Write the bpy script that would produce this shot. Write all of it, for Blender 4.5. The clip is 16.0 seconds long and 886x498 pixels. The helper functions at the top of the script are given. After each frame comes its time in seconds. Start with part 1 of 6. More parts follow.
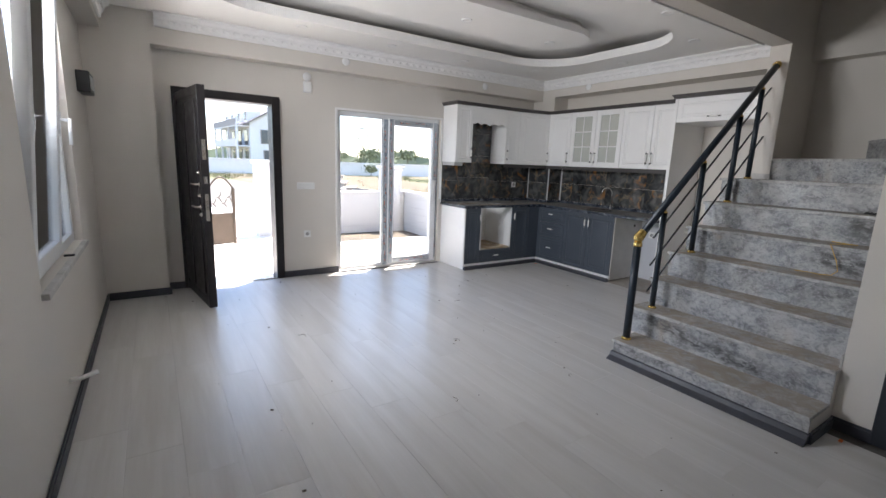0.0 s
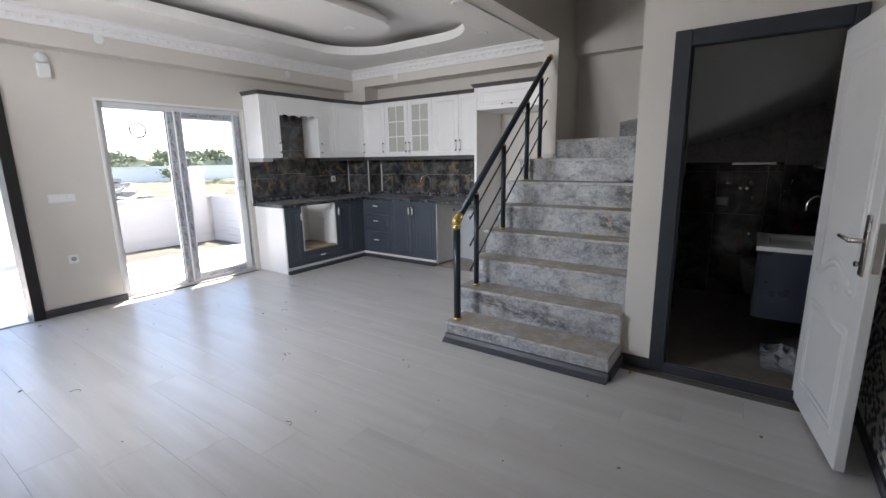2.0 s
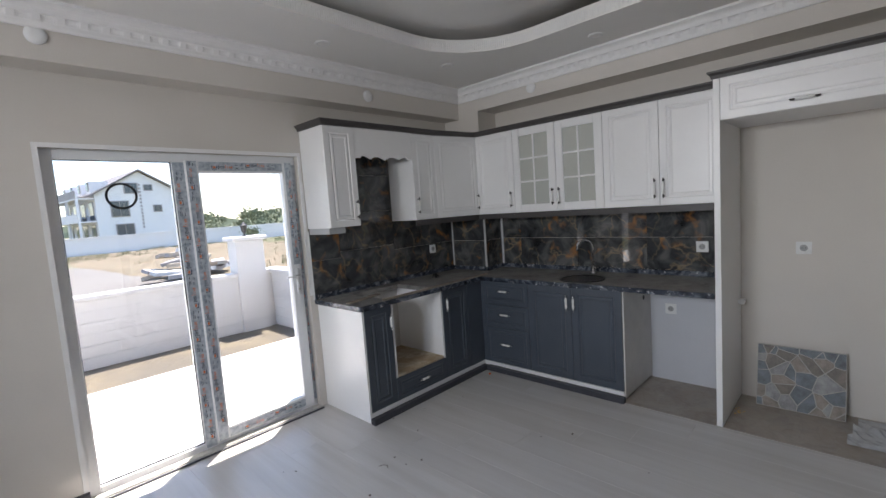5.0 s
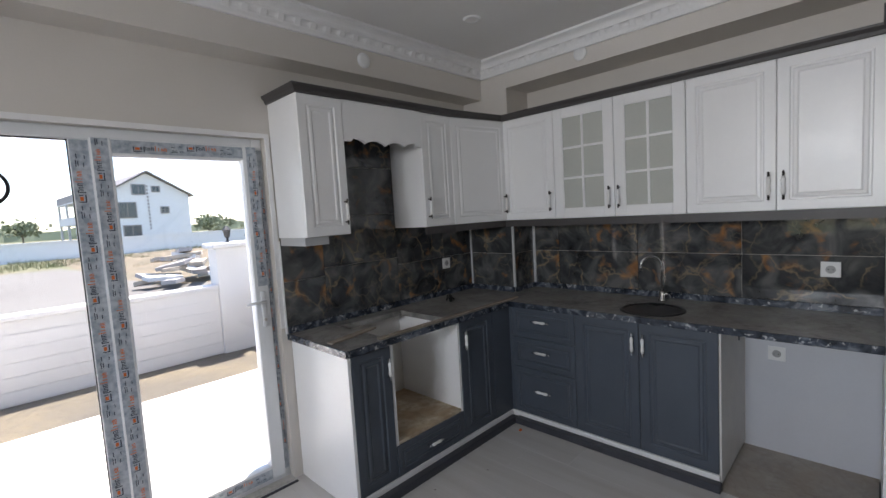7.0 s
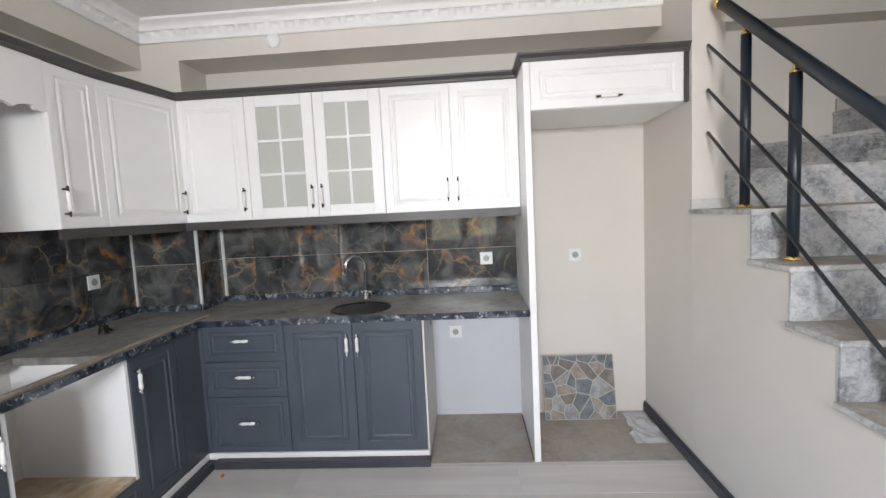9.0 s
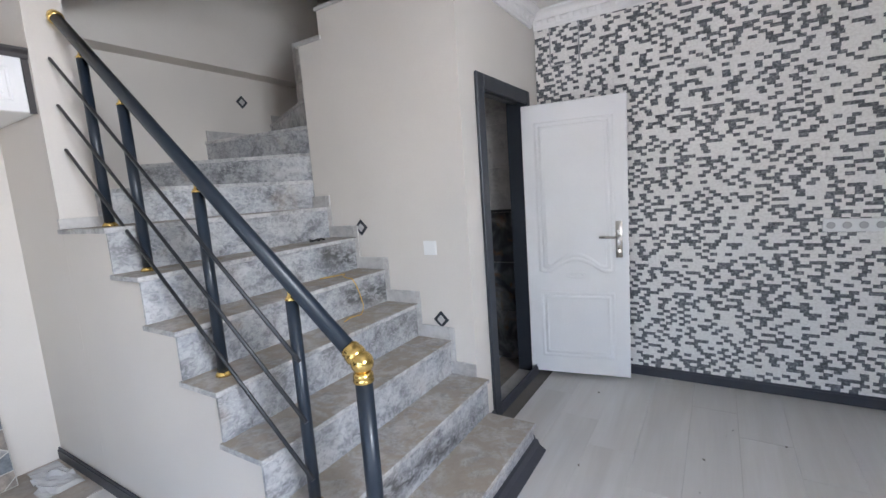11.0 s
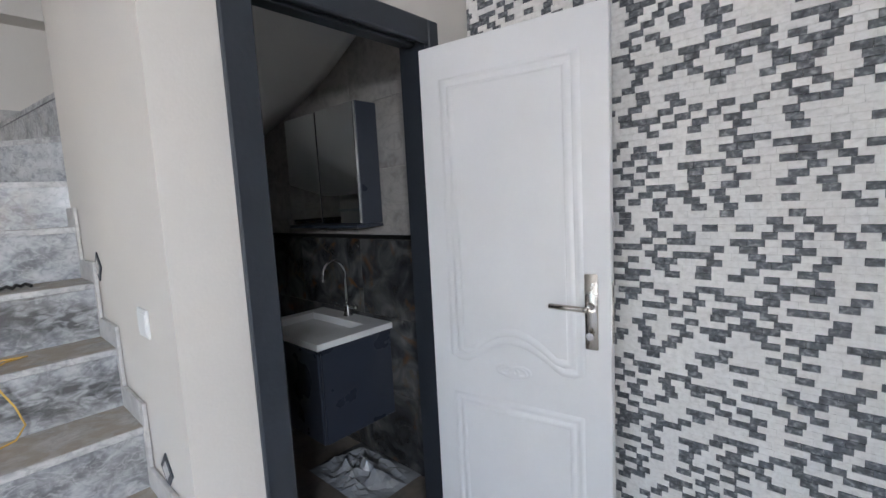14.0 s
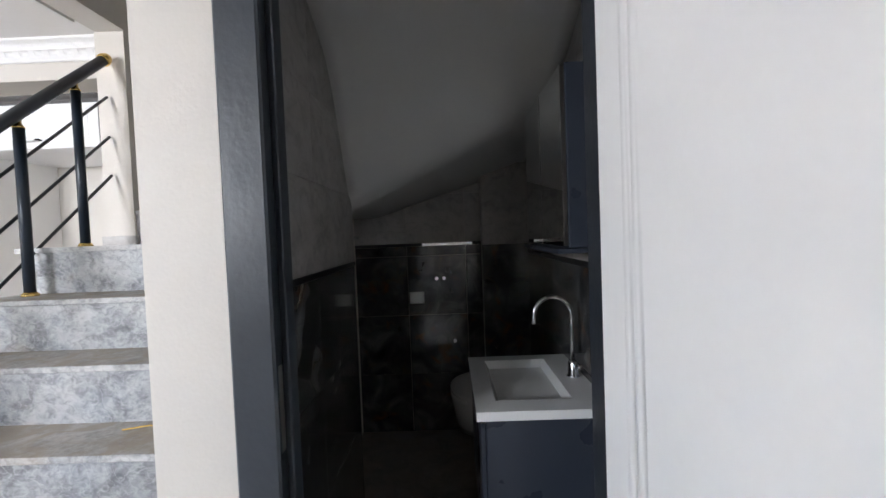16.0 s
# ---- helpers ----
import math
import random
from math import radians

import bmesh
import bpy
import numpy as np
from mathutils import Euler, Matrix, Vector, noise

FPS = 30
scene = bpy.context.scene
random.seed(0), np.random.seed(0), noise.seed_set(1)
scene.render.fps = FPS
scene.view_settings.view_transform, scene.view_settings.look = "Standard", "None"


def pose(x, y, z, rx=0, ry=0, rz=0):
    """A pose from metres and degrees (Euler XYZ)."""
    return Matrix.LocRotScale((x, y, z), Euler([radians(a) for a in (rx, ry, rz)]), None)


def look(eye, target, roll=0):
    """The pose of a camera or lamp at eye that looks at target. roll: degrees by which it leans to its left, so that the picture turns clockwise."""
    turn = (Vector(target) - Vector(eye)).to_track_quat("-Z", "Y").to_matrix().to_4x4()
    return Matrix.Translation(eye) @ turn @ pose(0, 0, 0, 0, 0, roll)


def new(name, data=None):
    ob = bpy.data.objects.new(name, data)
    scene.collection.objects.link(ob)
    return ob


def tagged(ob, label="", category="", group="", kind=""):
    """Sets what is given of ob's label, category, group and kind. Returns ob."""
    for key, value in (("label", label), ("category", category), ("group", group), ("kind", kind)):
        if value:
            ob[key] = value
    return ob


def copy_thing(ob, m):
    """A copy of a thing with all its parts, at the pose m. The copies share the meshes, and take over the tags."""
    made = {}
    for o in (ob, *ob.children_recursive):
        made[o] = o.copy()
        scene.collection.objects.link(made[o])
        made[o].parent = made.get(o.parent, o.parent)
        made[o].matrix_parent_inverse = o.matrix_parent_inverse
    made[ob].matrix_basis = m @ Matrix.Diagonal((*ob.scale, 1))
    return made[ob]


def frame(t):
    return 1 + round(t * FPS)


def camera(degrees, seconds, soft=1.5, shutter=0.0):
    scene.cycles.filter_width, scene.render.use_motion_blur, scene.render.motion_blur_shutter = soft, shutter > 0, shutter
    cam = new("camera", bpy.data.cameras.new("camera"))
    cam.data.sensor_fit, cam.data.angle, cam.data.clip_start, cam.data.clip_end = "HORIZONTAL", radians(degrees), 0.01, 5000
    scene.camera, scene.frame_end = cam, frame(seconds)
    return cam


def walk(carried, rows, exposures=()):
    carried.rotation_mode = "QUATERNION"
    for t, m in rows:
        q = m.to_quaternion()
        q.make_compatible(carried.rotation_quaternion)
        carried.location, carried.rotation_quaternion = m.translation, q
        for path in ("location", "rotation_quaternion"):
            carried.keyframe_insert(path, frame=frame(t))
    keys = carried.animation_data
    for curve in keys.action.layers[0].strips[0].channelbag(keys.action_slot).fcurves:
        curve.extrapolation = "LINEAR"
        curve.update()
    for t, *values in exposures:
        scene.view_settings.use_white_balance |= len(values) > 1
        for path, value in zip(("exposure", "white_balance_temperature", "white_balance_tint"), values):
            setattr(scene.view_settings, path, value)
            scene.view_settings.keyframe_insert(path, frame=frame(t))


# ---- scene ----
cam = camera(90.1, 16.0)
PATH = [
    (0, (-5.329, -5.269, 1.403), (-4.251, -3.629, 1.021), 2.2),
    (0.5, (-5.297, -5.308, 1.391), (-4.011, -3.832, 0.98), 0.7),
    (1, (-5.236, -5.328, 1.379), (-3.75, -4.057, 0.96), 0.8),
    (1.5, (-5.189, -5.337, 1.389), (-3.548, -4.272, 0.973), 0.5),
    (2, (-5.156, -5.2, 1.38), (-3.553, -4.073, 0.98), -0.9),
    (2.5, (-4.95, -4.915, 1.406), (-3.428, -3.65, 1.12), -1.7),
    (3, (-4.714, -4.553, 1.405), (-3.218, -3.246, 1.173), -1.6),
    (3.5, (-4.469, -4.157, 1.413), (-2.987, -2.834, 1.184), -2.4),
    (4, (-4.212, -3.766, 1.405), (-2.743, -2.426, 1.191), -2.6),
    (4.5, (-3.946, -3.421, 1.47), (-2.497, -2.056, 1.275), -2.1),
    (5, (-3.713, -3.125, 1.517), (-2.273, -1.75, 1.329), -4.0),
    (5.2, (-3.607, -3.028, 1.493), (-2.169, -1.649, 1.32), -3.7),
    (7.3, (-3.014, -2.403, 1.511), (-1.596, -1.002, 1.346), -3.4),
    (7.5, (-2.965, -2.395, 1.489), (-1.487, -1.057, 1.339), -2.8),
    (8, (-2.892, -2.351, 1.464), (-1.115, -1.45, 1.291), -1.1),
    (8.5, (-2.914, -2.24, 1.42), (-0.96, -1.842, 1.265), -0.4),
    (9, (-2.973, -2.158, 1.42), (-0.984, -2.034, 1.248), -2.8),
    (9.5, (-3.045, -2.189, 1.41), (-1.08, -2.508, 1.21), -2.2),
    (10, (-3.108, -2.302, 1.406), (-1.343, -3.22, 1.202), -2.1),
    (10.2, (-3.149, -2.345, 1.403), (-1.506, -3.465, 1.196), -2.5),
    (12.3, (-3.509, -2.912, 1.476), (-3.052, -4.83, 1.143), -5.1),
    (12.5, (-3.513, -3.061, 1.477), (-3.041, -4.977, 1.152), -5.6),
    (13, (-3.516, -3.439, 1.442), (-2.626, -5.21, 1.17), -0.9),
    (13.5, (-3.43, -3.829, 1.407), (-2.265, -5.435, 1.151), -2.9),
    (14, (-3.355, -4.243, 1.393), (-2.013, -5.71, 1.176), -3.0),
    (14.5, (-3.285, -4.54, 1.395), (-1.623, -5.639, 1.218), -2.4),
    (15, (-3.178, -4.786, 1.393), (-1.345, -5.567, 1.228), -2.4),
    (15.5, (-3.107, -5.03, 1.394), (-1.148, -5.416, 1.274), -3.1),
    (16, (-3.04, -5.184, 1.362), (-1.041, -5.155, 1.292), -2.2),
]
walk(cam, [(t, look(eye, target, roll)) for t, eye, target, roll in PATH], [(0.0, 2.05, 6650, 14), (1.0, 2.25, 6580, 14), (2.0, 2.2, 6570, 14), (3.0, 1.93, 6580, 14), (3.5, 1.68, 6550, 14), (5.0, 1.64, 6580, 14), (7.5, 1.63, 6580, 14), (8.0, 2.0, 6780, 14), (8.5, 2.75, 6900, 14), (9.0, 2.9, 6820, 14), (10.0, 2.8, 6450, 15), (12.5, 3.23, 6220, 15), (14.0, 3.01, 6320, 14), (15.0, 3.13, 6500, 14), (16.0, 3.35, 6480, 14)])

# ---- daylight ----
world = bpy.data.worlds.new("sky")
scene.world = world
world.use_nodes = True
wn = world.node_tree
sky = wn.nodes.new("ShaderNodeTexSky")
sky.sky_type = "NISHITA"
sky.sun_disc = False
SUN_EL, SUN_AZ = 72.0, 50.0  # height, and turn from north towards east
sky.sun_elevation, sky.sun_rotation = radians(SUN_EL), radians(SUN_AZ)
sky.ozone_density, sky.dust_density = 2.2, 0.6
wn.nodes["Background"].inputs["Strength"].default_value = 0.15
wn.links.new(sky.outputs["Color"], wn.nodes["Background"].inputs["Color"])
sun = new("sun", bpy.data.lights.new("sun", "SUN"))
sun.data.energy, sun.data.angle, sun.data.color = 5.0, radians(0.5), (1.0, 0.95, 0.88)
sun_to = Vector((math.sin(radians(SUN_AZ)) * math.cos(radians(SUN_EL)), math.cos(radians(SUN_AZ)) * math.cos(radians(SUN_EL)), math.sin(radians(SUN_EL))))
sun.matrix_world = look(sun_to * 30, (0, 0, 0))
window_light = new("window_light", bpy.data.lights.new("window_light", "AREA"))  # added lamp outside the west window's top, fills the room in place of skylight
window_light.data.shape, window_light.data.size, window_light.data.size_y = "RECTANGLE", 1.36, 0.56
window_light.data.energy, window_light.data.color, window_light.data.spread = 17.0, (0.90, 0.955, 1.0), radians(130)
window_light.matrix_world = look((-6.03, -2.07, 2.06), (-5.0, -2.05, 1.97))

# ---- materials ----
def nodes_of(name):
    m = bpy.data.materials.new(name)
    m.use_nodes = True
    return m, m.node_tree.nodes, m.node_tree.links, m.node_tree.nodes["Principled BSDF"]


def noise_node(n, l, co, scale, detail=6, stretch=(1, 1, 1), distortion=0.0):
    mp = n.new("ShaderNodeMapping")
    mp.inputs["Scale"].default_value = stretch
    t = n.new("ShaderNodeTexNoise")
    t.inputs["Scale"].default_value, t.inputs["Detail"].default_value = scale, detail
    t.inputs["Distortion"].default_value = distortion
    l.new(co, mp.inputs["Vector"]), l.new(mp.outputs["Vector"], t.inputs["Vector"])
    return t.outputs["Fac"]


def ramp_node(n, l, fac, *stops):
    r = n.new("ShaderNodeValToRGB")
    e = r.color_ramp.elements
    while len(e) < len(stops):
        e.new(0.5)
    for k, (p, c) in zip(e, stops):
        k.position, k.color = p, (*c, 1)
    l.new(fac, r.inputs["Fac"])
    return r.outputs["Color"]


def mix_node(n, l, fac, a, b, how="MIX"):
    m = n.new("ShaderNodeMix")
    m.data_type, m.blend_type = "RGBA", how
    for socket, v in ((m.inputs["Factor"], fac), (m.inputs["A"], a), (m.inputs["B"], b)):
        if isinstance(v, (int, float)):
            socket.default_value = v
        elif isinstance(v, tuple):
            socket.default_value = (*v, 1)
        else:
            l.new(v, socket)
    return m.outputs["Result"]


def bump_node(n, l, b, height, dist, strength=0.5):
    bp = n.new("ShaderNodeBump")
    bp.inputs["Strength"].default_value, bp.inputs["Distance"].default_value = strength, dist
    l.new(height, bp.inputs["Height"]), l.new(bp.outputs["Normal"], b.inputs["Normal"])


def range_node(n, l, v, lo, hi, a=0.3, b=0.7):
    r = n.new("ShaderNodeMapRange")
    for k, x in (("From Min", a), ("From Max", b), ("To Min", lo), ("To Max", hi)):
        r.inputs[k].default_value = x
    l.new(v, r.inputs["Value"])
    return r.outputs["Result"]


def shifted(n, l, amount=7.0):
    """Object coordinates, moved on by a random amount for each object."""
    co, info = n.new("ShaderNodeTexCoord"), n.new("ShaderNodeObjectInfo")
    add = n.new("ShaderNodeVectorMath")
    add.operation = "MULTIPLY_ADD"
    add.inputs[1].default_value = (amount, amount * 1.7, amount * 2.3)
    l.new(info.outputs["Random"], add.inputs[0]), l.new(co.outputs["Object"], add.inputs[2])
    return add.outputs["Vector"], info.outputs["Random"]


def mat(name, color, rough=0.6, metal=0.0, vary=0.06, scale=3.0, grain=60.0, bump=0.02, spec=0.5, coat=0.0):
    """A plain surface with stains at one scale and grain at another."""
    m, n, l, b = nodes_of(name)
    b.inputs["Metallic"].default_value = metal
    b.inputs["Specular IOR Level"].default_value = spec
    b.inputs["Coat Weight"].default_value = coat
    co = n.new("ShaderNodeTexCoord").outputs["Object"]
    big, fine = noise_node(n, l, co, scale), noise_node(n, l, co, grain, 4)
    mix = n.new("ShaderNodeMath")
    mix.operation = "MULTIPLY_ADD"
    mix.inputs[1].default_value = 0.35
    l.new(fine, mix.inputs[0]), l.new(big, mix.inputs[2])
    col = ramp_node(n, l, mix.outputs[0], (0.4, tuple(c * (1 - vary) for c in color)), (0.95, tuple(min(1, c * (1 + vary)) for c in color)))
    l.new(col, b.inputs["Base Color"])
    l.new(range_node(n, l, big, max(0.02, rough * 0.85), min(1, rough * 1.15)), b.inputs["Roughness"])
    if bump:
        bump_node(n, l, b, fine, bump * 0.1, 0.4)
    return m


def glass_mat(name, tint=(1, 1, 1), rough=0.0):
    """A thin pane: mostly see-through, with a mirror gloss by Fresnel."""
    m = bpy.data.materials.new(name)
    m.use_nodes = True
    n, l = m.node_tree.nodes, m.node_tree.links
    n.remove(n["Principled BSDF"])
    tr, gl, mx, fr = n.new("ShaderNodeBsdfTransparent"), n.new("ShaderNodeBsdfGlossy"), n.new("ShaderNodeMixShader"), n.new("ShaderNodeFresnel")
    tr.inputs["Color"].default_value = (*tint, 1)
    gl.inputs["Roughness"].default_value = rough
    fr.inputs["IOR"].default_value = 1.45
    l.new(fr.outputs[0], mx.inputs["Fac"]), l.new(tr.outputs[0], mx.inputs[1]), l.new(gl.outputs[0], mx.inputs[2])
    l.new(mx.outputs[0], n["Material Output"].inputs["Surface"])
    return m


def laminate_mat():
    m, n, l, b = nodes_of("grey oak laminate")
    co, rnd = shifted(n, l)
    streak = noise_node(n, l, co, 9, 8, (1, 0.08, 1), 0.6)
    fine = noise_node(n, l, co, 70, 4, (1, 0.05, 1))
    blot = noise_node(n, l, co, 1.6, 4)
    col = ramp_node(n, l, streak, (0.3, (0.52, 0.50, 0.475)), (0.5, (0.585, 0.57, 0.55)), (0.7, (0.63, 0.615, 0.60)))
    col = mix_node(n, l, range_node(n, l, fine, 0.0, 0.16), col, (0.40, 0.37, 0.34))
    col = mix_node(n, l, range_node(n, l, rnd, 0.0, 0.20, 0, 1), col, (0.43, 0.41, 0.395))
    world_co = n.new("ShaderNodeNewGeometry").outputs["Position"]
    dust = noise_node(n, l, world_co, 0.9, 2, (1, 1, 1), 0.0)
    col = mix_node(n, l, range_node(n, l, dust, 0.0, 0.22, 0.35, 0.75), col, (0.56, 0.54, 0.51))
    l.new(col, b.inputs["Base Color"])
    l.new(range_node(n, l, dust, 0.30, 0.34), b.inputs["Roughness"])
    b.inputs["Specular IOR Level"].default_value = 0.6
    bump_node(n, l, b, fine, 0.0006, 0.5)
    return m


def marble_mat(name, base, pale, dark, dust=0.0, rough=0.35, streak=0.0, top_dust=0.0, veins=()):
    m, n, l, b = nodes_of(name)
    co, rnd = shifted(n, l, 5.0)
    cloud = noise_node(n, l, co, 3.2, 10, (1, 1, 1.3), 1.2)
    fine = noise_node(n, l, co, 24, 8, (1, 1, 1), 0.8)
    vein = noise_node(n, l, co, 2.4, 12, (1, 1.1, 2.2), 2.0)
    col = ramp_node(n, l, cloud, (0.30, dark), (0.48, base), (0.66, pale))
    mottle = noise_node(n, l, co, 9, 8, (1, 1, 1), 1.6)
    col = mix_node(n, l, range_node(n, l, mottle, 0.0, 0.75, 0.40, 0.68), col, base)
    col = mix_node(n, l, range_node(n, l, mottle, 0.55, 0.0, 0.34, 0.50), col, dark)
    col = mix_node(n, l, range_node(n, l, fine, 0.0, 0.45, 0.46, 0.68), col, pale)
    crack = ramp_node(n, l, vein, (0.475, (0, 0, 0)), (0.5, (1, 1, 1)), (0.525, (0, 0, 0)))
    col = mix_node(n, l, mix_node(n, l, 0.18, (0, 0, 0), crack), col, tuple(c * 0.4 for c in dark))
    if streak:  # slanting dark bands, pale threads and rust of the slab
        band = noise_node(n, l, co, 2.2, 9, (1, .8, 1.7), 1.6)
        col = mix_node(n, l, range_node(n, l, band, 0.0, streak, 0.53, 0.66), col, dark)
        thread = ramp_node(n, l, noise_node(n, l, co, 6.0, 12, (1, .8, 1.4), 2.4), (0.48, (0, 0, 0)), (0.5, (1, 1, 1)), (0.52, (0, 0, 0)))
        col = mix_node(n, l, mix_node(n, l, 0.42, (0, 0, 0), thread), col, pale)
        speck = noise_node(n, l, co, 38, 8, (1, .9, 1.2), 1.2)
        col = mix_node(n, l, range_node(n, l, speck, 0.0, 0.42, 0.5, 0.68), col, pale)
        col = mix_node(n, l, range_node(n, l, speck, 0.42, 0.0, 0.32, 0.48), col, dark)
        rust = noise_node(n, l, co, 2.8, 7, (1, 1, 1), 1.0)
        col = mix_node(n, l, range_node(n, l, rust, 0.0, 0.35, 0.60, 0.74), col, (0.36, 0.24, 0.12))
    for y0, z0, slope, width, ya, yb in veins:  # single dark veins of the slabs, along y
        here = n.new("ShaderNodeTexCoord").outputs["Object"]
        xyz = n.new("ShaderNodeSeparateXYZ")
        l.new(here, xyz.inputs[0])
        wob = range_node(n, l, noise_node(n, l, here, 6.0, 9, (1, 1, 1), 0.4), -.022, .022)

        def calc(how, a, b):
            m_ = n.new("ShaderNodeMath")
            m_.operation = how
            for k_, v_ in enumerate((a, b)):
                if isinstance(v_, (int, float)):
                    m_.inputs[k_].default_value = v_
                else:
                    l.new(v_, m_.inputs[k_])
            return m_.outputs[0]
        line = calc("ADD", calc("MULTIPLY", xyz.outputs["Y"], slope), z0 - slope * y0)
        off = calc("ABSOLUTE", calc("ADD", calc("SUBTRACT", xyz.outputs["Z"], line), wob), 0)
        mask = calc("MULTIPLY", range_node(n, l, off, 1.0, 0.0, width * .45, width * 1.2), calc("MULTIPLY", range_node(n, l, xyz.outputs["Y"], 0.0, 1.0, ya, ya + .10), range_node(n, l, xyz.outputs["Y"], 1.0, 0.0, yb - .10, yb)))
        grainy = range_node(n, l, noise_node(n, l, here, 26, 9, (1, .7, 1.6), 1.0), 0.15, 0.95, 0.38, 0.60)
        col = mix_node(n, l, calc("MULTIPLY", mask, grainy), col, tuple(c * .55 for c in dark))
    grime = noise_node(n, l, co, 5.5, 8, (1, 1, 1), 0.5)
    if top_dust:  # settled dust lies on upward faces alone
        sep = n.new("ShaderNodeSeparateXYZ")
        l.new(n.new("ShaderNodeNewGeometry").outputs["True Normal"], sep.inputs[0])
        up = range_node(n, l, sep.outputs["Z"], 0.0, 1.0, 0.8, 0.95)
        lay = n.new("ShaderNodeMath")
        lay.operation = "MULTIPLY"
        l.new(up, lay.inputs[0]), l.new(range_node(n, l, noise_node(n, l, co, 8.0, 9, (1, 1, 1), 1.3), top_dust * .35, min(1, top_dust * 1.3), 0.38, 0.58), lay.inputs[1])
        col = mix_node(n, l, lay.outputs[0], col, (0.33, 0.28, 0.22))
    col = mix_node(n, l, range_node(n, l, grime, dust * 0.4, min(1, dust * 1.5), 0.35, 0.65), col, (0.40, 0.325, 0.245))
    l.new(col, b.inputs["Base Color"])
    l.new(range_node(n, l, grime, rough, rough + 0.25), b.inputs["Roughness"])
    bump_node(n, l, b, fine, 0.002, 0.25)
    return m


def splash_mat(name, rough, gold=1.0):
    m, n, l, b = nodes_of(name)
    co, rnd = shifted(n, l, 4.0)

    def net(scale, warp_scale, warp):
        w = n.new("ShaderNodeTexNoise")
        w.inputs["Scale"].default_value, w.inputs["Detail"].default_value = warp_scale, 5
        l.new(co, w.inputs["Vector"])
        mv = n.new("ShaderNodeMix")
        mv.data_type, mv.blend_type = "RGBA", "ADD"
        mv.inputs["Factor"].default_value = warp
        l.new(co, mv.inputs["A"]), l.new(w.outputs["Color"], mv.inputs["B"])
        v = n.new("ShaderNodeTexVoronoi")
        v.feature = "DISTANCE_TO_EDGE"
        v.inputs["Scale"].default_value = scale
        l.new(mv.outputs["Result"], v.inputs["Vector"])
        return v.outputs["Distance"]

    big, small = net(4.6, 4.0, 0.42), net(11.0, 8.0, 0.22)
    mask1 = noise_node(n, l, co, 3.0, 4, (1, 1, 1), 0.6)
    mask2 = noise_node(n, l, co, 4.5, 3, (1.2, 1, 0.8), 0.4)
    body = ramp_node(n, l, noise_node(n, l, co, 6, 9, (1, 1, 1), 0.9), (0.30, (0.018, 0.019, 0.021)), (0.48, (0.052, 0.055, 0.058)), (0.64, (0.125, 0.125, 0.122)), (0.78, (0.21, 0.20, 0.185)))
    v1 = mix_node(n, l, 1.0, ramp_node(n, l, big, (0.0, (1, 1, 1)), (0.018, (0.55, 0.55, 0.55)), (0.05, (0, 0, 0))), ramp_node(n, l, mask1, (0.47, (0.0, 0.0, 0.0)), (0.66, (0.75, 0.75, 0.75))), "MULTIPLY")
    v2 = mix_node(n, l, 1.0, ramp_node(n, l, small, (0.0, (0.7, 0.7, 0.7)), (0.03, (0.25, 0.25, 0.25)), (0.07, (0, 0, 0))), ramp_node(n, l, mask2, (0.50, (0, 0, 0)), (0.68, (0.7, 0.7, 0.7))), "MULTIPLY")
    patch = mix_node(n, l, 1.0, ramp_node(n, l, big, (0.0, (1, 1, 1)), (0.08, (0.6, 0.6, 0.6)), (0.16, (0, 0, 0))), ramp_node(n, l, noise_node(n, l, co, 5.5, 6, (1, 1, 1), 0.8), (0.57, (0, 0, 0)), (0.67, (0.75, 0.75, 0.75))), "MULTIPLY")
    col = mix_node(n, l, v2, body, (0.22 * gold, 0.19 * gold, 0.145 * gold))
    col = mix_node(n, l, v1, col, (0.36 * gold, 0.27 * gold, 0.16 * gold))
    col = mix_node(n, l, patch, col, (0.46 * gold, 0.20 * gold, 0.055 * gold))
    l.new(col, b.inputs["Base Color"])
    b.inputs["Roughness"].default_value = rough
    b.inputs["Specular IOR Level"].default_value = 0.9
    return m


def fleck_mat(name):
    """Polished dark stone with white flecks."""
    m, n, l, b = nodes_of(name)
    co = n.new("ShaderNodeTexCoord").outputs["Object"]
    a = noise_node(n, l, co, 11, 8, (1, 1, 1), 1.4)
    f = noise_node(n, l, co, 34, 6, (1, 1, 1), 1.0)
    col = ramp_node(n, l, a, (0.35, (0.012, 0.015, 0.022)), (0.52, (0.045, 0.055, 0.075)), (0.62, (0.14, 0.155, 0.18)))
    col = mix_node(n, l, range_node(n, l, f, 0.0, 0.75, 0.60, 0.70), col, (0.62, 0.63, 0.64))
    l.new(col, b.inputs["Base Color"])
    b.inputs["Roughness"].default_value = 0.2
    return m


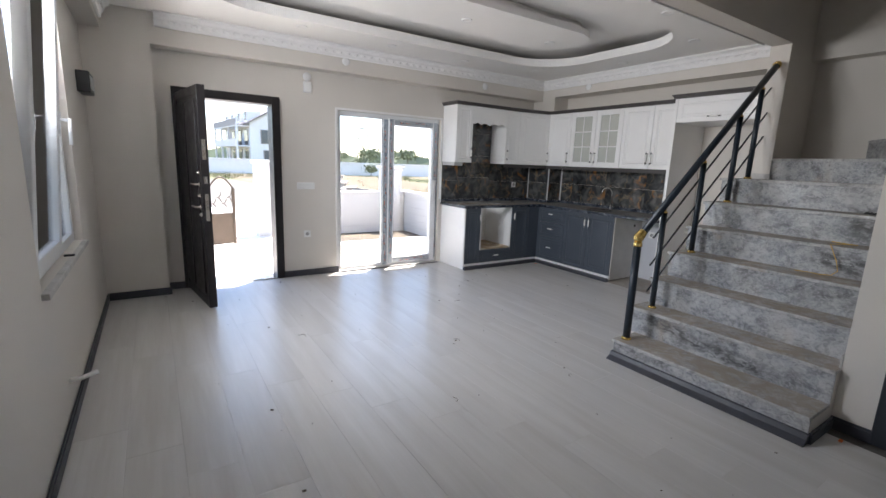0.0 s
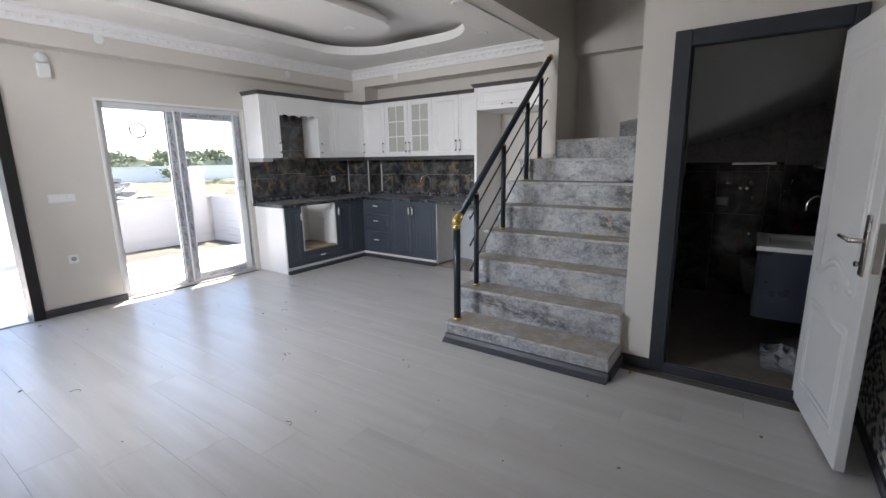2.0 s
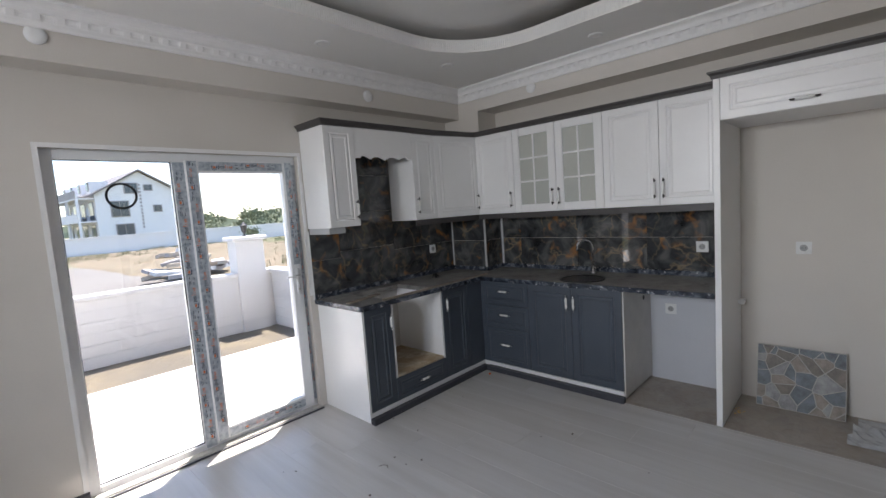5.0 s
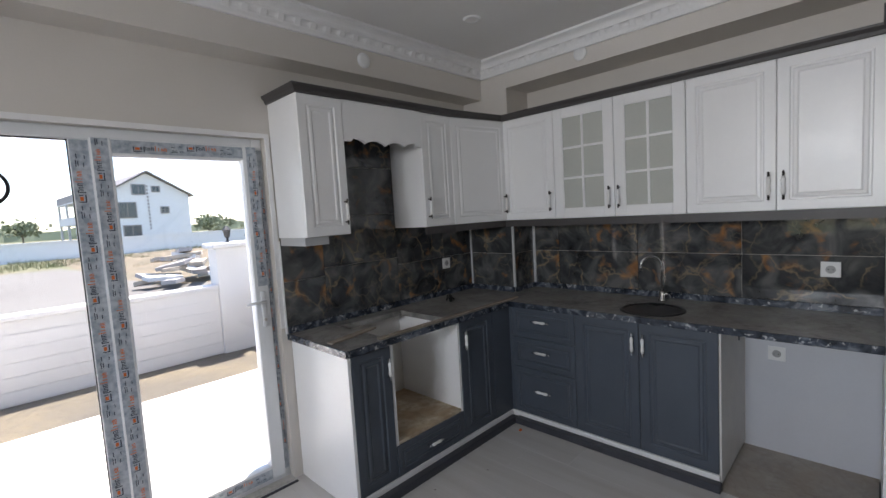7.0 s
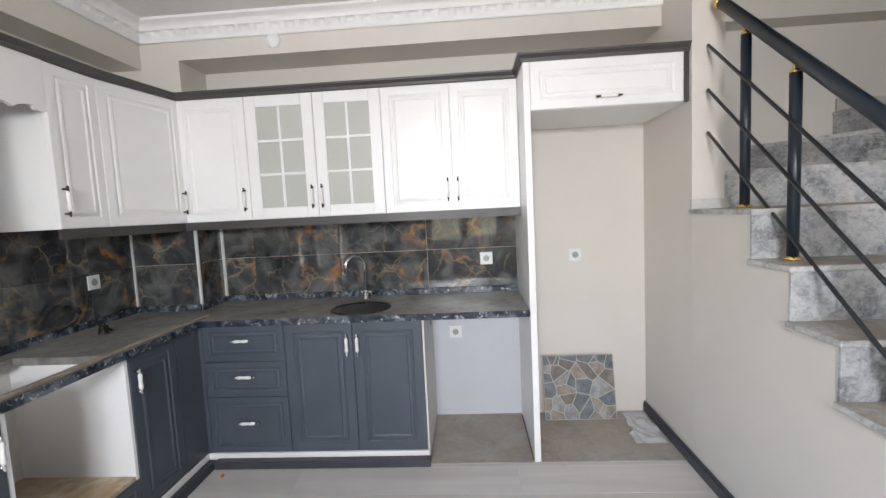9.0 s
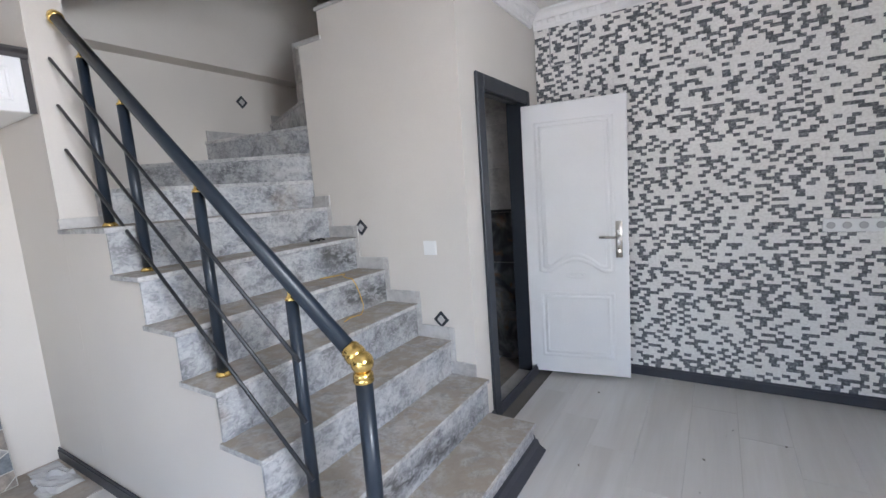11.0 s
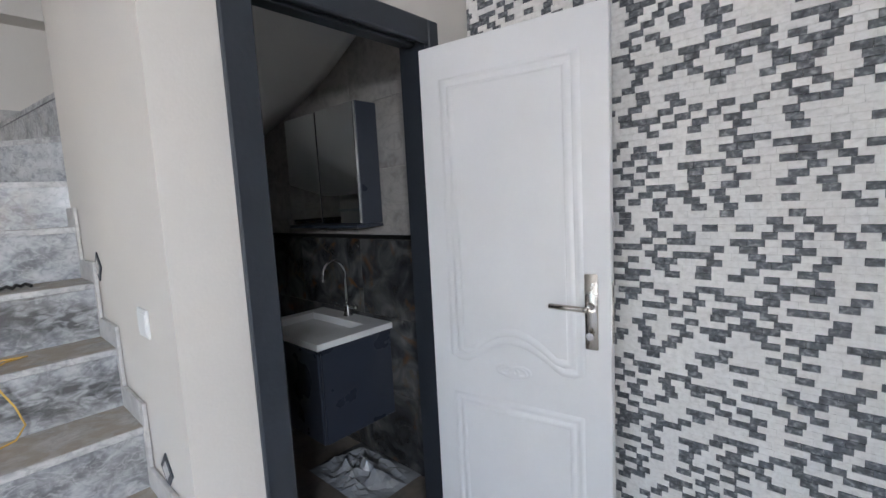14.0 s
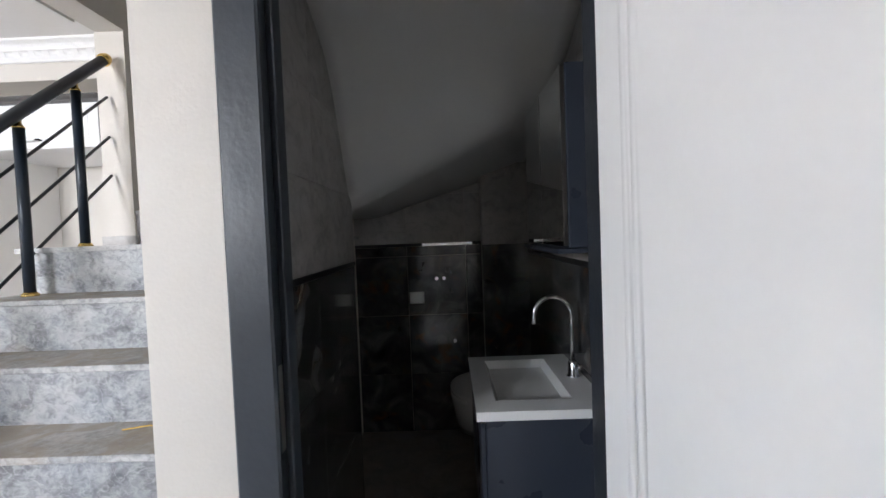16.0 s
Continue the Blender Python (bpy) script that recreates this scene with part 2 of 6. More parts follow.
def mosaic_mat(name, dark, base, pale):
    m, n, l, b = nodes_of(name)
    co = n.new("ShaderNodeNewGeometry")
    isl = co.outputs["Random Per Island"]
    info = n.new("ShaderNodeObjectInfo").outputs["Random"]
    add = n.new("ShaderNodeMath")
    l.new(isl, add.inputs[0]), l.new(info, add.inputs[1])
    fr = n.new("ShaderNodeMath")
    fr.operation = "FRACT"
    l.new(add.outputs[0], fr.inputs[0])
    fine = noise_node(n, l, co.outputs["Position"], 75, 10, (0.8, 1, 1.0), 0.3)
    mid = noise_node(n, l, co.outputs["Position"], 24, 6)
    col = ramp_node(n, l, fine, (0.34, dark), (0.52, base), (0.70, pale))
    col = mix_node(n, l, range_node(n, l, mid, 0.0, 0.30, 0.55, 0.75), col, pale)
    col = mix_node(n, l, range_node(n, l, fr.outputs[0], 0.0, 0.22, 0, 1), col, mix_node(n, l, mid, dark, base))
    l.new(col, b.inputs["Base Color"])
    b.inputs["Roughness"].default_value = 0.55
    bump_node(n, l, b, fine, 0.003, 0.4)
    return m


def film_mat():
    m, n, l, b = nodes_of("protective film")
    co = n.new("ShaderNodeTexCoord").outputs["Object"]
    a = noise_node(n, l, co, 40, 6)
    l.new(ramp_node(n, l, a, (0.34, (0.30, 0.345, 0.40)), (0.62, (0.52, 0.56, 0.60))), b.inputs["Base Color"])
    b.inputs["Roughness"].default_value = 0.35
    bump_node(n, l, b, noise_node(n, l, co, 25, 3), 0.003, 0.4)
    return m


def mixed_ground(name, a, bcol, c, s1=0.5, s2=9.0, rough=0.95, bump=0.03):
    m, n, l, b = nodes_of(name)
    co = n.new("ShaderNodeTexCoord").outputs["Object"]
    big, mid, fine = noise_node(n, l, co, s1, 8, (1, 1, 1), 0.6), noise_node(n, l, co, s2, 8), noise_node(n, l, co, 60, 4)
    col = ramp_node(n, l, big, (0.38, a), (0.6, bcol))
    col = mix_node(n, l, range_node(n, l, mid, 0.0, 0.7, 0.4, 0.7), col, c)
    l.new(col, b.inputs["Base Color"])
    b.inputs["Roughness"].default_value = rough
    bump_node(n, l, b, mid, bump, 0.7)
    return m


PAINT = mat("wall paint", (0.65, 0.61, 0.56), 0.62, vary=0.045, scale=1.7, grain=110, bump=0.012)
CEIL = mat("ceiling paint", (0.84, 0.82, 0.795), 0.8, vary=0.03, scale=1.2, bump=0.005)
PLASTER = mat("white plaster moulding", (0.82, 0.81, 0.80), 0.7, vary=0.04, scale=9, bump=0.01)
DARK = mat("anthracite lacquer", (0.026, 0.031, 0.040), 0.42, vary=0.16, scale=6)
DARKWOOD = mat("black wood-grain steel", (0.016, 0.013, 0.014), 0.45, vary=0.3, scale=8, grain=120, bump=0.03)
SKIRT = mat("anthracite skirting", (0.045, 0.047, 0.058), 0.45, vary=0.2, scale=8)
WHITE = mat("white lacquer", (0.82, 0.815, 0.81), 0.33, vary=0.025, scale=4, bump=0.004)
PVC = mat("white plastic profile", (0.78, 0.79, 0.80), 0.35, vary=0.03, bump=0.004)
NAVY = mat("blue grey lacquer", (0.066, 0.079, 0.099), 0.36, vary=0.10, scale=5, bump=0.006)
VANITY = mat("dark navy foil", (0.034, 0.041, 0.058), 0.3, vary=0.08, scale=5, bump=0.004)
WCFLOOR = marble_mat("dark grey floor tile", (0.15, 0.14, 0.13), (0.22, 0.205, 0.19), (0.09, 0.085, 0.08), 0.25, 0.4)
BACKBOARD = mat("pale grey board", (0.56, 0.57, 0.60), 0.5, vary=0.04, scale=3)
CHIP = mat("dusty white board", (0.66, 0.64, 0.61), 0.55, vary=0.08, scale=9)
SAWDUST = mixed_ground("sawdust covered board", (0.58, 0.50, 0.38), (0.42, 0.31, 0.20), (0.30, 0.22, 0.14), 5.0, 22, 0.9, 0.004)
DARKBOARD = mat("dusty brown batten", (0.27, 0.225, 0.185), 0.8, vary=0.35, scale=9)
CROWN = mat("dark grey moulding", (0.060, 0.054, 0.053), 0.45, vary=0.1)
LAMINATE = laminate_mat()
SUBFLOOR = mat("joint", (0.13, 0.12, 0.11), 0.9)
BARETILE = marble_mat("bare grey floor tile", (0.33, 0.305, 0.28), (0.44, 0.41, 0.38), (0.24, 0.22, 0.20), 0.3, 0.45)
RISER = marble_mat("blue grey marble", (0.33, 0.345, 0.37), (0.56, 0.565, 0.57), (0.075, 0.085, 0.10), 0.10, 0.32, 0.6, 0.0, ((-3.46, .300, .160, .050, -4.30, -3.38), (-4.35, .85, .12, .07, -4.70, -4.12), (-4.4, 1.06, .16, .07, -4.70, -4.20)))
TREAD = marble_mat("dusty marble tread", (0.42, 0.42, 0.42), (0.60, 0.59, 0.58), (0.17, 0.17, 0.175), 0.05, 0.5, 0.35, 0.66)
NOSE = marble_mat("pale marble skirting", (0.50, 0.49, 0.48), (0.64, 0.63, 0.62), (0.36, 0.36, 0.36), 0.12, 0.45)
COUNTER = marble_mat("dark worktop stone", (0.20, 0.193, 0.185), (0.32, 0.31, 0.295), (0.07, 0.07, 0.073), 0.06, 0.34)
EDGE = fleck_mat("polished worktop edge")
SPLASH = splash_mat("dark marble tile", 0.045)
WCTILE = splash_mat("dark wet room tile", 0.10, 0.35)
WCWALL = marble_mat("pale stained wall tile", (0.44, 0.42, 0.40), (0.54, 0.52, 0.49), (0.26, 0.24, 0.23), 0.10, 0.3)
CHROME = mat("chrome", (0.75, 0.75, 0.76), 0.12, 1.0, vary=0.02, bump=0)
ALU = mat("satin aluminium", (0.72, 0.72, 0.72), 0.42, 0.35, vary=0.03, bump=0)
STEEL = mat("brushed nickel", (0.62, 0.58, 0.53), 0.28, 1.0, vary=0.05, bump=0.004)
GOLD = mat("polished brass", (0.83, 0.58, 0.20), 0.18, 1.0, vary=0.05, bump=0)
RAIL = mat("blue black painted steel", (0.013, 0.021, 0.033), 0.36, vary=0.1, bump=0)
BAR = mat("dark rod", (0.030, 0.032, 0.036), 0.35, 0.4, vary=0.1, bump=0)
BRONZE = mat("dark bronze", (0.035, 0.030, 0.028), 0.35, 0.8, vary=0.1, bump=0)
PORCELAIN = mat("white porcelain", (0.82, 0.81, 0.79), 0.12, vary=0.02, bump=0)
CERAMIC = mat("white ceramic", (0.80, 0.80, 0.79), 0.10, vary=0.02, bump=0)
PLASTIC = mat("white switch plastic", (0.78, 0.78, 0.77), 0.3, vary=0.02, bump=0)
GREYPL = mat("grey plastic", (0.45, 0.45, 0.45), 0.4, vary=0.03, bump=0)
# grey puts the shade inside the white cups into the colour
CUP = mat("socket plastic with painted shade", (0.34, 0.34, 0.335), 0.4, vary=0.03, bump=0)
BLACKPL = mat("black plastic", (0.012, 0.012, 0.012), 0.4, vary=0.1, bump=0)
SINKMAT = mat("dark composite sink", (0.018, 0.018, 0.02), 0.3, vary=0.1, bump=0)
ORANGE = mat("orange print", (0.70, 0.16, 0.03), 0.45, vary=0.05, bump=0)
INK = mat("dark blue print", (0.03, 0.035, 0.06), 0.45, vary=0.05, bump=0)
RING = mat("black marker", (0.008, 0.008, 0.01), 0.5, vary=0.05, bump=0)
STONEL = mosaic_mat("white split stone", (0.72, 0.70, 0.67), (0.82, 0.80, 0.77), (0.87, 0.855, 0.83))
STONED = mosaic_mat("grey split stone", (0.07, 0.074, 0.082), (0.14, 0.147, 0.16), (0.40, 0.405, 0.41))
GROUT = mat("mosaic backing", (0.68, 0.67, 0.65), 0.9)
FILM = film_mat()
GLASS = glass_mat("clear glass")
MIRROR = mat("mirror", (0.85, 0.87, 0.87), 0.02, 1.0, vary=0.0, bump=0)
FROST = mat("frosted glass", (0.47, 0.48, 0.44), 0.22, vary=0.05, scale=2, bump=0.003)
TERRACE = mat("white terrace tile", (0.80, 0.76, 0.70), 0.6, vary=0.05, scale=2)
BRICKW = mat("white painted brick", (0.52, 0.52, 0.52), 0.7, vary=0.04, scale=5)
SOIL = mixed_ground("dry soil", (0.10, 0.088, 0.07), (0.15, 0.125, 0.085), (0.075, 0.066, 0.054), 0.8, 12)
FIELD = mixed_ground("dry field", (0.15, 0.125, 0.075), (0.075, 0.095, 0.035), (0.17, 0.14, 0.09), 0.10, 2.0, 0.95, 0.1)
STRAW = mixed_ground("soil with straw", (0.15, 0.115, 0.075), (0.095, 0.08, 0.05), (0.19, 0.155, 0.10), 1.1, 7.0, 0.95, 0.05)
ASPHALT = mixed_ground("dusty road", (0.135, 0.125, 0.115), (0.155, 0.147, 0.135), (0.12, 0.112, 0.10), 0.4, 30)
# greens lighter than real foliage: distance haze is put into the colour
LEAF = mixed_ground("leaves paled for haze", (0.15, 0.17, 0.10), (0.17, 0.20, 0.12), (0.13, 0.155, 0.09), 1.0, 6.0, 0.7, 0.01)
GRASS = mixed_ground("dry grass", (0.12, 0.14, 0.05), (0.22, 0.195, 0.10), (0.08, 0.11, 0.035), 0.6, 5.0, 0.85, 0.01)
BARK = mat("bark", (0.12, 0.09, 0.06), 0.9, vary=0.3, scale=10)
ROOFM = mat("dark roof tile", (0.17, 0.155, 0.15), 0.7, vary=0.2, scale=4)
HOUSEW = mat("white render", (0.68, 0.68, 0.68), 0.8, vary=0.04)
HOUSEG = mat("grey render", (0.30, 0.28, 0.27), 0.8, vary=0.1)
WINDK = mat("dark window glass", (0.05, 0.065, 0.08), 0.1, vary=0.2, bump=0)
IRON = mat("bronze painted iron", (0.085, 0.062, 0.045), 0.45, 0.3, vary=0.2)
WOOD = mat("rough timber", (0.36, 0.31, 0.25), 0.8, vary=0.3, scale=5)
FLAGS = [mat("flagstone " + k, c, 0.5, vary=0.55, scale=16, grain=90) for k, c in (("ochre", (0.25, 0.215, 0.18)), ("grey", (0.27, 0.27, 0.265)), ("blue", (0.13, 0.147, 0.165)), ("brown", (0.165, 0.14, 0.12)))]
FLAGJOINT = mat("pale joint", (0.44, 0.42, 0.38), 0.6, vary=0.08)
SHEET = mat("clear plastic film", (0.50, 0.51, 0.52), 0.2, vary=0.12, scale=10)
PLASTICBAG = mat("clear polythene", (0.34, 0.36, 0.38), 0.25, vary=0.1, scale=12)
DEBRIS = mat("litter", (0.10, 0.08, 0.06), 0.9, vary=0.4, scale=40)
YELLOW = mat("yellow strap", (0.62, 0.38, 0.08), 0.5, vary=0.05)

# ---- builders ----
def box(bm, x0, y0, z0, x1, y1, z1, bevel=0.0, seg=1):
    """A box between two corners, its edges rounded by bevel."""
    c = Vector(((x0 + x1) / 2, (y0 + y1) / 2, (z0 + z1) / 2))
    m = Matrix.Translation(c) @ Matrix.Diagonal((abs(x1 - x0), abs(y1 - y0), abs(z1 - z0), 1))
    v = bmesh.ops.create_cube(bm, size=1.0, matrix=m)["verts"]
    if bevel:
        es = list({e for w in v for e in w.link_edges})
        bmesh.ops.bevel(bm, geom=es, offset=bevel, segments=seg, affect="EDGES", profile=0.6)
    return bm


def boxes(*rows, bevel=0.0):
    bm = bmesh.new()
    for r in rows:
        box(bm, *r, bevel=bevel)
    return bm


def rod(bm, p0, p1, r0, r1=None, seg=16):
    """A round bar from p0 to p1."""
    p0, p1 = Vector(p0), Vector(p1)
    d = p1 - p0
    m = Matrix.Translation((p0 + p1) / 2) @ d.to_track_quat("Z", "Y").to_matrix().to_4x4()
    bmesh.ops.create_cone(bm, cap_ends=True, segments=seg, radius1=r0, radius2=r0 if r1 is None else r1, depth=d.length, matrix=m)
    return bm


def turned(bm, profile, at, axis=(0, 0, 1), seg=20):
    """A turned shape: (radius, height) pairs along axis from at."""
    q = Vector(axis).to_track_quat("Z", "Y").to_matrix().to_4x4()
    m = Matrix.Translation(at) @ q
    rings = []
    for r, h in profile:
        rings.append([bm.verts.new(m @ Vector((max(r, 1e-4) * math.cos(2 * math.pi * i / seg), max(r, 1e-4) * math.sin(2 * math.pi * i / seg), h))) for i in range(seg)])
    for a, b in zip(rings, rings[1:]):
        for i in range(seg):
            bm.faces.new((a[i], a[(i + 1) % seg], b[(i + 1) % seg], b[i]))
    bm.faces.new(rings[0][::-1]), bm.faces.new(rings[-1])
    return bm


def tube(bm, pts, r, seg=10):
    """A bent tube through pts."""
    pts = [Vector(p) for p in pts]
    rings = []
    for i, p in enumerate(pts):
        d = (pts[min(i + 1, len(pts) - 1)] - pts[max(i - 1, 0)]).normalized()
        q = d.to_track_quat("Z", "Y")
        rings.append([bm.verts.new(p + q @ Vector((r * math.cos(2 * math.pi * k / seg), r * math.sin(2 * math.pi * k / seg), 0))) for k in range(seg)])
    for a, b in zip(rings, rings[1:]):
        for k in range(seg):
            bm.faces.new((a[k], a[(k + 1) % seg], b[(k + 1) % seg], b[k]))
    bm.faces.new(rings[0][::-1]), bm.faces.new(rings[-1])
    return bm


def prism(bm, outline, z0, z1):
    """An upright block over a plan outline."""
    lo = [bm.verts.new((x, y, z0)) for x, y in outline]
    hi = [bm.verts.new((x, y, z1)) for x, y in outline]
    n = len(lo)
    bm.faces.new(lo[::-1]), bm.faces.new(hi)
    for i in range(n):
        bm.faces.new((lo[i], lo[(i + 1) % n], hi[(i + 1) % n], hi[i]))
    return bm


def part(name, bm, material, parent=None, label="", smooth=False, m=None):
    """Links a bmesh as one mesh object, under parent where there is one."""
    if m is not None:
        bm.transform(m)
    bmesh.ops.recalc_face_normals(bm, faces=bm.faces)
    me = bpy.data.meshes.new(name)
    if smooth:
        for f in bm.faces:
            f.smooth = len(f.verts) < 5
    bm.to_mesh(me)
    bm.free()
    me.materials.append(material)
    ob = new(name, me)
    if parent is not None:
        under(ob, parent)
    if label:
        tagged(ob, label)
    return ob


def under(ob, parent):
    ob.parent = parent
    m = parent.matrix_basis.copy()
    if parent.parent is not None:
        m = parent.parent.matrix_basis @ parent.matrix_parent_inverse @ m
    ob.matrix_parent_inverse = m.inverted()


def thing(name, label, category, at=(0, 0, 0), group="", kind=""):
    """An Empty at the base of a thing, for its parts."""
    ob = new(name)
    ob.empty_display_size = 0.1
    ob.matrix_basis = Matrix.Translation(at)
    return tagged(ob, label, category, group, kind)


def struct(name, bm, material, label="", category="", smooth=False):
    return tagged(part(name, bm, material, smooth=smooth), label, category, "", "structure")


def wall_x(bm, y0, y1, xs, z0, z1, holes=()):
    """A wall along x between y0 and y1, from xs[0] to xs[1], with holes (x0, x1, z0, z1)."""
    x = xs[0]
    for hx0, hx1, hz0, hz1 in sorted(holes):
        box(bm, x, y0, z0, hx0, y1, z1)
        if hz0 > z0:
            box(bm, hx0, y0, z0, hx1, y1, hz0)
        box(bm, hx0, y0, hz1, hx1, y1, z1)
        x = hx1
    box(bm, x, y0, z0, xs[1], y1, z1)
    return bm


def wall_y(bm, x0, x1, ys, z0, z1, holes=()):
    y = ys[0]
    for hy0, hy1, hz0, hz1 in sorted(holes):
        box(bm, x0, y, z0, x1, hy0, z1)
        if hz0 > z0:
            box(bm, x0, hy0, z0, x1, hy1, hz0)
        box(bm, x0, hy0, hz1, x1, hy1, z1)
        y = hy1
    box(bm, x0, y, z0, x1, ys[1], z1)
    return bm


def nested(bm, w, h, steps, t, arch=0.0):
    """A slab w by h (x, z), its back at y = 0 and its face at -t, with stepped rectangles (inset, depth of the face) for mouldings."""
    def ring(ins, d):
        return [bm.verts.new(p) for p in ((ins, d, ins), (w - ins, d, ins), (w - ins, d, h - ins), (ins, d, h - ins))]
    rings = [ring(0, 0), ring(0, -t + 0.003), ring(0.003, -t)] + [ring(i, -t + d) for i, d in steps]
    for a, b in zip(rings, rings[1:]):
        for i in range(4):
            bm.faces.new((a[i], a[(i + 1) % 4], b[(i + 1) % 4], b[i]))
    bm.faces.new(rings[0][::-1]), bm.faces.new(rings[-1])
    return bm


# ---- the room: north wall y = 0, kitchen wall x = 0 ----
XW, YS = -5.77, -5.77          # west wall, south wall
ZC, ZUP, ZTOP = 2.64, 2.82, 5.2  # ceiling, tray ceiling, top of the stairwell
STY0, STY1 = -3.30, -4.57      # open side and wall side of the stairs
XT = -2.165                    # front of the toilet wall
XP = -5.22                     # edge of the corner pillars
BN, BE = -0.19, -0.28          # faces of the beams on the north and kitchen walls

ED = (-5.12, -4.10, 2.04)      # entrance opening
PD = (-3.44, -1.975, 1.975)    # patio opening
WW = (-2.78, -1.35, 0.78, 2.36)  # west window
struct("wall_north", wall_x(bmesh.new(), 0, 0.25, (XW - .25, 0.25), -0.3, ZTOP, [(ED[0], ED[1], -0.02, ED[2]), (PD[0], PD[1], -0.02, PD[2])]), PAINT, "beige painted wall with entrance and patio openings", "wall")
struct("wall_east", boxes((0, YS - .25, -0.3, 0.25, 0, ZTOP)), PAINT, "beige painted wall behind the kitchen", "wall")
struct("wall_west", wall_y(bmesh.new(), XW - .25, XW, (YS - .25, 0), -0.3, ZTOP, [WW]), PAINT, "beige painted wall with a window", "wall")
struct("wall_south", boxes((XW, YS - .25, -0.3, 0, YS, ZTOP)), PAINT, "wall that carries the split stone cladding", "wall")
struct("wall_toilet", wall_y(bmesh.new(), XT, XT + .12, (YS, STY1), 0, ZC + .3, [(-5.53, -4.79, 0, 2.03)]), PAINT, "beige wall with the toilet doorway", "wall")
bm = bmesh.new()
box(bm, XT + .12, STY1 - .12, 0, -1.0, STY1, 2.26)
for k in range(6):
    box(bm, XT + .12 if k == 5 else -1.19 - .21 * k, STY1 - .12, 2.26, -0.98 - .21 * k if k else -1.0, STY1, 2.43 + .17 * k)
struct("wall_stair", bm, PAINT, "beige wall between the stair flights", "wall")
struct("pillar_1", boxes((XW, BN, 0, -5.262, 0, ZC)), PAINT, "beige painted corner pillar", "pillar")
struct("pillar_2", boxes((XW, YS, 0, XP, YS + .3, ZC)), PAINT, "beige painted corner pillar", "pillar")
struct("pillar_3", boxes((BE, -.43, 0, 0, 0, ZC)), PAINT, "beige pillar in the kitchen corner", "pillar")
struct("pillar_4", boxes((-.625, STY0 - .16, 0, 0, STY0, 3.2)), PAINT, "beige wall end beside the stairs", "pillar")
struct("beam_1", boxes((-5.262, BN, 2.368, BE, 0, ZC)), PAINT, "beige beam over the north wall", "beam")
struct("beam_2", boxes((BE, STY0, 2.41, 0, -.43, ZC)), PAINT, "beige beam over the kitchen wall", "beam")
struct("beam_3", boxes((XW, YS + .3, 2.44, XW + .15, BN, ZC)), PAINT, "beige beam over the window wall", "beam")
struct("beam_4", boxes((-2.45, -3.47, 2.525, -.625, STY0 - .01, ZUP + .2)), PAINT, "beige beam along the stair opening", "beam")
struct("beam_5", boxes((-.16, STY1 - 1.0, 2.45, 0, -3.46, 3.3)), PAINT, "beige beam in the stairwell", "beam")

# floor slab; the planks lie on it
struct("floor", boxes((XW - .25, YS - .25, -0.3, 0.25, 0.25, -0.012)), SUBFLOOR, "screed under the laminate", "floor")
floor_planks = thing("floor_covering", "pale grey oak laminate planks, dusty", "floor", kind="structure")
struct("niche_floor", boxes((-.60, -2.46, -.012, 0, -1.80, 0.003), (-.60, STY0, -.012, 0, -2.50, 0.003), (-.58, -1.80, -.012, 0, 0, .001), (-1.9, -.58, -.012, -.58, 0, .001)), BARETILE, "bare grey tile floor under the units", "floor")

# ceiling with a rounded tray
def rounded(x0, y0, x1, y1, r, n=10):
    pts = []
    for cx, cy, a in ((x1 - r, y1 - r, 0), (x0 + r, y1 - r, 90), (x0 + r, y0 + r, 180), (x1 - r, y0 + r, 270)):
        pts += [(cx + r * math.cos(radians(a + 90 * i / n)), cy + r * math.sin(radians(a + 90 * i / n))) for i in range(n + 1)]
    return pts


TRAY = (-4.98, -2.78, -.87, -.83)
tray = rounded(*TRAY, 0.60)
bm = bmesh.new()
RX0, RY0, RX1, RY1 = XW, STY0, 0.0, 0.0
cx, cy = (TRAY[0] + TRAY[2]) / 2, (TRAY[1] + TRAY[3]) / 2


def onto_edge(x, y):
    """The point of the room's outline that lies beside a point of the tray."""
    if abs(x - cx) / (TRAY[2] - TRAY[0]) > abs(y - cy) / (TRAY[3] - TRAY[1]):
        return (RX1 if x > cx else RX0), RY0 + (y - TRAY[1]) / (TRAY[3] - TRAY[1]) * (RY1 - RY0)
    return RX0 + (x - TRAY[0]) / (TRAY[2] - TRAY[0]) * (RX1 - RX0), (RY1 if y > cy else RY0)


inn = [[bm.verts.new((x, y, z)) for x, y in tray] for z in (ZC, ZC + .09)]
out = [bm.verts.new((*onto_edge(x, y), ZC)) for x, y in tray]
out2 = [bm.verts.new((*onto_edge(x, y), ZC + .09)) for x, y in tray]
n = len(tray)
for i in range(n):
    j = (i + 1) % n
    bm.faces.new((inn[0][i], inn[0][j], out[j], out[i]))
    bm.faces.new((inn[0][i], inn[1][i], inn[1][j], inn[0][j]))
    bm.faces.new((inn[1][i], out2[i], out2[j], inn[1][j]))
for sx, sy in ((RX0, RY0), (RX0, RY1), (RX1, RY0), (RX1, RY1)):
    near = sorted(range(n), key=lambda i: (out[i].co.x - sx) ** 2 + (out[i].co.y - sy) ** 2)[:6]
    a = min((i for i in near if abs(out[i].co.x - sx) < 1e-4), key=lambda i: abs(out[i].co.y - sy))
    b = min((i for i in near if abs(out[i].co.y - sy) < 1e-4), key=lambda i: abs(out[i].co.x - sx))
    c0 = bm.verts.new((sx, sy, ZC))
    bm.faces.new((out[a], c0, out[b]))
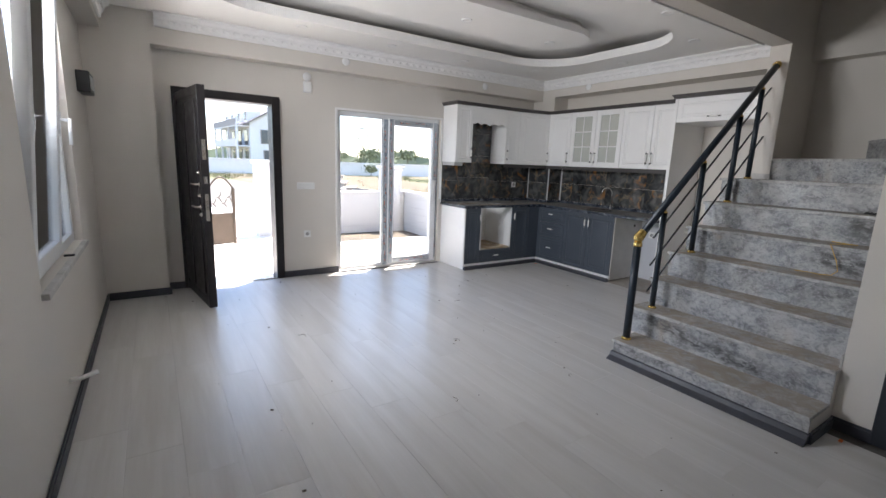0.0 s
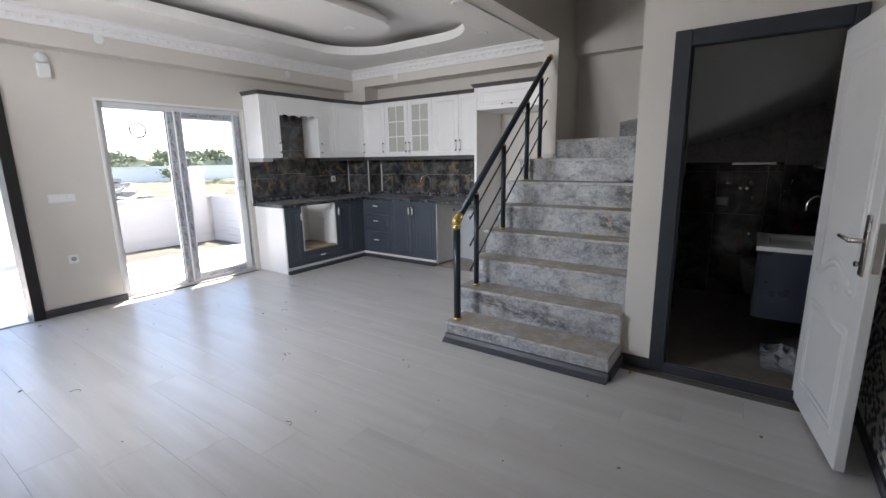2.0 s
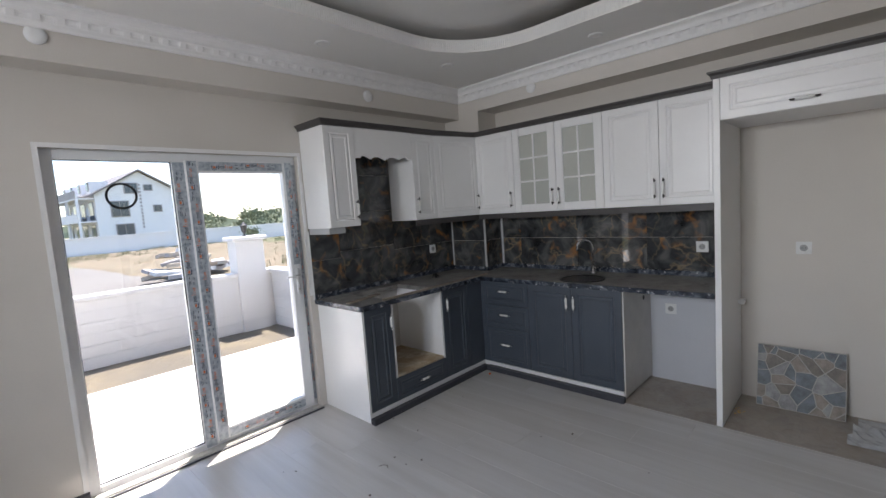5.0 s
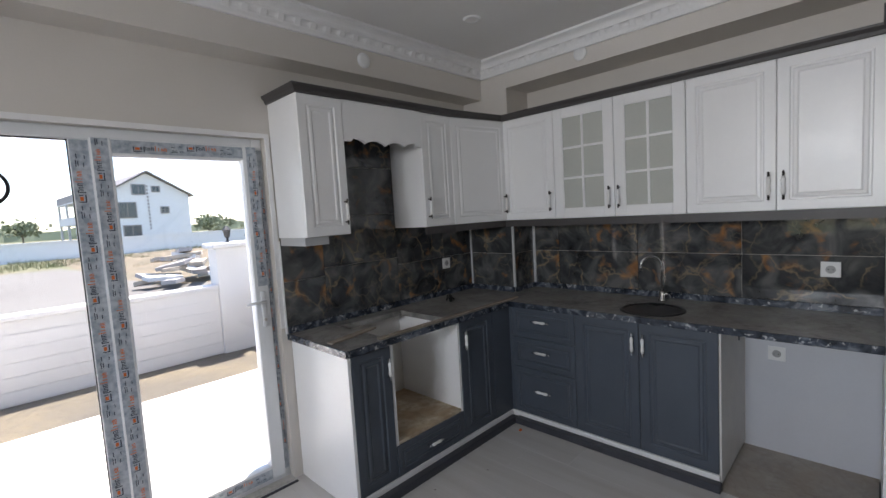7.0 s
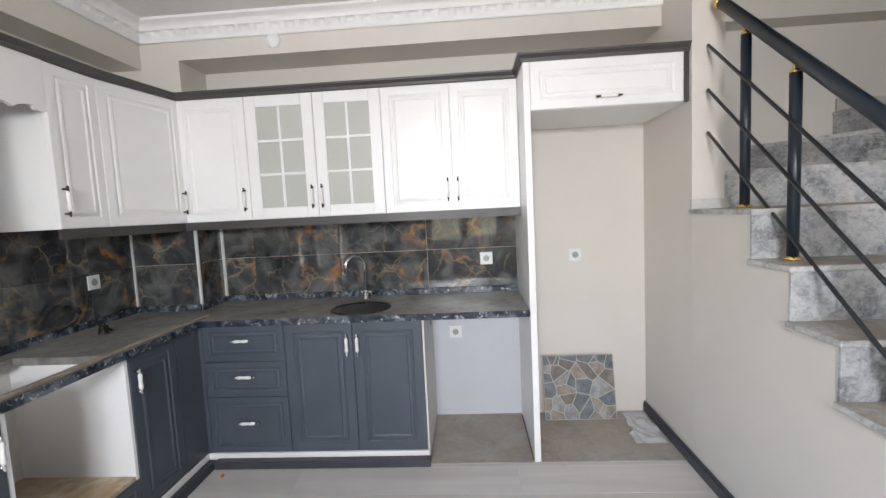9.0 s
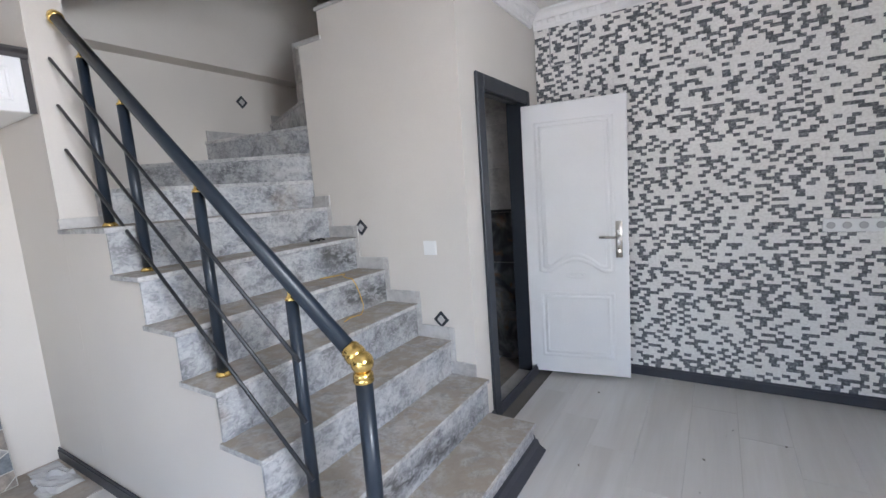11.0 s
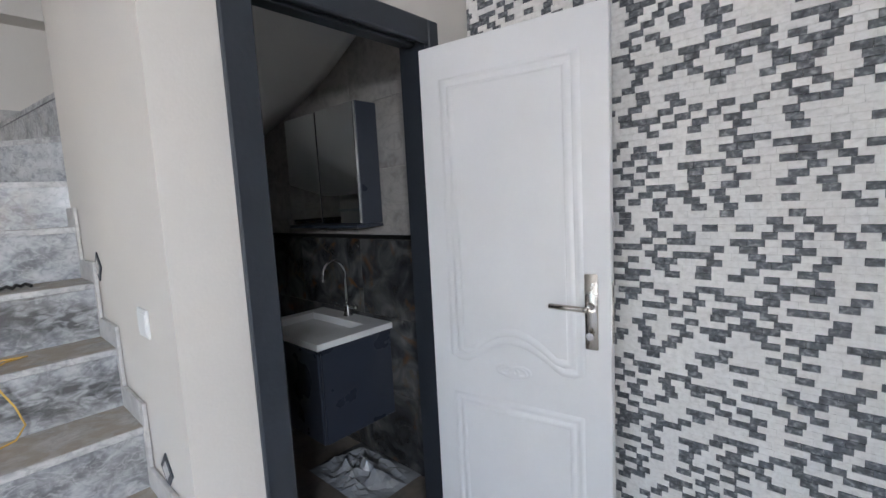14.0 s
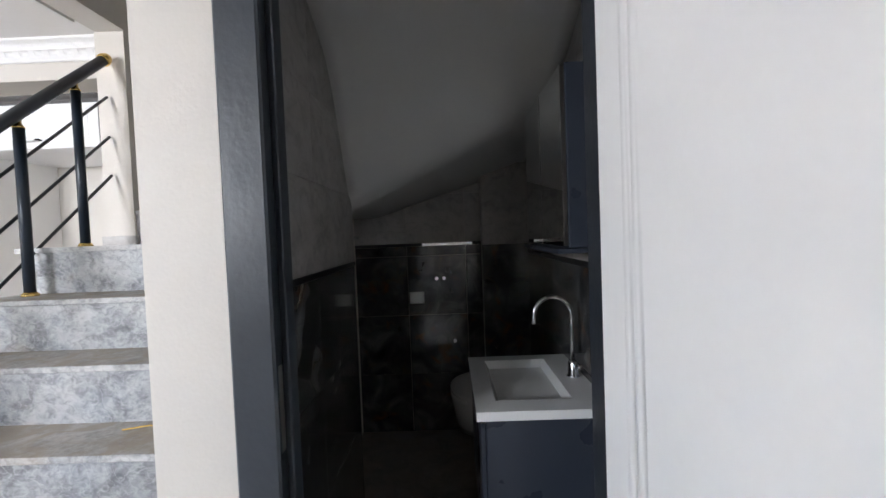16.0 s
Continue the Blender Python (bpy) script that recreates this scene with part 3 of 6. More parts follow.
box(bm, XW, YS, ZC, -2.45, STY0, ZC + .18)
box(bm, -2.45, YS, ZC, XT, STY1 + .3, ZC + .18)
box(bm, XW, STY0 - .0, ZUP, 0, 0, ZUP + .15)
struct("ceiling", bm, CEIL, "white plaster ceiling with a rounded tray", "ceiling")
# ribs of the rim, evenly spaced along it
bm = bmesh.new()
lens = [math.dist(tray[i], tray[(i + 1) % n]) for i in range(n)]
total, step, at, i, used = sum(lens), 0.0155, 0.0, 0, 0.0
while at < total:
    while at > used + lens[i]:
        used += lens[i]
        i += 1
    q = (at - used) / lens[i]
    p, r = Vector(tray[i]), Vector(tray[(i + 1) % n])
    d = (r - p).normalized()
    c = p.lerp(r, q)
    nrm = Vector((-d.y, d.x))
    co = [c - d * .005, c + d * .005, c + d * .003 + nrm * .003, c - d * .003 + nrm * .003]
    lo = [bm.verts.new((v.x, v.y, ZC + .012)) for v in co]
    hi = [bm.verts.new((v.x, v.y, ZC + .070)) for v in co]
    bm.faces.new(lo[::-1]), bm.faces.new(hi)
    for k in range(4):
        bm.faces.new((lo[k], lo[(k + 1) % 4], hi[(k + 1) % 4], hi[k]))
    at += step
struct("tray_rim", bm, PLASTER, "ribbed white plaster rim of the ceiling tray", "trim")
bm = bmesh.new()
prism(bm, rounded(-4.45, -2.09, -1.38, -1.36, 0.355, 14), 2.69, 2.75)
prism(bm, rounded(-4.37, -2.01, -1.46, -1.44, 0.275, 14), 2.75, ZUP)
struct("ceiling_panel", bm, CEIL, "long white plaster panel with round ends hung in the ceiling tray", "ceiling")
struct("stairwell_ceiling", boxes((XW - .25, YS - .25, ZTOP, .25, .25, ZTOP + .2)), CEIL, "white ceiling high over the stairs", "ceiling")
struct("upper_wall", boxes((-2.6, YS, ZC + .18, -2.45, STY0, ZTOP), (-2.6, -3.3, ZUP + .2, 0, -3.15, ZTOP)), PAINT, "beige walls of the upper floor round the stairwell", "wall")


def cornice(name, p, d, length, nrm, ztop=ZC, deep=0.085, high=0.122, pitch=0.09):
    """Plaster cornice from p along d: a plain band, a row of scooped hollows and a cove above it."""
    p, d, nrm = Vector((*p, 0)), Vector((*d, 0)), Vector((*nrm, 0))
    # out from the wall, up from the ceiling, depth of the hollow at that height
    prof = [(.0, 0, 0), (.0, -high, 0), (.016, -high, 0), (.020, -high + .010, 0), (.021, -high + .026, 0), (.025, -high + .032, .25), (.031, -high + .042, .8), (.037, -high + .052, 1), (.041, -high + .058, .9), (.046, -high + .061, 0), (.047, -high + .070, 0), (.050, -high + .080, 0), (.058, -.030, 0), (deep * .86, -.020, 0), (deep, -.014, 0), (deep, 0, 0)]
    steps = (-.5, -.34, -.27, -.16, 0, .16, .27, .34)
    hollow = (0, 0, .5, .9, 1, .9, .5, 0)
    count = max(1, int(length / pitch))
    grid = [(0.0, 0.0)] + [((k + .5 + u) * length / count, h) for k in range(count) for u, h in zip(steps, hollow) if k or u > -.5] + [(length, 0.0)]
    vs, fs, k = [], [], len(prof)
    for at, h in grid:
        vs += [tuple(p + d * at + nrm * (u - .012 * h * w) + Vector((0, 0, ztop + v))) for u, v, w in prof]
    for a in range(len(grid) - 1):
        fs += [(a * k + i, a * k + (i + 1) % k, (a + 1) * k + (i + 1) % k, (a + 1) * k + i) for i in range(k)]
    fs += [tuple(range(k)), tuple(range(len(vs) - 1, len(vs) - k - 1, -1))]
    me = bpy.data.meshes.new(name)
    me.from_pydata(vs, [], fs)
    bm = bmesh.new()
    bm.from_mesh(me)
    bpy.data.meshes.remove(me)
    struct(name, bm, PLASTER, "white plaster cornice with a row of scooped hollows", "cornice")


cornice("cornice_1", (XP, BN), (1, 0), BE - XP, (0, -1))
cornice("cornice_2", (BE, BN), (0, -1), BN - STY0, (-1, 0))
cornice("cornice_3", (XP, YS), (1, 0), XT - XP, (0, 1))
cornice("cornice_4", (XW + .15, BN), (0, -1), BN - YS - .3, (1, 0))
cornice("cornice_5", (XT, YS + .1), (0, 1), 0.9, (-1, 0))
cornice("cornice_6", (-2.45, STY0), (1, 0), 1.7, (0, 1))

# recessed spots
spot = thing("ceiling_spot", "round white recessed ceiling spot", "ceiling lamp", (0, 0, ZC), "recessed ceiling spots")
part("trim_ring", turned(bmesh.new(), [(.030, -.002), (.036, -.008), (.048, -.009), (.052, -.003), (.052, 0)], (0, 0, ZC)), PLASTER, spot, smooth=True)
part("lens", turned(bmesh.new(), [(.036, -.005), (.036, -.001)], (0, 0, ZC)), CEIL, spot)
SPOTS = [(-2.01, -.54, ZC), (-.97, -.70, ZC), (-.58, -1.75, ZC), (-.90, -2.75, ZC), (-1.81, -3.03, ZC), (-3.03, -.60, ZC), (-4.02, -.66, ZC), (-2.9, -3.03, ZC), (-4.0, -3.03, ZC), (-5.3, -1.8, ZC), (-1.71, -1.66, 2.69), (-2.82, -1.70, 2.69), (-3.93, -1.72, 2.69), (-3.5, -4.6, ZC), (-4.8, -4.6, ZC)]
for x, y, z in SPOTS[1:]:
    copy_thing(spot, Matrix.Translation((x, y, z)))
spot.matrix_basis = Matrix.Translation(SPOTS[0])

# round blanks on the beams
def wall_disc(at, axis, r=0.045):
    t = thing("junction_cover", "round white plastic cover on the beam", "junction cover", at, "covers on the beams")
    part("cover", turned(bmesh.new(), [(r, 0), (r, .006), (r * .94, .010), (r * .5, .013), (0, .013)], at, axis, 24), PLASTIC, t, smooth=True)


wall_disc((-3.40, BN, 2.487), (0, -1, 0))
wall_disc((-1.40, BN, 2.455), (0, -1, 0))
wall_disc((BE, -1.03, 2.49), (-1, 0, 0))

# skirting
def skirt(name, x0, y0, x1, y1):
    """Dark skirting with a rounded top, along a wall."""
    bm = bmesh.new()
    box(bm, x0, y0, 0, x1, y1, 0.058)
    i = .006
    long_x = abs(x1 - x0) > abs(y1 - y0)
    box(bm, x0 + (0 if long_x else i), y0 + (i if long_x else 0), .058, x1 - (0 if long_x else i), y1 - (i if long_x else 0), .072)
    struct(name, bm, SKIRT, "anthracite skirting board", "skirting")


skirt("baseboard_1", -5.262, -.018, ED[0], 0)
skirt("baseboard_2", ED[1], -.018, PD[0], 0)
skirt("baseboard_3", XW + .018, BN - .018, -5.244, BN)
skirt("baseboard_4", XW, YS + .3, XW + .018, BN)
skirt("baseboard_5", XP + .018, YS, -2.9, YS + .018)
skirt("baseboard_6", -2.9, YS, XT, YS + .018)
skirt("baseboard_7", XP, YS, XP + .018, YS + .318)
skirt("baseboard_8", -2.22, STY0, -.0, STY0 + .018)
bm = bmesh.new()  # low wedge-shaped strip before the first step
ends = [[bm.verts.new((x, y, z)) for x, z in ((-2.4905, 0), (-2.553, 0), (-2.553, .006), (-2.520, .030), (-2.508, .056), (-2.4905, .058))] for y in (STY1 - .004, STY0 - .046)]
for i in range(6):
    bm.faces.new((ends[0][i], ends[0][(i + 1) % 6], ends[1][(i + 1) % 6], ends[1][i]))
bm.faces.new(ends[0]), bm.faces.new(ends[1][::-1])
struct("baseboard_9", bm, SKIRT, "anthracite wedge strip before the first step", "skirting")
skirt("baseboard_10", XT - .018, -4.755, XT, STY1)
skirt("baseboard_11", XT - .018, -5.545, XT, -4.765)
skirt("baseboard_12", -2.49, STY1 - .018, XT - .018, STY1)

# ---- kitchen: local x runs along the wall to the right, -y out of it ----
MA = Matrix.Identity(4)
MB = pose(0, 0, 0, 0, 0, -90)
DOOR_STEPS = [(.048, 0), (.053, .005), (.060, .005), (.066, .001), (.078, .0), (.085, .004)]


def shifted_m(m, x, y, z):
    return m @ Matrix.Translation((x, y, z))


def pull(parent, m, x, y, z, upright=True, length=0.12, ends=BRONZE):
    """A porcelain grip between two metal ends, its middle at (x, y, z) on a front."""
    q = m @ Matrix.Translation((x, y, z)) @ (Matrix.Identity(4) if upright else pose(0, 0, 0, 0, 90, 0))
    h = length / 2
    grip = part("handle", turned(bmesh.new(), [(.006, -h * .66), (.0105, -h * .42), (.008, 0), (.0105, h * .42), (.006, h * .66)], (0, -.026, 0), seg=12), PORCELAIN, parent, "white porcelain handle with dark metal ends", True, q)
    for s in (-1, 1):
        bm = turned(bmesh.new(), [(.004, h * .6), (.006, h * .7), (.0045, h * .85), (.006, h * .95), (.002, h * 1.02)] if s > 0 else [(.002, -h * 1.02), (.006, -h * .95), (.0045, -h * .85), (.006, -h * .7), (.004, -h * .6)], (0, -.026, 0), seg=10)
        rod(bm, (0, 0, s * h * .8), (0, -.026, s * h * .8), .0045, seg=8)
        part("handle_end", bm, ends, grip, "", True, q)


def front(parent, m, x0, x1, z0, z1, y, material, steps=DOOR_STEPS, name="door", gap=.0015):
    bm = nested(bmesh.new(), x1 - x0 - 2 * gap, z1 - z0 - 2 * gap, steps, .019)
    return part(name, bm, material, parent, m=shifted_m(m, x0 + gap, y, z0 + gap))


def carcass(parent, m, x0, x1, d, z0, z1, material=WHITE, gap=.001):
    return part("body", boxes((x0 + gap, -d, z0, x1 - gap, -.004, z1), bevel=.001), material, parent, m=m)


def glazed(parent, m, x0, x1, z0, z1, y):
    """A door with six frosted panes between bars."""
    w, h, f = x1 - x0 - .003, z1 - z0 - .003, .068
    q = shifted_m(m, x0 + .0015, y, z0 + .0015)
    bm = boxes((0, -.019, 0, f, 0, h), (w - f, -.019, 0, w, 0, h), (f, -.019, 0, w - f, 0, f), (f, -.019, h - f, w - f, 0, h), bevel=.003)
    dr = part("door", bm, WHITE, parent, "white door with frosted panes", m=q)
    bm = bmesh.new()
    box(bm, w / 2 - .008, -.017, f, w / 2 + .008, -.004, h - f, .003)
    for k in (1, 2):
        zz = f + (h - 2 * f) * k / 3
        box(bm, f, -.0165, zz - .008, w - f, -.0045, zz + .008, .003)
    part("glazing_bar", bm, WHITE, dr, m=q)
    for i in range(2):
        for k in range(3):
            a, b = f + (w - 2 * f) * i / 2, f + (h - 2 * f) * k / 3
            part("pane", boxes((a - .004, -.010, b - .004, a + (w - 2 * f) / 2 + .004, -.006, b + (h - 2 * f) / 3 + .004)), FROST, dr, "grey-green frosted pane", m=q)
    return dr


UZ0, UZ1, UD = 1.42, 2.16, .31


def upper(label, m, x0, x1, doors, glass=False, handle_side=()):
    u = thing("wall_cabinet", label, "kitchen cabinet", m @ Vector(((x0 + x1) / 2, 0, UZ0)), "white wall cabinets")
    carcass(u, m, x0, x1, UD, UZ0, UZ1)
    for (a, b), side in zip(doors, handle_side):
        dr = (glazed if glass else lambda *r: front(*r, WHITE))(u, m, a, b, UZ0, UZ1, -UD)
        hx = b - .03 if side > 0 else a + .03
        pull(dr, m, hx, -UD - .019, UZ0 + .125, length=.14)
    return u


upper("narrow white wall cabinet with a raised-panel door", MA, -1.943, -1.672, [(-1.943, -1.672)], handle_side=(1,))
upper("narrow white wall cabinet beside the hood space", MA, -1.09, -.81, [(-1.09, -.81)], handle_side=(-1,))
upper("white wall cabinet with one raised-panel door", MB, .404, .835, [(.404, .835)], handle_side=(1,))
upper("white wall cabinet with two frosted glass doors", MB, .835, 1.663, [(.835, 1.255), (1.255, 1.663)], True, (1, -1))
upper("white wall cabinet with two raised-panel doors", MB, 1.663, 2.465, [(1.663, 2.071), (2.071, 2.465)], handle_side=(1, -1))
# corner cabinet with a slanted door
cu = thing("corner_cabinet", "white corner wall cabinet with a slanted door", "kitchen cabinet", (-.5, -.2, UZ0), "white wall cabinets")
CA, CB = Vector((-.81, -UD)), Vector((-UD, -.404))
part("body", prism(bmesh.new(), [(-.809, -.004), (-.809, -UD), (-UD, -.403), (-.285, -.403), (-.285, -.004)], UZ0, UZ1), WHITE, cu)
cl, ca = (CB - CA).length, math.degrees(math.atan2(CB.y - CA.y, CB.x - CA.x))
MC = pose(CA.x, CA.y, 0, 0, 0, ca)
cd = front(cu, MC, 0, cl, UZ0, UZ1, 0, WHITE)
pull(cd, MC, cl - .035, -.019, UZ0 + .125, length=.14)
# wavy valance over the hood space
va = thing("hood_valance", "white wavy-edged board across the hood space", "valance", (-1.38, -UD, 1.93))
bm = bmesh.new()
pts, w = [], 1.672 - 1.09
for i in range(49):
    f = i / 48
    pts.append((f * w, 1.935 + .022 * abs(math.sin(f * math.pi * 4)) ** .8 * (1 if .1 < f < .9 else .2) - .012 * (1 - abs(2 * f - 1))))
lo = [[bm.verts.new((-1.672 + x, y, z)) for x, z in pts] for y in (-UD - .019, -UD)]
hi = [[bm.verts.new((-1.672 + x, y, UZ1)) for x, z in pts] for y in (-UD - .019, -UD)]
for i in range(48):
    bm.faces.new((lo[0][i], lo[0][i + 1], hi[0][i + 1], hi[0][i]))
    bm.faces.new((lo[1][i + 1], lo[1][i], hi[1][i], hi[1][i + 1]))
    bm.faces.new((lo[0][i + 1], lo[0][i], lo[1][i], lo[1][i + 1]))
    bm.faces.new((hi[0][i], hi[0][i + 1], hi[1][i + 1], hi[1][i]))
part("board", bm, WHITE, va)
part("top_panel", boxes((-1.67, -UD, UZ1 - .02, -1.092, -.01, UZ1)), WHITE, va)

# tall side panel and the cabinet over the fridge space
tp = thing("tall_panel", "tall white panel beside the fridge space", "panel", (-.3, -2.48, 0))
part("panel", boxes((-.60, -2.50, .003, -.001, -2.466, 2.165), bevel=.0015), WHITE, tp)
part("hinge_block", boxes((-.12, -2.54, .70, -.06, -2.50, .735), bevel=.004), PLASTIC, tp, "small white plastic bracket")
fc = thing("wall_cabinet", "white flap-door cabinet over the fridge space", "kitchen cabinet", (-.3, -2.9, 1.915), "white wall cabinets")
part("body", boxes((-.58, -3.295, 1.915, -.003, -2.501, 2.165), bevel=.001), WHITE, fc)
fd = front(fc, MB, 2.50, 3.275, 1.915, 2.165, -.58, WHITE)
pull(fd, MB, 2.895, -.599, 1.962, False, .13)
part("edge_strip", boxes((-.60, -3.299, 1.915, -.575, -3.276, 2.165)), CROWN, fc, "dark filler strip")


def crown_run(name, pts, z0=UZ1, z1=2.202):
    """Dark moulding over the wall cabinets, along the plan points."""
    bm = bmesh.new()
    prof = [(0.0, z0), (.008, z0), (.012, z0 + .016), (.026, z1 - .01), (.028, z1), (-.012, z1), (-.012, z0)]
    pts = [Vector(p) for p in pts]
    rings = []
    for i, p in enumerate(pts):
        dirs = [(b - a).normalized() for a, b in zip(pts, pts[1:])]
        da, db = dirs[max(i - 1, 0)], dirs[min(i, len(dirs) - 1)]
        na, nb = Vector((da.y, -da.x)), Vector((db.y, -db.x))
        nn = (na + nb).normalized()
        nn = nn / max(.3, nn.dot(na))
        rings.append([bm.verts.new((p.x + nn.x * u, p.y + nn.y * u, v)) for u, v in prof])
    for a, b in zip(rings, rings[1:]):
        for k in range(len(prof)):
            bm.faces.new((a[k], a[(k + 1) % len(prof)], b[(k + 1) % len(prof)], b[k]))
    bm.faces.new(rings[0]), bm.faces.new(rings[-1][::-1])
    t = thing(name, "dark grey moulding along the top of the wall cabinets", "moulding", (pts[0].x, pts[0].y, z0))
    part("moulding", bm, CROWN, t)


FR = UD + .02
crown_run("crown_moulding", [(-1.945, -.002), (-1.945, -FR), (CA.x, -FR), (-FR, -.404), (-FR, -2.466), (-.602, -2.466), (-.602, -3.298)])
lr = thing("light_rail", "dark grey strip under the wall cabinets", "moulding", (-.5, -.3, 1.375))
part("rail", boxes((-1.085, -FR + .004, 1.372, CA.x, -FR + .02, UZ0)), CROWN, lr)
bm = bmesh.new()
a, b = CA + Vector((0, -.016)), CB + Vector((-.016, 0))
prism(bm, [(a.x, a.y), (b.x, b.y), (b.x + .016, b.y), (a.x, a.y + .016)], 1.372, UZ0)
part("rail", bm, CROWN, lr)
part("rail", boxes((-FR + .004, -2.464, 1.372, -FR + .02, -.404, UZ0)), CROWN, lr)
part("rail", boxes((-1.94, -FR + .03, 1.375, -1.80, -.02, UZ0)), GREYPL, lr, "pale grey strip")

# base units
BZ0, BZ1, BD = .072, .828, .56
LOW_STEPS = [(.052, 0), (.058, .006), (.066, .006), (.073, .001), (.084, .0), (.092, .005)]
DRAW_STEPS = [(.034, 0), (.039, .005), (.045, .005), (.051, .001), (.058, 0), (.064, .004)]


def base_unit(label, m, x0, x1, body_mat=NAVY):
    return thing("base_cabinet", label, "kitchen cabinet", m @ Vector(((x0 + x1) / 2, -.3, 0)), "blue grey base cabinets")


e = base_unit("narrow base cabinet with a white end panel", MA, -1.92, -1.65)
part("end_panel", boxes((-1.921, -.580, .002, -1.903, -.005, BZ1), bevel=.001), WHITE, e, "glossy white end panel")
carcass(e, MA, -1.902, -1.65, BD, BZ0, BZ1)
d = front(e, MA, -1.902, -1.65, BZ0, BZ1, -BD, NAVY, LOW_STEPS)
pull(d, MA, -1.68, -BD - .019, .70, ends=CHROME)
o = base_unit("open oven housing with a bare dusty shelf", MA, -1.65, -1.10)
for nm, r, mt in (("side_panel", (-1.649, -BD - .015, .25, -1.632, -.006, BZ1), WHITE), ("side_panel", (-1.118, -BD - .015, .25, -1.101, -.006, BZ1), WHITE), ("back_panel", (-1.632, -.02, .25, -1.118, -.006, BZ1), CHIP), ("shelf", (-1.649, -BD - .012, .25, -1.101, -.006, .268), SAWDUST)):
    part(nm, boxes(r), mt, o)
carcass(o, MA, -1.65, -1.10, BD, BZ0, .249)
d = front(o, MA, -1.65, -1.10, BZ0, .25, -BD - .001, NAVY, DRAW_STEPS, "drawer")
pull(d, MA, -1.375, -BD - .02, .165, False, ends=CHROME)
c = base_unit("corner base cabinet with a narrow door", MA, -1.10, -.58)
carcass(c, MA, -1.10, -.55, BD, BZ0, BZ1)
d = front(c, MA, -1.10, -.775, BZ0, BZ1, -BD, NAVY, LOW_STEPS)
pull(d, MA, -1.068, -BD - .019, .70, ends=CHROME)
part("filler", boxes((-.774, -BD - .018, BZ0, -.561, -BD, BZ1)), NAVY, c)
w = base_unit("base cabinet with three drawers", MB, .56, 1.08)
carcass(w, MB, .565, 1.08, BD, BZ0, BZ1)
part("filler", boxes((.579, -BD - .018, BZ0, .60, -BD, BZ1)), NAVY, w, m=MB)
for z0, z1 in ((.072, .405), (.405, .615), (.615, BZ1)):
    d = front(w, MB, .60, 1.08, z0, z1, -BD, NAVY, DRAW_STEPS, "drawer")
    pull(d, MB, .84, -BD - .019, (z0 + z1) / 2 + .02, False, .135, CHROME)
s = base_unit("sink base cabinet with two raised-panel doors", MB, 1.08, 1.87)
part("body", boxes((1.081, -BD, BZ0, 1.868, -.004, .60), bevel=.001), CHIP, s, m=MB)
part("side_panel", boxes((1.862, -BD - .002, .02, 1.878, -.004, BZ1)), CHIP, s, "dusty white side panel", m=MB)
part("top_rail", boxes((1.081, -BD, .60, 1.868, -BD + .02, BZ1)), CHIP, s, m=MB)
part("pipe_hole", turned(bmesh.new(), [(.018, 0), (.018, .003)], (-.16, -1.878, .70), (0, -1, 0)), BLACKPL, s, "dark round pipe hole")
for x0, x1, sd in ((1.08, 1.475, 1), (1.475, 1.87, -1)):
    d = front(s, MB, x0, x1, BZ0, BZ1, -BD, NAVY, LOW_STEPS)
    pull(d, MB, x1 - .03 if sd > 0 else x0 + .03, -BD - .019, .70, length=.13, ends=CHROME)
part("back_panel", boxes((-.004, -2.464, .004, -.0005, -1.880, .826)), BACKBOARD, s, "pale grey board behind the open bay")
k = thing("plinth", "white plinth with dark skirting under the base cabinets", "plinth", (-.6, -.6, 0))
part("board", boxes((-1.90, -.585, .0, -.585, -.570, .0715), (-.585, -1.872, .0, -.570, -.57, .0715)), WHITE, k)
part("skirting", boxes((-1.925, -.635, .0, -.6, -.586, .045), (-.635, -1.885, .0, -.586, -.6352, .045), bevel=.004), SKIRT, k, "anthracite skirting strip")

# worktop
def holed(bm, x0, y0, x1, y1, cx, cy, rx, ry, z0, z1, n=40):
    """A slab with a round or oval hole."""
    angs = sorted([2 * math.pi * i / n for i in range(n)] + [math.atan2(y - cy, x - cx) % (2 * math.pi) for x in (x0, x1) for y in (y0, y1)])
    rows = []
    for a in angs:
        c, s_ = math.cos(a), math.sin(a)
        t = min([v for v in ((x1 - cx) / c if c > 1e-9 else 9, (x0 - cx) / c if c < -1e-9 else 9, (y1 - cy) / s_ if s_ > 1e-9 else 9, (y0 - cy) / s_ if s_ < -1e-9 else 9)])
        rows.append([bm.verts.new(p) for p in ((cx + rx * c, cy + ry * s_, z1), (cx + t * c, cy + t * s_, z1), (cx + t * c, cy + t * s_, z0), (cx + rx * c, cy + ry * s_, z0))])
    for a, b in zip(rows, rows[1:] + rows[:1]):
        for i in range(4):
            bm.faces.new((a[i], a[(i + 1) % 4], b[(i + 1) % 4], b[i]))
    return bm


CT0, CT1 = .829, .862
wt = thing("worktop", "dark grey stone worktop with cut-outs, dusty on top", "worktop", (-.5, -.5, CT0))
HO = (-1.665, -1.185, -.53, -.12)
part("slab", holed(bmesh.new(), -.598, -1.75, 0, -1.24, -.40, -1.49, .165, .165, CT0, CT1), COUNTER, wt)
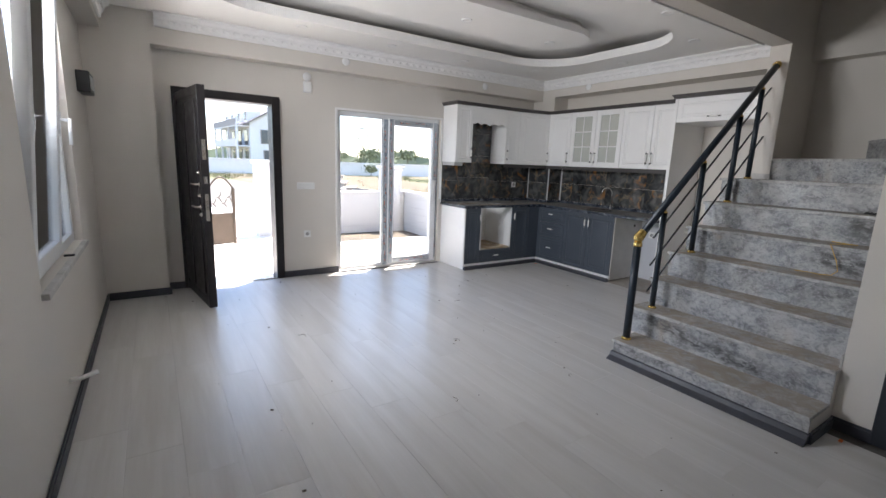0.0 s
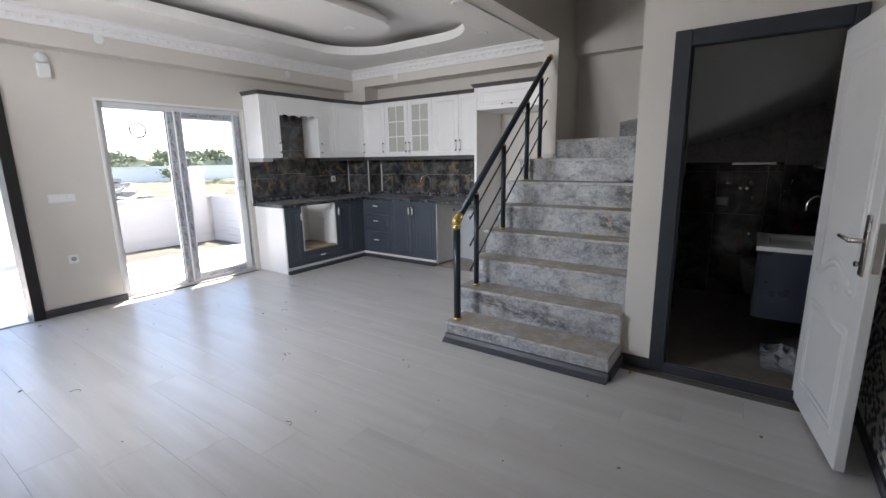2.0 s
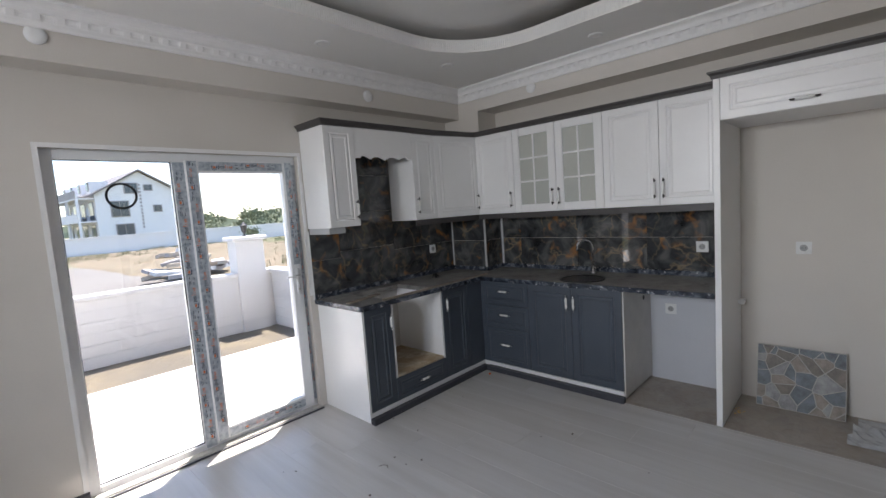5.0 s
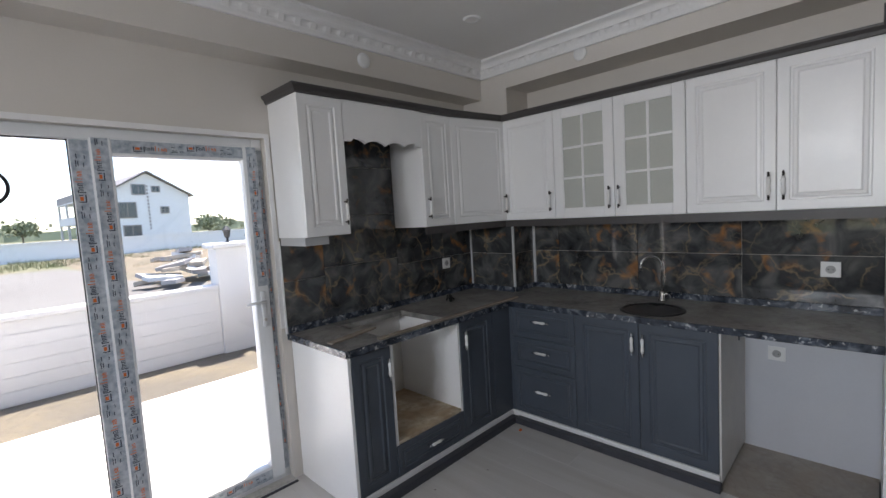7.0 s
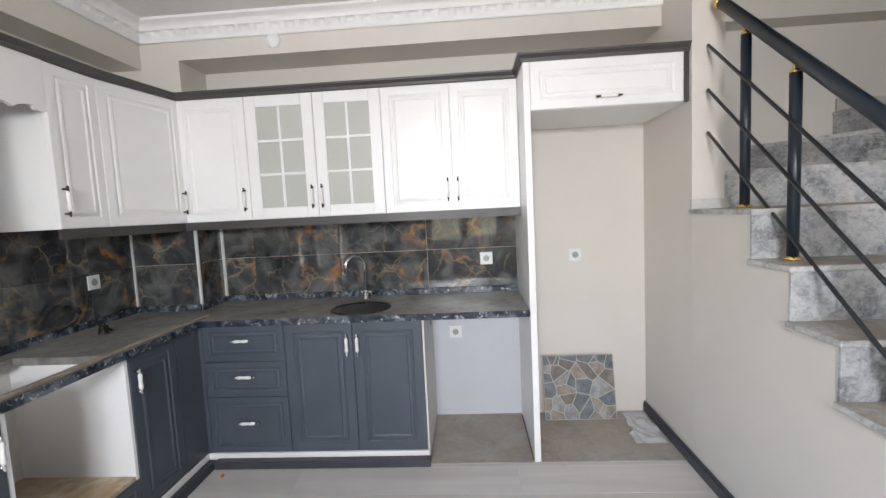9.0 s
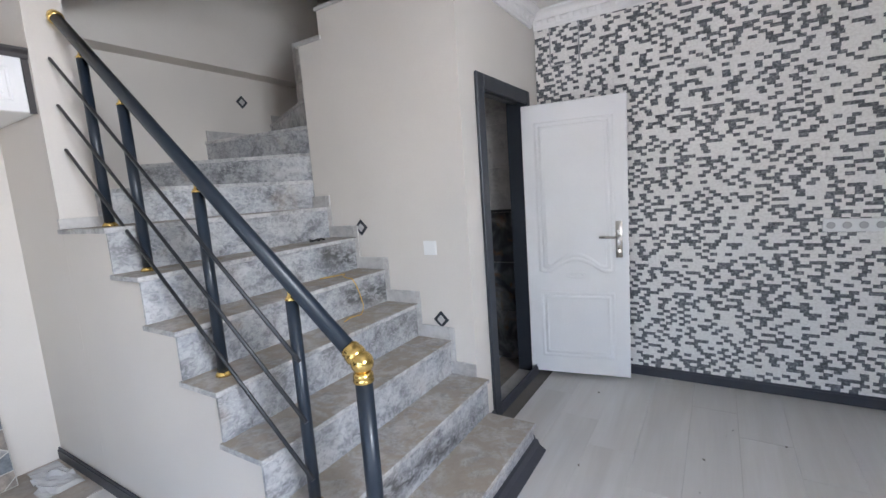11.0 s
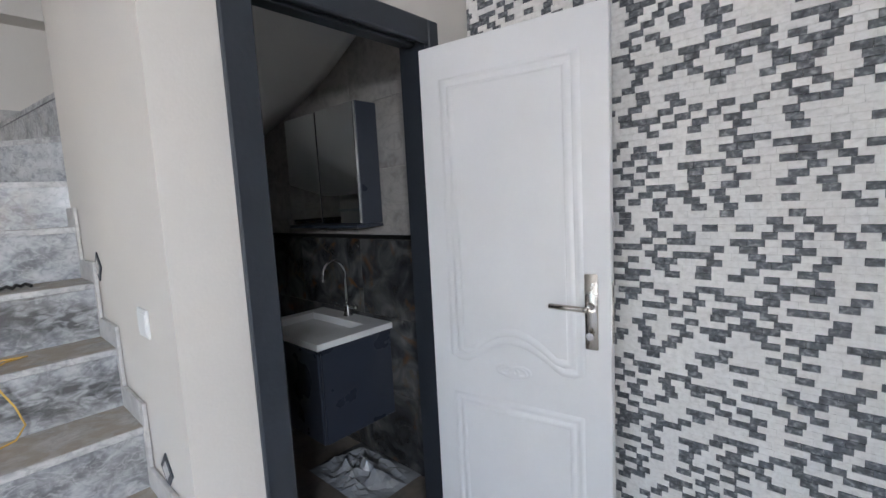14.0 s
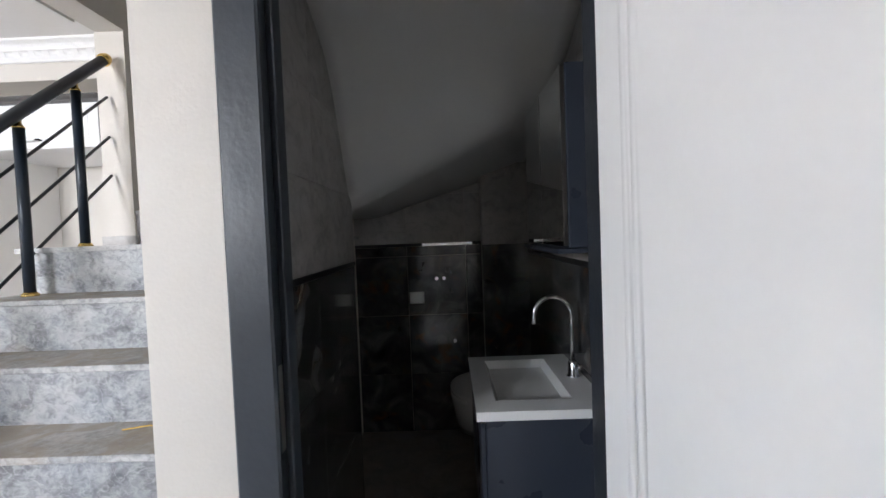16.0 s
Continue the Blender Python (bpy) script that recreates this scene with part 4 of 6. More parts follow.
for r in ((-.598, -1.24, CT0, 0, 0, CT1), (-.598, -2.465, CT0, 0, -1.75, CT1), (-1.935, -.598, CT0, HO[0], 0, CT1), (HO[1], -.598, CT0, -.598, 0, CT1), (HO[0], HO[3], CT0, HO[1], 0, CT1), (HO[0], -.598, CT0, HO[1], HO[2], CT1)):
    part("slab", boxes(r), COUNTER, wt)
part("edge", boxes((-1.938, -.606, CT0 - .002, -.606, -.598, CT1 + .002), (-.606, -2.465, CT0 - .002, -.598, -.598, CT1 + .002), (-1.943, -.606, CT0 - .002, -1.935, 0, CT1 + .002), bevel=.003), EDGE, wt, "polished dark stone edge with white flecks")
part("upstand", boxes((-1.935, -.016, CT1, BE, 0, .902), (BE - .016, -.43, CT1, BE, -.016, .902), (BE, -.446, CT1, 0, -.43, .902), (-.016, -2.465, CT1, 0, -.446, .902), bevel=.002), EDGE, wt, "polished dark stone upstand")
ba = thing("wooden_batten", "thin dusty wooden batten lying on the worktop", "batten", (-1.2, -.57, CT1))
part("strip", boxes((-1.72, -.592, CT1 + .002, -.47, -.560, CT1 + .014), bevel=.002), DARKBOARD, ba)
ba = thing("wooden_offcut", "small brown wood offcut on the worktop", "offcut", (-1.78, -.4, CT1))
part("strip", boxes((-1.92, -.41, CT1 + .002, -1.58, -.365, CT1 + .012), bevel=.002), DARKBOARD, ba, m=Matrix.Translation((-1.75, -.39, 0)) @ pose(0, 0, 0, 0, 0, 12) @ Matrix.Translation((1.75, .39, 0)))
hb = thing("cable_coil", "short black cable end lying on the worktop", "cable", (-.75, -.2, CT1))
part("cable", tube(bmesh.new(), [(-.80 + .05 * math.cos(i * .7) * (1 - i * .03), -.22 + .03 * math.sin(i * .9), CT1 + .007 + .018 * (i % 3)) for i in range(14)], .005), BLACKPL, hb, smooth=True)
sk = thing("kitchen_sink", "round dark inset sink", "sink", (-.40, -1.49, CT1))
part("bowl", turned(bmesh.new(), [(.178, .002), (.178, .007), (.160, .008), (.150, .0), (.140, -.10), (.10, -.145), (.03, -.15), (.03, -.155), (.11, -.155), (.155, -.10), (.163, -.002)], (-.40, -1.49, CT1), seg=40), SINKMAT, sk, smooth=True)
part("drain", turned(bmesh.new(), [(.025, 0), (.025, .004), (.018, .006)], (-.40, -1.49, CT1 - .148)), CHROME, sk, "chrome drain", True)


def tap(name, at, spout_dir, height, reach, label, r=.010):
    x, y, z = at
    t = thing(name, label, "tap", at)
    part("body", turned(bmesh.new(), [(.026, 0), (.026, .006), (.020, .012), (.019, .055), (.014, .065)], at), CHROME, t, smooth=True)
    ux, uy = spout_dir
    pts = [(x, y, z + .06), (x, y, z + height - reach / 2)]
    for i in range(1, 13):
        a = math.pi * i / 12
        f = reach / 2 * (1 - math.cos(a))
        pts.append((x + ux * f, y + uy * f, z + height - reach / 2 + reach / 2 * math.sin(a)))
    pts.append((x + ux * reach, y + uy * reach, z + height - reach / 2 - .025))
    part("spout", tube(bmesh.new(), pts, r, 12), CHROME, t, smooth=True)
    bm = bmesh.new()
    rod(bm, (x, y, z + .045), (x - uy * .06, y + ux * .06, z + .055), .006, seg=10)
    turned(bm, [(.004, 0), (.011, .003), (.011, .018), (.006, .022)], (x - uy * .055, y + ux * .055, z + .055), (-uy, ux, .15))
    part("lever", bm, CHROME, t, smooth=True)


tap("kitchen_tap", (-.115, -1.455, CT1), (-.6, .8), .29, .13, "chrome swan-neck tap behind the sink")

# wall sockets, switches
def plate(name, label, at, axis, w=.082, h=.082, gangs=1, sockets=True, cat="socket"):
    """A white wall plate at a place, facing axis."""
    t = thing(name, label, cat, at)
    q = Matrix.Translation(at) @ Vector(axis).to_track_quat("-Y", "Z").to_matrix().to_4x4()
    part("plate", boxes((-w / 2, -.007, -h / 2, w / 2, 0, h / 2), bevel=.002), PLASTIC, t, m=q)
    for g in range(gangs):
        gx = (g - (gangs - 1) / 2) * w / gangs
        if sockets:
            part("socket_cup", turned(bmesh.new(), [(.021, .0), (.021, .0018), (.019, .0024), (.001, .0024)], (gx, -.007, 0), (0, -1, 0)), CUP, t, "socket cup with its hollow's shade painted grey", m=q)
            for s_ in (-1, 1):
                part("pin_hole", turned(bmesh.new(), [(.0025, 0), (.0025, .0034), (.0005, .0034)], (gx + s_ * .009, -.0072, 0), (0, -1, 0), 8), BLACKPL, t, m=q)
        else:
            part("rocker", boxes((gx - w / gangs / 2 + .006, -.0095, -h / 2 + .010, gx + w / gangs / 2 - .006, -.006, h / 2 - .010), bevel=.002), PLASTIC, t, m=q)
    return t


plate("wall_socket", "white wall socket in the dark splashback", (-.009, -2.261, 1.09), (-1, 0, 0))
plate("wall_socket", "white wall socket in the fridge space", (0, -2.849, 1.087), (-1, 0, 0))
plate("wall_socket", "white wall socket under the worktop", (0, -2.032, .591), (-1, 0, 0))
plate("wall_socket", "white wall socket in the dark splashback", (-.603, -.009, 1.112), (0, -1, 0))
plate("wall_socket", "white wall socket low on the north wall", (-3.822, 0, .508), (0, -1, 0))
plate("light_switch", "white three-gang light switch on the north wall", (-3.826, 0, 1.078), (0, -1, 0), .205, .078, 3, False, "switch")
plate("light_switch", "white light switch beside the stairs", (-1.910, STY1, 1.097), (0, 1, 0), .088, .082, 1, False, "switch")

# stone-look tile leaning in the fridge space
ft = thing("sample_tile", "square stone-look tile leaning against the wall", "tile", (-.08, -2.84, 0))
TQ = Matrix.Translation((-.125, -2.605, .006)) @ pose(0, 0, 0, 0, 11, 0) @ pose(0, 0, 0, 0, 0, -90)
part("body", boxes((0, 0, 0, .465, .010, .42), bevel=.001), FLAGJOINT, ft, m=TQ)
rng = random.Random(5)
seeds = [(rng.uniform(0, .465), rng.uniform(0, .42)) for _ in range(36)]
for i, (sx, sy) in enumerate(seeds):
    poly = [Vector((.004, .004)), Vector((.461, .004)), Vector((.461, .416)), Vector((.004, .416))]
    for j, (ox, oy) in enumerate(seeds):
        if i == j:
            continue
        mid, nn = Vector(((sx + ox) / 2, (sy + oy) / 2)), Vector((ox - sx, oy - sy)).normalized()
        mid = mid - nn * .0022
        outp = []
        for p, q in zip(poly, poly[1:] + poly[:1]):
            dp, dq = (p - mid).dot(nn), (q - mid).dot(nn)
            if dp <= 0:
                outp.append(p)
            if dp * dq < 0:
                outp.append(p.lerp(q, dp / (dp - dq)))
        poly = outp
        if len(poly) < 3:
            break
    if len(poly) >= 3:
        bm = bmesh.new()
        lo = [bm.verts.new((p.x, .001, p.y)) for p in poly]
        cen = sum(poly, Vector((0, 0))) / len(poly)
        hi = [bm.verts.new((cen.x + (p.x - cen.x) * .97, -.002, cen.y + (p.y - cen.y) * .97)) for p in poly]
        bm.faces.new(lo), bm.faces.new(hi[::-1])
        for a in range(len(lo)):
            bm.faces.new((lo[a], lo[(a + 1) % len(lo)], hi[(a + 1) % len(lo)], hi[a]))
        part("flagstone", bm, FLAGS[rng.randrange(4)], ft, m=TQ)

# clear sheet and paint drips on the floor of the fridge space
cs = thing("plastic_sheet", "thin clear plastic sheet on the bare floor", "plastic sheet", (-0.23, -3.17, .003))
bm = bmesh.new()
vq = [[bm.verts.new((-0.430 + 0.400 * i / 10, -3.263 + 0.184 * j / 8, .006 + .05 * abs(noise.noise(Vector((i * .45, j * .5, 7.7)))) * math.sin(math.pi * (i + .5) / 11))) for j in range(9 - i // 4)] for i in range(11)]
for i in range(10):
    for j in range(min(len(vq[i]), len(vq[i + 1])) - 1):
        bm.faces.new((vq[i][j], vq[i + 1][j], vq[i + 1][j + 1], vq[i][j + 1]))
part("sheet", bm, SHEET, cs)
rng = random.Random(31)
pd = thing("paint_drips", "small yellow paint drips on the bare floor", "paint drips", (-0.16, -2.58, .003))
for k in range(9):
    x, y, r = -0.300 + rng.gauss(0, .05), -2.515 + abs(rng.gauss(0, .03)) * -1, rng.uniform(.004, .012)
    part("drip", turned(bmesh.new(), [(r, 0), (r * .8, .0015), (.0004, .002)], (x, y, .003), seg=9), YELLOW, pd)

# splashback tiles and bright trims
sp = thing("splashback", "glossy dark marble tiles with gold veins", "splashback", (-.8, 0, .9), kind="structure")


def tiles_x(x0, x1, z0, z1, y, w=.60, h=.26, first=None, material=SPLASH, parent=None, th=.008, face=-1):
    """Tiles on a wall along x at y, facing -y."""
    xs, zs = [x0], [z0]
    while xs[-1] < x1 - .01:
        xs.append(min(x1, (first if first and len(xs) == 1 else xs[-1] + w)))
    while zs[-1] < z1 - .01:
        zs.append(min(z1, zs[-1] + h))
    for a, b in zip(xs, xs[1:]):
        for c, d in zip(zs, zs[1:]):
            part("tile", boxes((a + .001, y + face * th, c + .001, b - .001, y, d - .001), bevel=.001), material, parent)


def tiles_y(y0, y1, z0, z1, x, w=.60, h=.26, material=SPLASH, parent=None, th=.008, face=-1):
    ys, zs = [y0], [z0]
    while ys[-1] < y1 - .01:
        ys.append(min(y1, ys[-1] + w))
    while zs[-1] < z1 - .01:
        zs.append(min(z1, zs[-1] + h))
    for a, b in zip(ys, ys[1:]):
        for c, d in zip(zs, zs[1:]):
            part("tile", boxes((x + face * th, a + .001, c + .001, x, b - .001, d - .001), bevel=.001), material, parent)


tiles_x(-1.94, -1.672, .902, 1.42, 0, parent=sp)
tiles_x(-1.672, -1.09, .902, 2.14, 0, w=.6, h=.31, parent=sp)
tiles_x(-1.09, BE, .902, 1.42, 0, parent=sp, first=-.62)
tiles_y(-.43, -.008, .902, 1.42, BE, parent=sp)
tiles_x(BE, 0, .902, 1.42, -.43, parent=sp)
tiles_y(-2.465, -.438, .902, 1.42, 0, parent=sp)
part("corner_trim", boxes((BE - .020, -.018, .902, BE - .008, -.008, 1.372), bevel=.001), ALU, sp, "bright steel corner trim")
part("corner_trim", boxes((BE - .014, -.444, .902, BE + .0, -.428, 1.372), bevel=.001), ALU, sp, "bright steel corner trim")
part("corner_trim", boxes((-.020, -.456, .902, -.008, -.438, 1.372), bevel=.001), ALU, sp, "bright steel corner trim")
part("corner_trim", boxes((-1.950, -.012, .862, -1.9405, -.0005, 1.40), bevel=.001), WHITE, sp, "white edge trim")

# ---- stairs ----
Z0, RISE, RUN, SX = .152, .2023, .2223, -2.45


def tread_z(k):
    return Z0 + RISE * k


stairs = thing("staircase", "grey marble staircase with painted side, dusty treads", "stairs", (-1.7, -3.9, 0))
for k in range(7):
    x1 = SX + RUN * (k + 1) if k < 6 else -.6262
    part("step_body", boxes((SX + RUN * k + (.012 if k else -.028), STY1 + (.002 if k < 6 else .12), 0, x1 + .012 if k < 6 else x1 - .001, STY0 - (0 if k else .06), tread_z(k) - .022)), PAINT, stairs, "beige painted side of the flight")
part("step_body", boxes((-.627, STY1 + .12, 0, -.002, STY0 - .162, tread_z(6) - .022)), PAINT, stairs, "beige painted side of the flight")
PIV = Vector((-.985, STY1 - .03))
for k in range(7):
    x = SX + RUN * k - (.04 if k == 0 else 0)
    part("riser", boxes((x, STY1 + .003, (tread_z(k - 1) if k else 0), x + .012, STY0 + (.004 if k else -.052), tread_z(k) - .022), bevel=.001), RISER, stairs)
    if k < 6:
        part("tread", boxes((x - .016, STY1 + .003, tread_z(k) - .022, SX + RUN * (k + 1) + .011, STY0 + (.018 if k else -.045), tread_z(k)), bevel=.003), TREAD, stairs)
part("tread", prism(bmesh.new(), [(SX + RUN * 6 - .016, STY1 + .003), (SX + RUN * 6 - .016, STY0 + .018), (-.627, STY0 + .018), (-.627, STY0 - .162), (-.002, STY0 - .162), (-.002, STY1)], tread_z(6) - .022, tread_z(6)), TREAD, stairs)
# winding steps round the wall end
WZ = [1.552, 1.735, 1.915, 2.09, 2.265]
WP = [Vector((-.60, STY0 - .162)), Vector((-.002, -3.95)), Vector((-.002, -4.47)), Vector((-.002, -5.08)), Vector((-.45, YS + .002)), Vector((-.985, YS + .002))]
CORN = {0: [Vector((-.002, STY0 - .162))], 3: [Vector((-.002, YS + .002))]}
prev = tread_z(6)
for k in range(5):
    a, b = WP[k], WP[k + 1]
    outl = [PIV, a, *CORN.get(k, []), b]
    part("winder_body", prism(bmesh.new(), [(p.x, p.y) for p in outl], WZ[k] - .075, WZ[k] - .022), PAINT, stairs)
    d = (a - PIV).normalized()
    nn = Vector((d.y, -d.x)) if k < 5 else d
    nn = nn if nn.dot(b - a) < 0 else -nn
    part("riser", prism(bmesh.new(), [tuple(PIV + nn * .012), tuple(a + nn * .012), tuple(a), tuple(PIV)], prev, WZ[k] - .022), RISER, stairs)
    o2 = [PIV + nn * .018, a + nn * .018] + [*CORN.get(k, []), b, PIV]
    part("tread", prism(bmesh.new(), [(p.x, p.y) for p in o2], WZ[k] - .022, WZ[k]), TREAD, stairs)
    prev = WZ[k]
for k in range(6):
    x = -.985 - .21 * k
    z = 2.43 + .17 * k
    part("riser", boxes((x - .012, YS + .002, z - .17, x, STY1 - .122, z - .022)), RISER, stairs)
    part("tread", boxes((x - .222, YS + .002, z - .022, x + .016, STY1 + .012, z), bevel=.002), NOSE, stairs)
# curved underside of the upper flight and the winding steps, over the toilet
def soffit_z(x, y):
    """Height of the plaster: steep beside the dividing wall, a gentle slope along the outer wall."""
    f = min(1.0, max(0.0, (STY1 - .12 - y) / 1.01))
    ends = []
    for line in (((-2.05, 2.50), (-1.32, 2.19), (-1.12, 2.07), (-1.0, 1.82), (-.85, 1.50), (0, 1.485)), ((-2.05, 2.50), (-1.40, 2.17), (-1.18, 2.07), (-.74, 1.95), (0, 1.78), (.1, 1.75))):
        tot = 0.0
        for q in range(-3, 4):  # softened corners
            xx = min(0.0, max(-2.045, x + q * .03))
            for (xa, za), (xb, zb) in zip(line, line[1:]):
                if xa <= xx <= xb:
                    tot += (za + (zb - za) * (xx - xa) / (xb - xa)) / 7
                    break
        ends.append(tot)
    return ends[0] * (1 - f) + ends[1] * f


bm = bmesh.new()
nx, ny = 44, 16
vg = [[[bm.verts.new((x, y, soffit_z(x, y) + dz)) for y in [TYA + (-5.699 - TYA) * j / ny for j in range(ny + 1)]] for dz in (0, .03)] for x, TYA in [(-2.045 + 2.024 * i / nx, STY1 - .121 if -2.045 + 2.024 * i / nx < -.82 else STY1 + .03) for i in range(nx + 1)]]
for i in range(nx):
    for j in range(ny):
        for q in (0, 1):
            bm.faces.new((vg[i][q][j], vg[i + 1][q][j], vg[i + 1][q][j + 1], vg[i][q][j + 1]))
    for j in (0, ny):
        bm.faces.new((vg[i][0][j], vg[i + 1][0][j], vg[i + 1][1][j], vg[i][1][j]))
for j in range(ny):
    for i in (0, nx):
        bm.faces.new((vg[i][0][j], vg[i][0][j + 1], vg[i][1][j + 1], vg[i][1][j]))
part("soffit", bm, CEIL, stairs, "white plastered underside of the upper flight", True)
# stepped marble skirting on the wall
for k in range(7):
    x = SX + RUN * k
    a = max(x, XT)
    part("skirting", boxes((a if k != 1 else XT, STY1 + .0025, tread_z(k), min(x + RUN, -1.0) + .012, STY1 + .014, tread_z(k) + .075), bevel=.001), NOSE, stairs, "pale marble skirting")
    if k > 1:
        part("skirting", boxes((x - .030, STY1 + .0025, tread_z(k - 1) + .075, x, STY1 + .0135, tread_z(k) + .075), bevel=.001), NOSE, stairs, "pale marble skirting")
part("skirting", boxes((-.645, STY0 - .175, tread_z(6), -.625, STY0 + .012, tread_z(6) + .05), bevel=.001), NOSE, stairs, "pale marble skirting")
part("skirting", boxes((-.625, STY0 - .175, tread_z(6), -.56, STY0 - .162, tread_z(6) + .05), bevel=.001), NOSE, stairs, "pale marble skirting")
for k, a, b, z in ((2, (-.016, -4.47), (-.002, -5.08), WZ[2]), (3, (-.016, -5.08), (-.002, -5.75), WZ[3])):
    part("skirting", boxes((a[0], b[1], z, b[0], a[1], z + .08)), NOSE, stairs, "pale marble skirting")

# diamond inserts on the walls
def diamond(at, axis, s=.052):
    t = thing("diamond_inlay", "small dark diamond tile with a pale middle", "wall inlay", at, "diamond inlays beside the stairs")
    q = Matrix.Translation(at) @ Vector(axis).to_track_quat("-Y", "Z").to_matrix().to_4x4()
    for nm, r, d, mt in (("border", s, .004, DARK), ("middle", s * .55, .006, NOSE)):
        bm = bmesh.new()
        co = [(r, 0, 0), (0, 0, r), (-r, 0, 0), (0, 0, -r)]
        f0, f1 = [bm.verts.new(c) for c in co], [bm.verts.new((c[0], -d, c[2])) for c in co]
        bm.faces.new(f1), bm.faces.new(f0[::-1])
        for i in range(4):
            bm.faces.new((f0[i], f0[(i + 1) % 4], f1[(i + 1) % 4], f1[i]))
        part(nm, bm, mt, t, m=q)


diamond((-1.393, STY1, 1.224), (0, 1, 0))
diamond((-1.951, STY1, .672), (0, 1, 0))
diamond((-.002, -4.810, 2.250), (-1, 0, 0))

# railing
rail = thing("stair_railing", "blue-black steel railing with brass fittings", "railing", (-1.6, -3.4, .15))
RY = -3.40
RS = .83


def rail_z(x):
    return .955 + RS * (x + 2.372)


part("handrail", rod(bmesh.new(), (-2.365, RY, rail_z(-2.365)), (-.700, RY, rail_z(-.700)), .026, seg=20), RAIL, rail, smooth=True)
POSTS = [(-2.414, 0), (-2.125, 1), (-1.665, 3), (-1.195, 5), (-.892, 6)]
for i, (x, k) in enumerate(POSTS):
    z = tread_z(k)
    top = .862 if i == 0 else rail_z(x) - .062
    r = .027 if i == 0 else .021
    ps = part("newel_post" if i == 0 else "post", rod(bmesh.new(), (x, RY, z), (x, RY, top), r, seg=18), RAIL, rail, smooth=True)
    part("base_ring", turned(bmesh.new(), [(r + .010, 0), (r + .010, .008), (r + .003, .016), (r, .018)], (x, RY, z)), GOLD, ps, "polished brass ring", True)
    if i:
        part("cap", turned(bmesh.new(), [(r, 0), (r + .002, .004), (r * .8, .012), (r * .55, .02), (r * .55, .042)], (x, RY, top)), GOLD, ps, "polished brass cap", True)
bm = turned(bmesh.new(), [(.028, 0), (.032, .004), (.032, .012), (.029, .016), (.032, .020), (.030, .030), (.024, .036)], (-2.414, RY, .862))
bmesh.ops.create_uvsphere(bm, u_segments=18, v_segments=12, radius=.036, matrix=Matrix.Translation((-2.414, RY, .925)))
d = Vector((1, 0, RS)).normalized()
turned(bm, [(.024, 0), (.034, .012), (.034, .03), (.029, .034), (.032, .042), (.028, .052)], Vector((-2.414, RY, .925)) + d * .012, d)
part("elbow", bm, GOLD, rail, "polished brass ball elbow", True)
e = Vector((-.700, RY, rail_z(-.700)))
bm = turned(bmesh.new(), [(.027, -.012), (.033, -.004), (.033, .012), (.028, .020)], e, d)
bmesh.ops.create_uvsphere(bm, u_segments=16, v_segments=10, radius=.03, matrix=Matrix.Translation(e + d * .018))
part("end_cap", bm, GOLD, rail, "polished brass end cap", True)
for zt in (2.174, 1.96, 1.752):
    part("rod", rod(bmesh.new(), (-.648, RY + .034, zt - .007), (-2.17, RY + .034, zt - RS * 1.53), .0075, seg=10), BAR, rail, smooth=True)

# small litter on the steps
t = thing("yellow_strap", "yellow plastic strap hanging over a step", "litter", (-1.5, -4.25, tread_z(4)))
part("strip", tube(bmesh.new(), [(-1.38, -4.20, .967), (-1.41, -4.30, .966), (-1.43, -4.35, .968), (-1.46, -4.30, .970), (-1.52, -4.26, .967), (-1.578, -4.25, .967), (-1.585, -4.27, .93), (-1.582, -4.30, .86), (-1.584, -4.315, .80), (-1.60, -4.29, .768), (-1.63, -4.24, .766), (-1.61, -4.17, .765), (-1.64, -4.10, .765)], .0028, 6), YELLOW, t, smooth=True)
t = thing("black_clip", "small black plastic clip on a step", "litter", (-1.22, -4.30, tread_z(5)))
part("strip", tube(bmesh.new(), [(-1.22 + .02 * math.sin(i * 1.3), -4.30 - .10 * i / 8, tread_z(5) + .006 + .008 * (i % 2)) for i in range(9)], .006, 6), BLACKPL, t)

# ---- entrance door ----
door_1 = thing("door_1", "black steel entrance door standing open", "door", (-4.6, 0, 0), kind="structure")
bm = boxes((ED[0], -.03, 0, ED[0] + .085, .20, ED[2]), (ED[1] - .085, -.03, 0, ED[1], .20, ED[2]), (ED[0] + .085, -.03, ED[2] - .085, ED[1] - .085, .20, ED[2]), bevel=.004)
part("frame", bm, DARKWOOD, door_1)
part("threshold", boxes((ED[0] + .085, -.02, -.012, ED[1] - .085, .25, .012), bevel=.003), STEEL, door_1, "worn steel threshold")
EW, EH = .865, 1.955
EQ = Matrix.Translation((-5.03, -.02, .018)) @ pose(0, 0, 0, 0, 0, -82)
bm = nested(bmesh.new(), EW, EH, [(.07, 0), (.08, .006), (.10, .006), (.11, .0)], .065)
leaf = part("leaf", bm, DARKWOOD, door_1, "black wood-grain leaf", m=EQ)
part("face_panel", boxes((.10, -.074, .12, .40, -.062, EH - .12), (.46, -.074, .12, .78, -.062, EH - .12), bevel=.006), DARKWOOD, leaf, m=EQ)
for z, h in ((1.42, .17), (1.16, .06), (.92, .24)):
    part("lock_plate", boxes((EW - .002, -.048, z - h / 2, EW + .002, -.018, z + h / 2), bevel=.001), STEEL, leaf, "steel lock plate on the door edge", m=EQ)
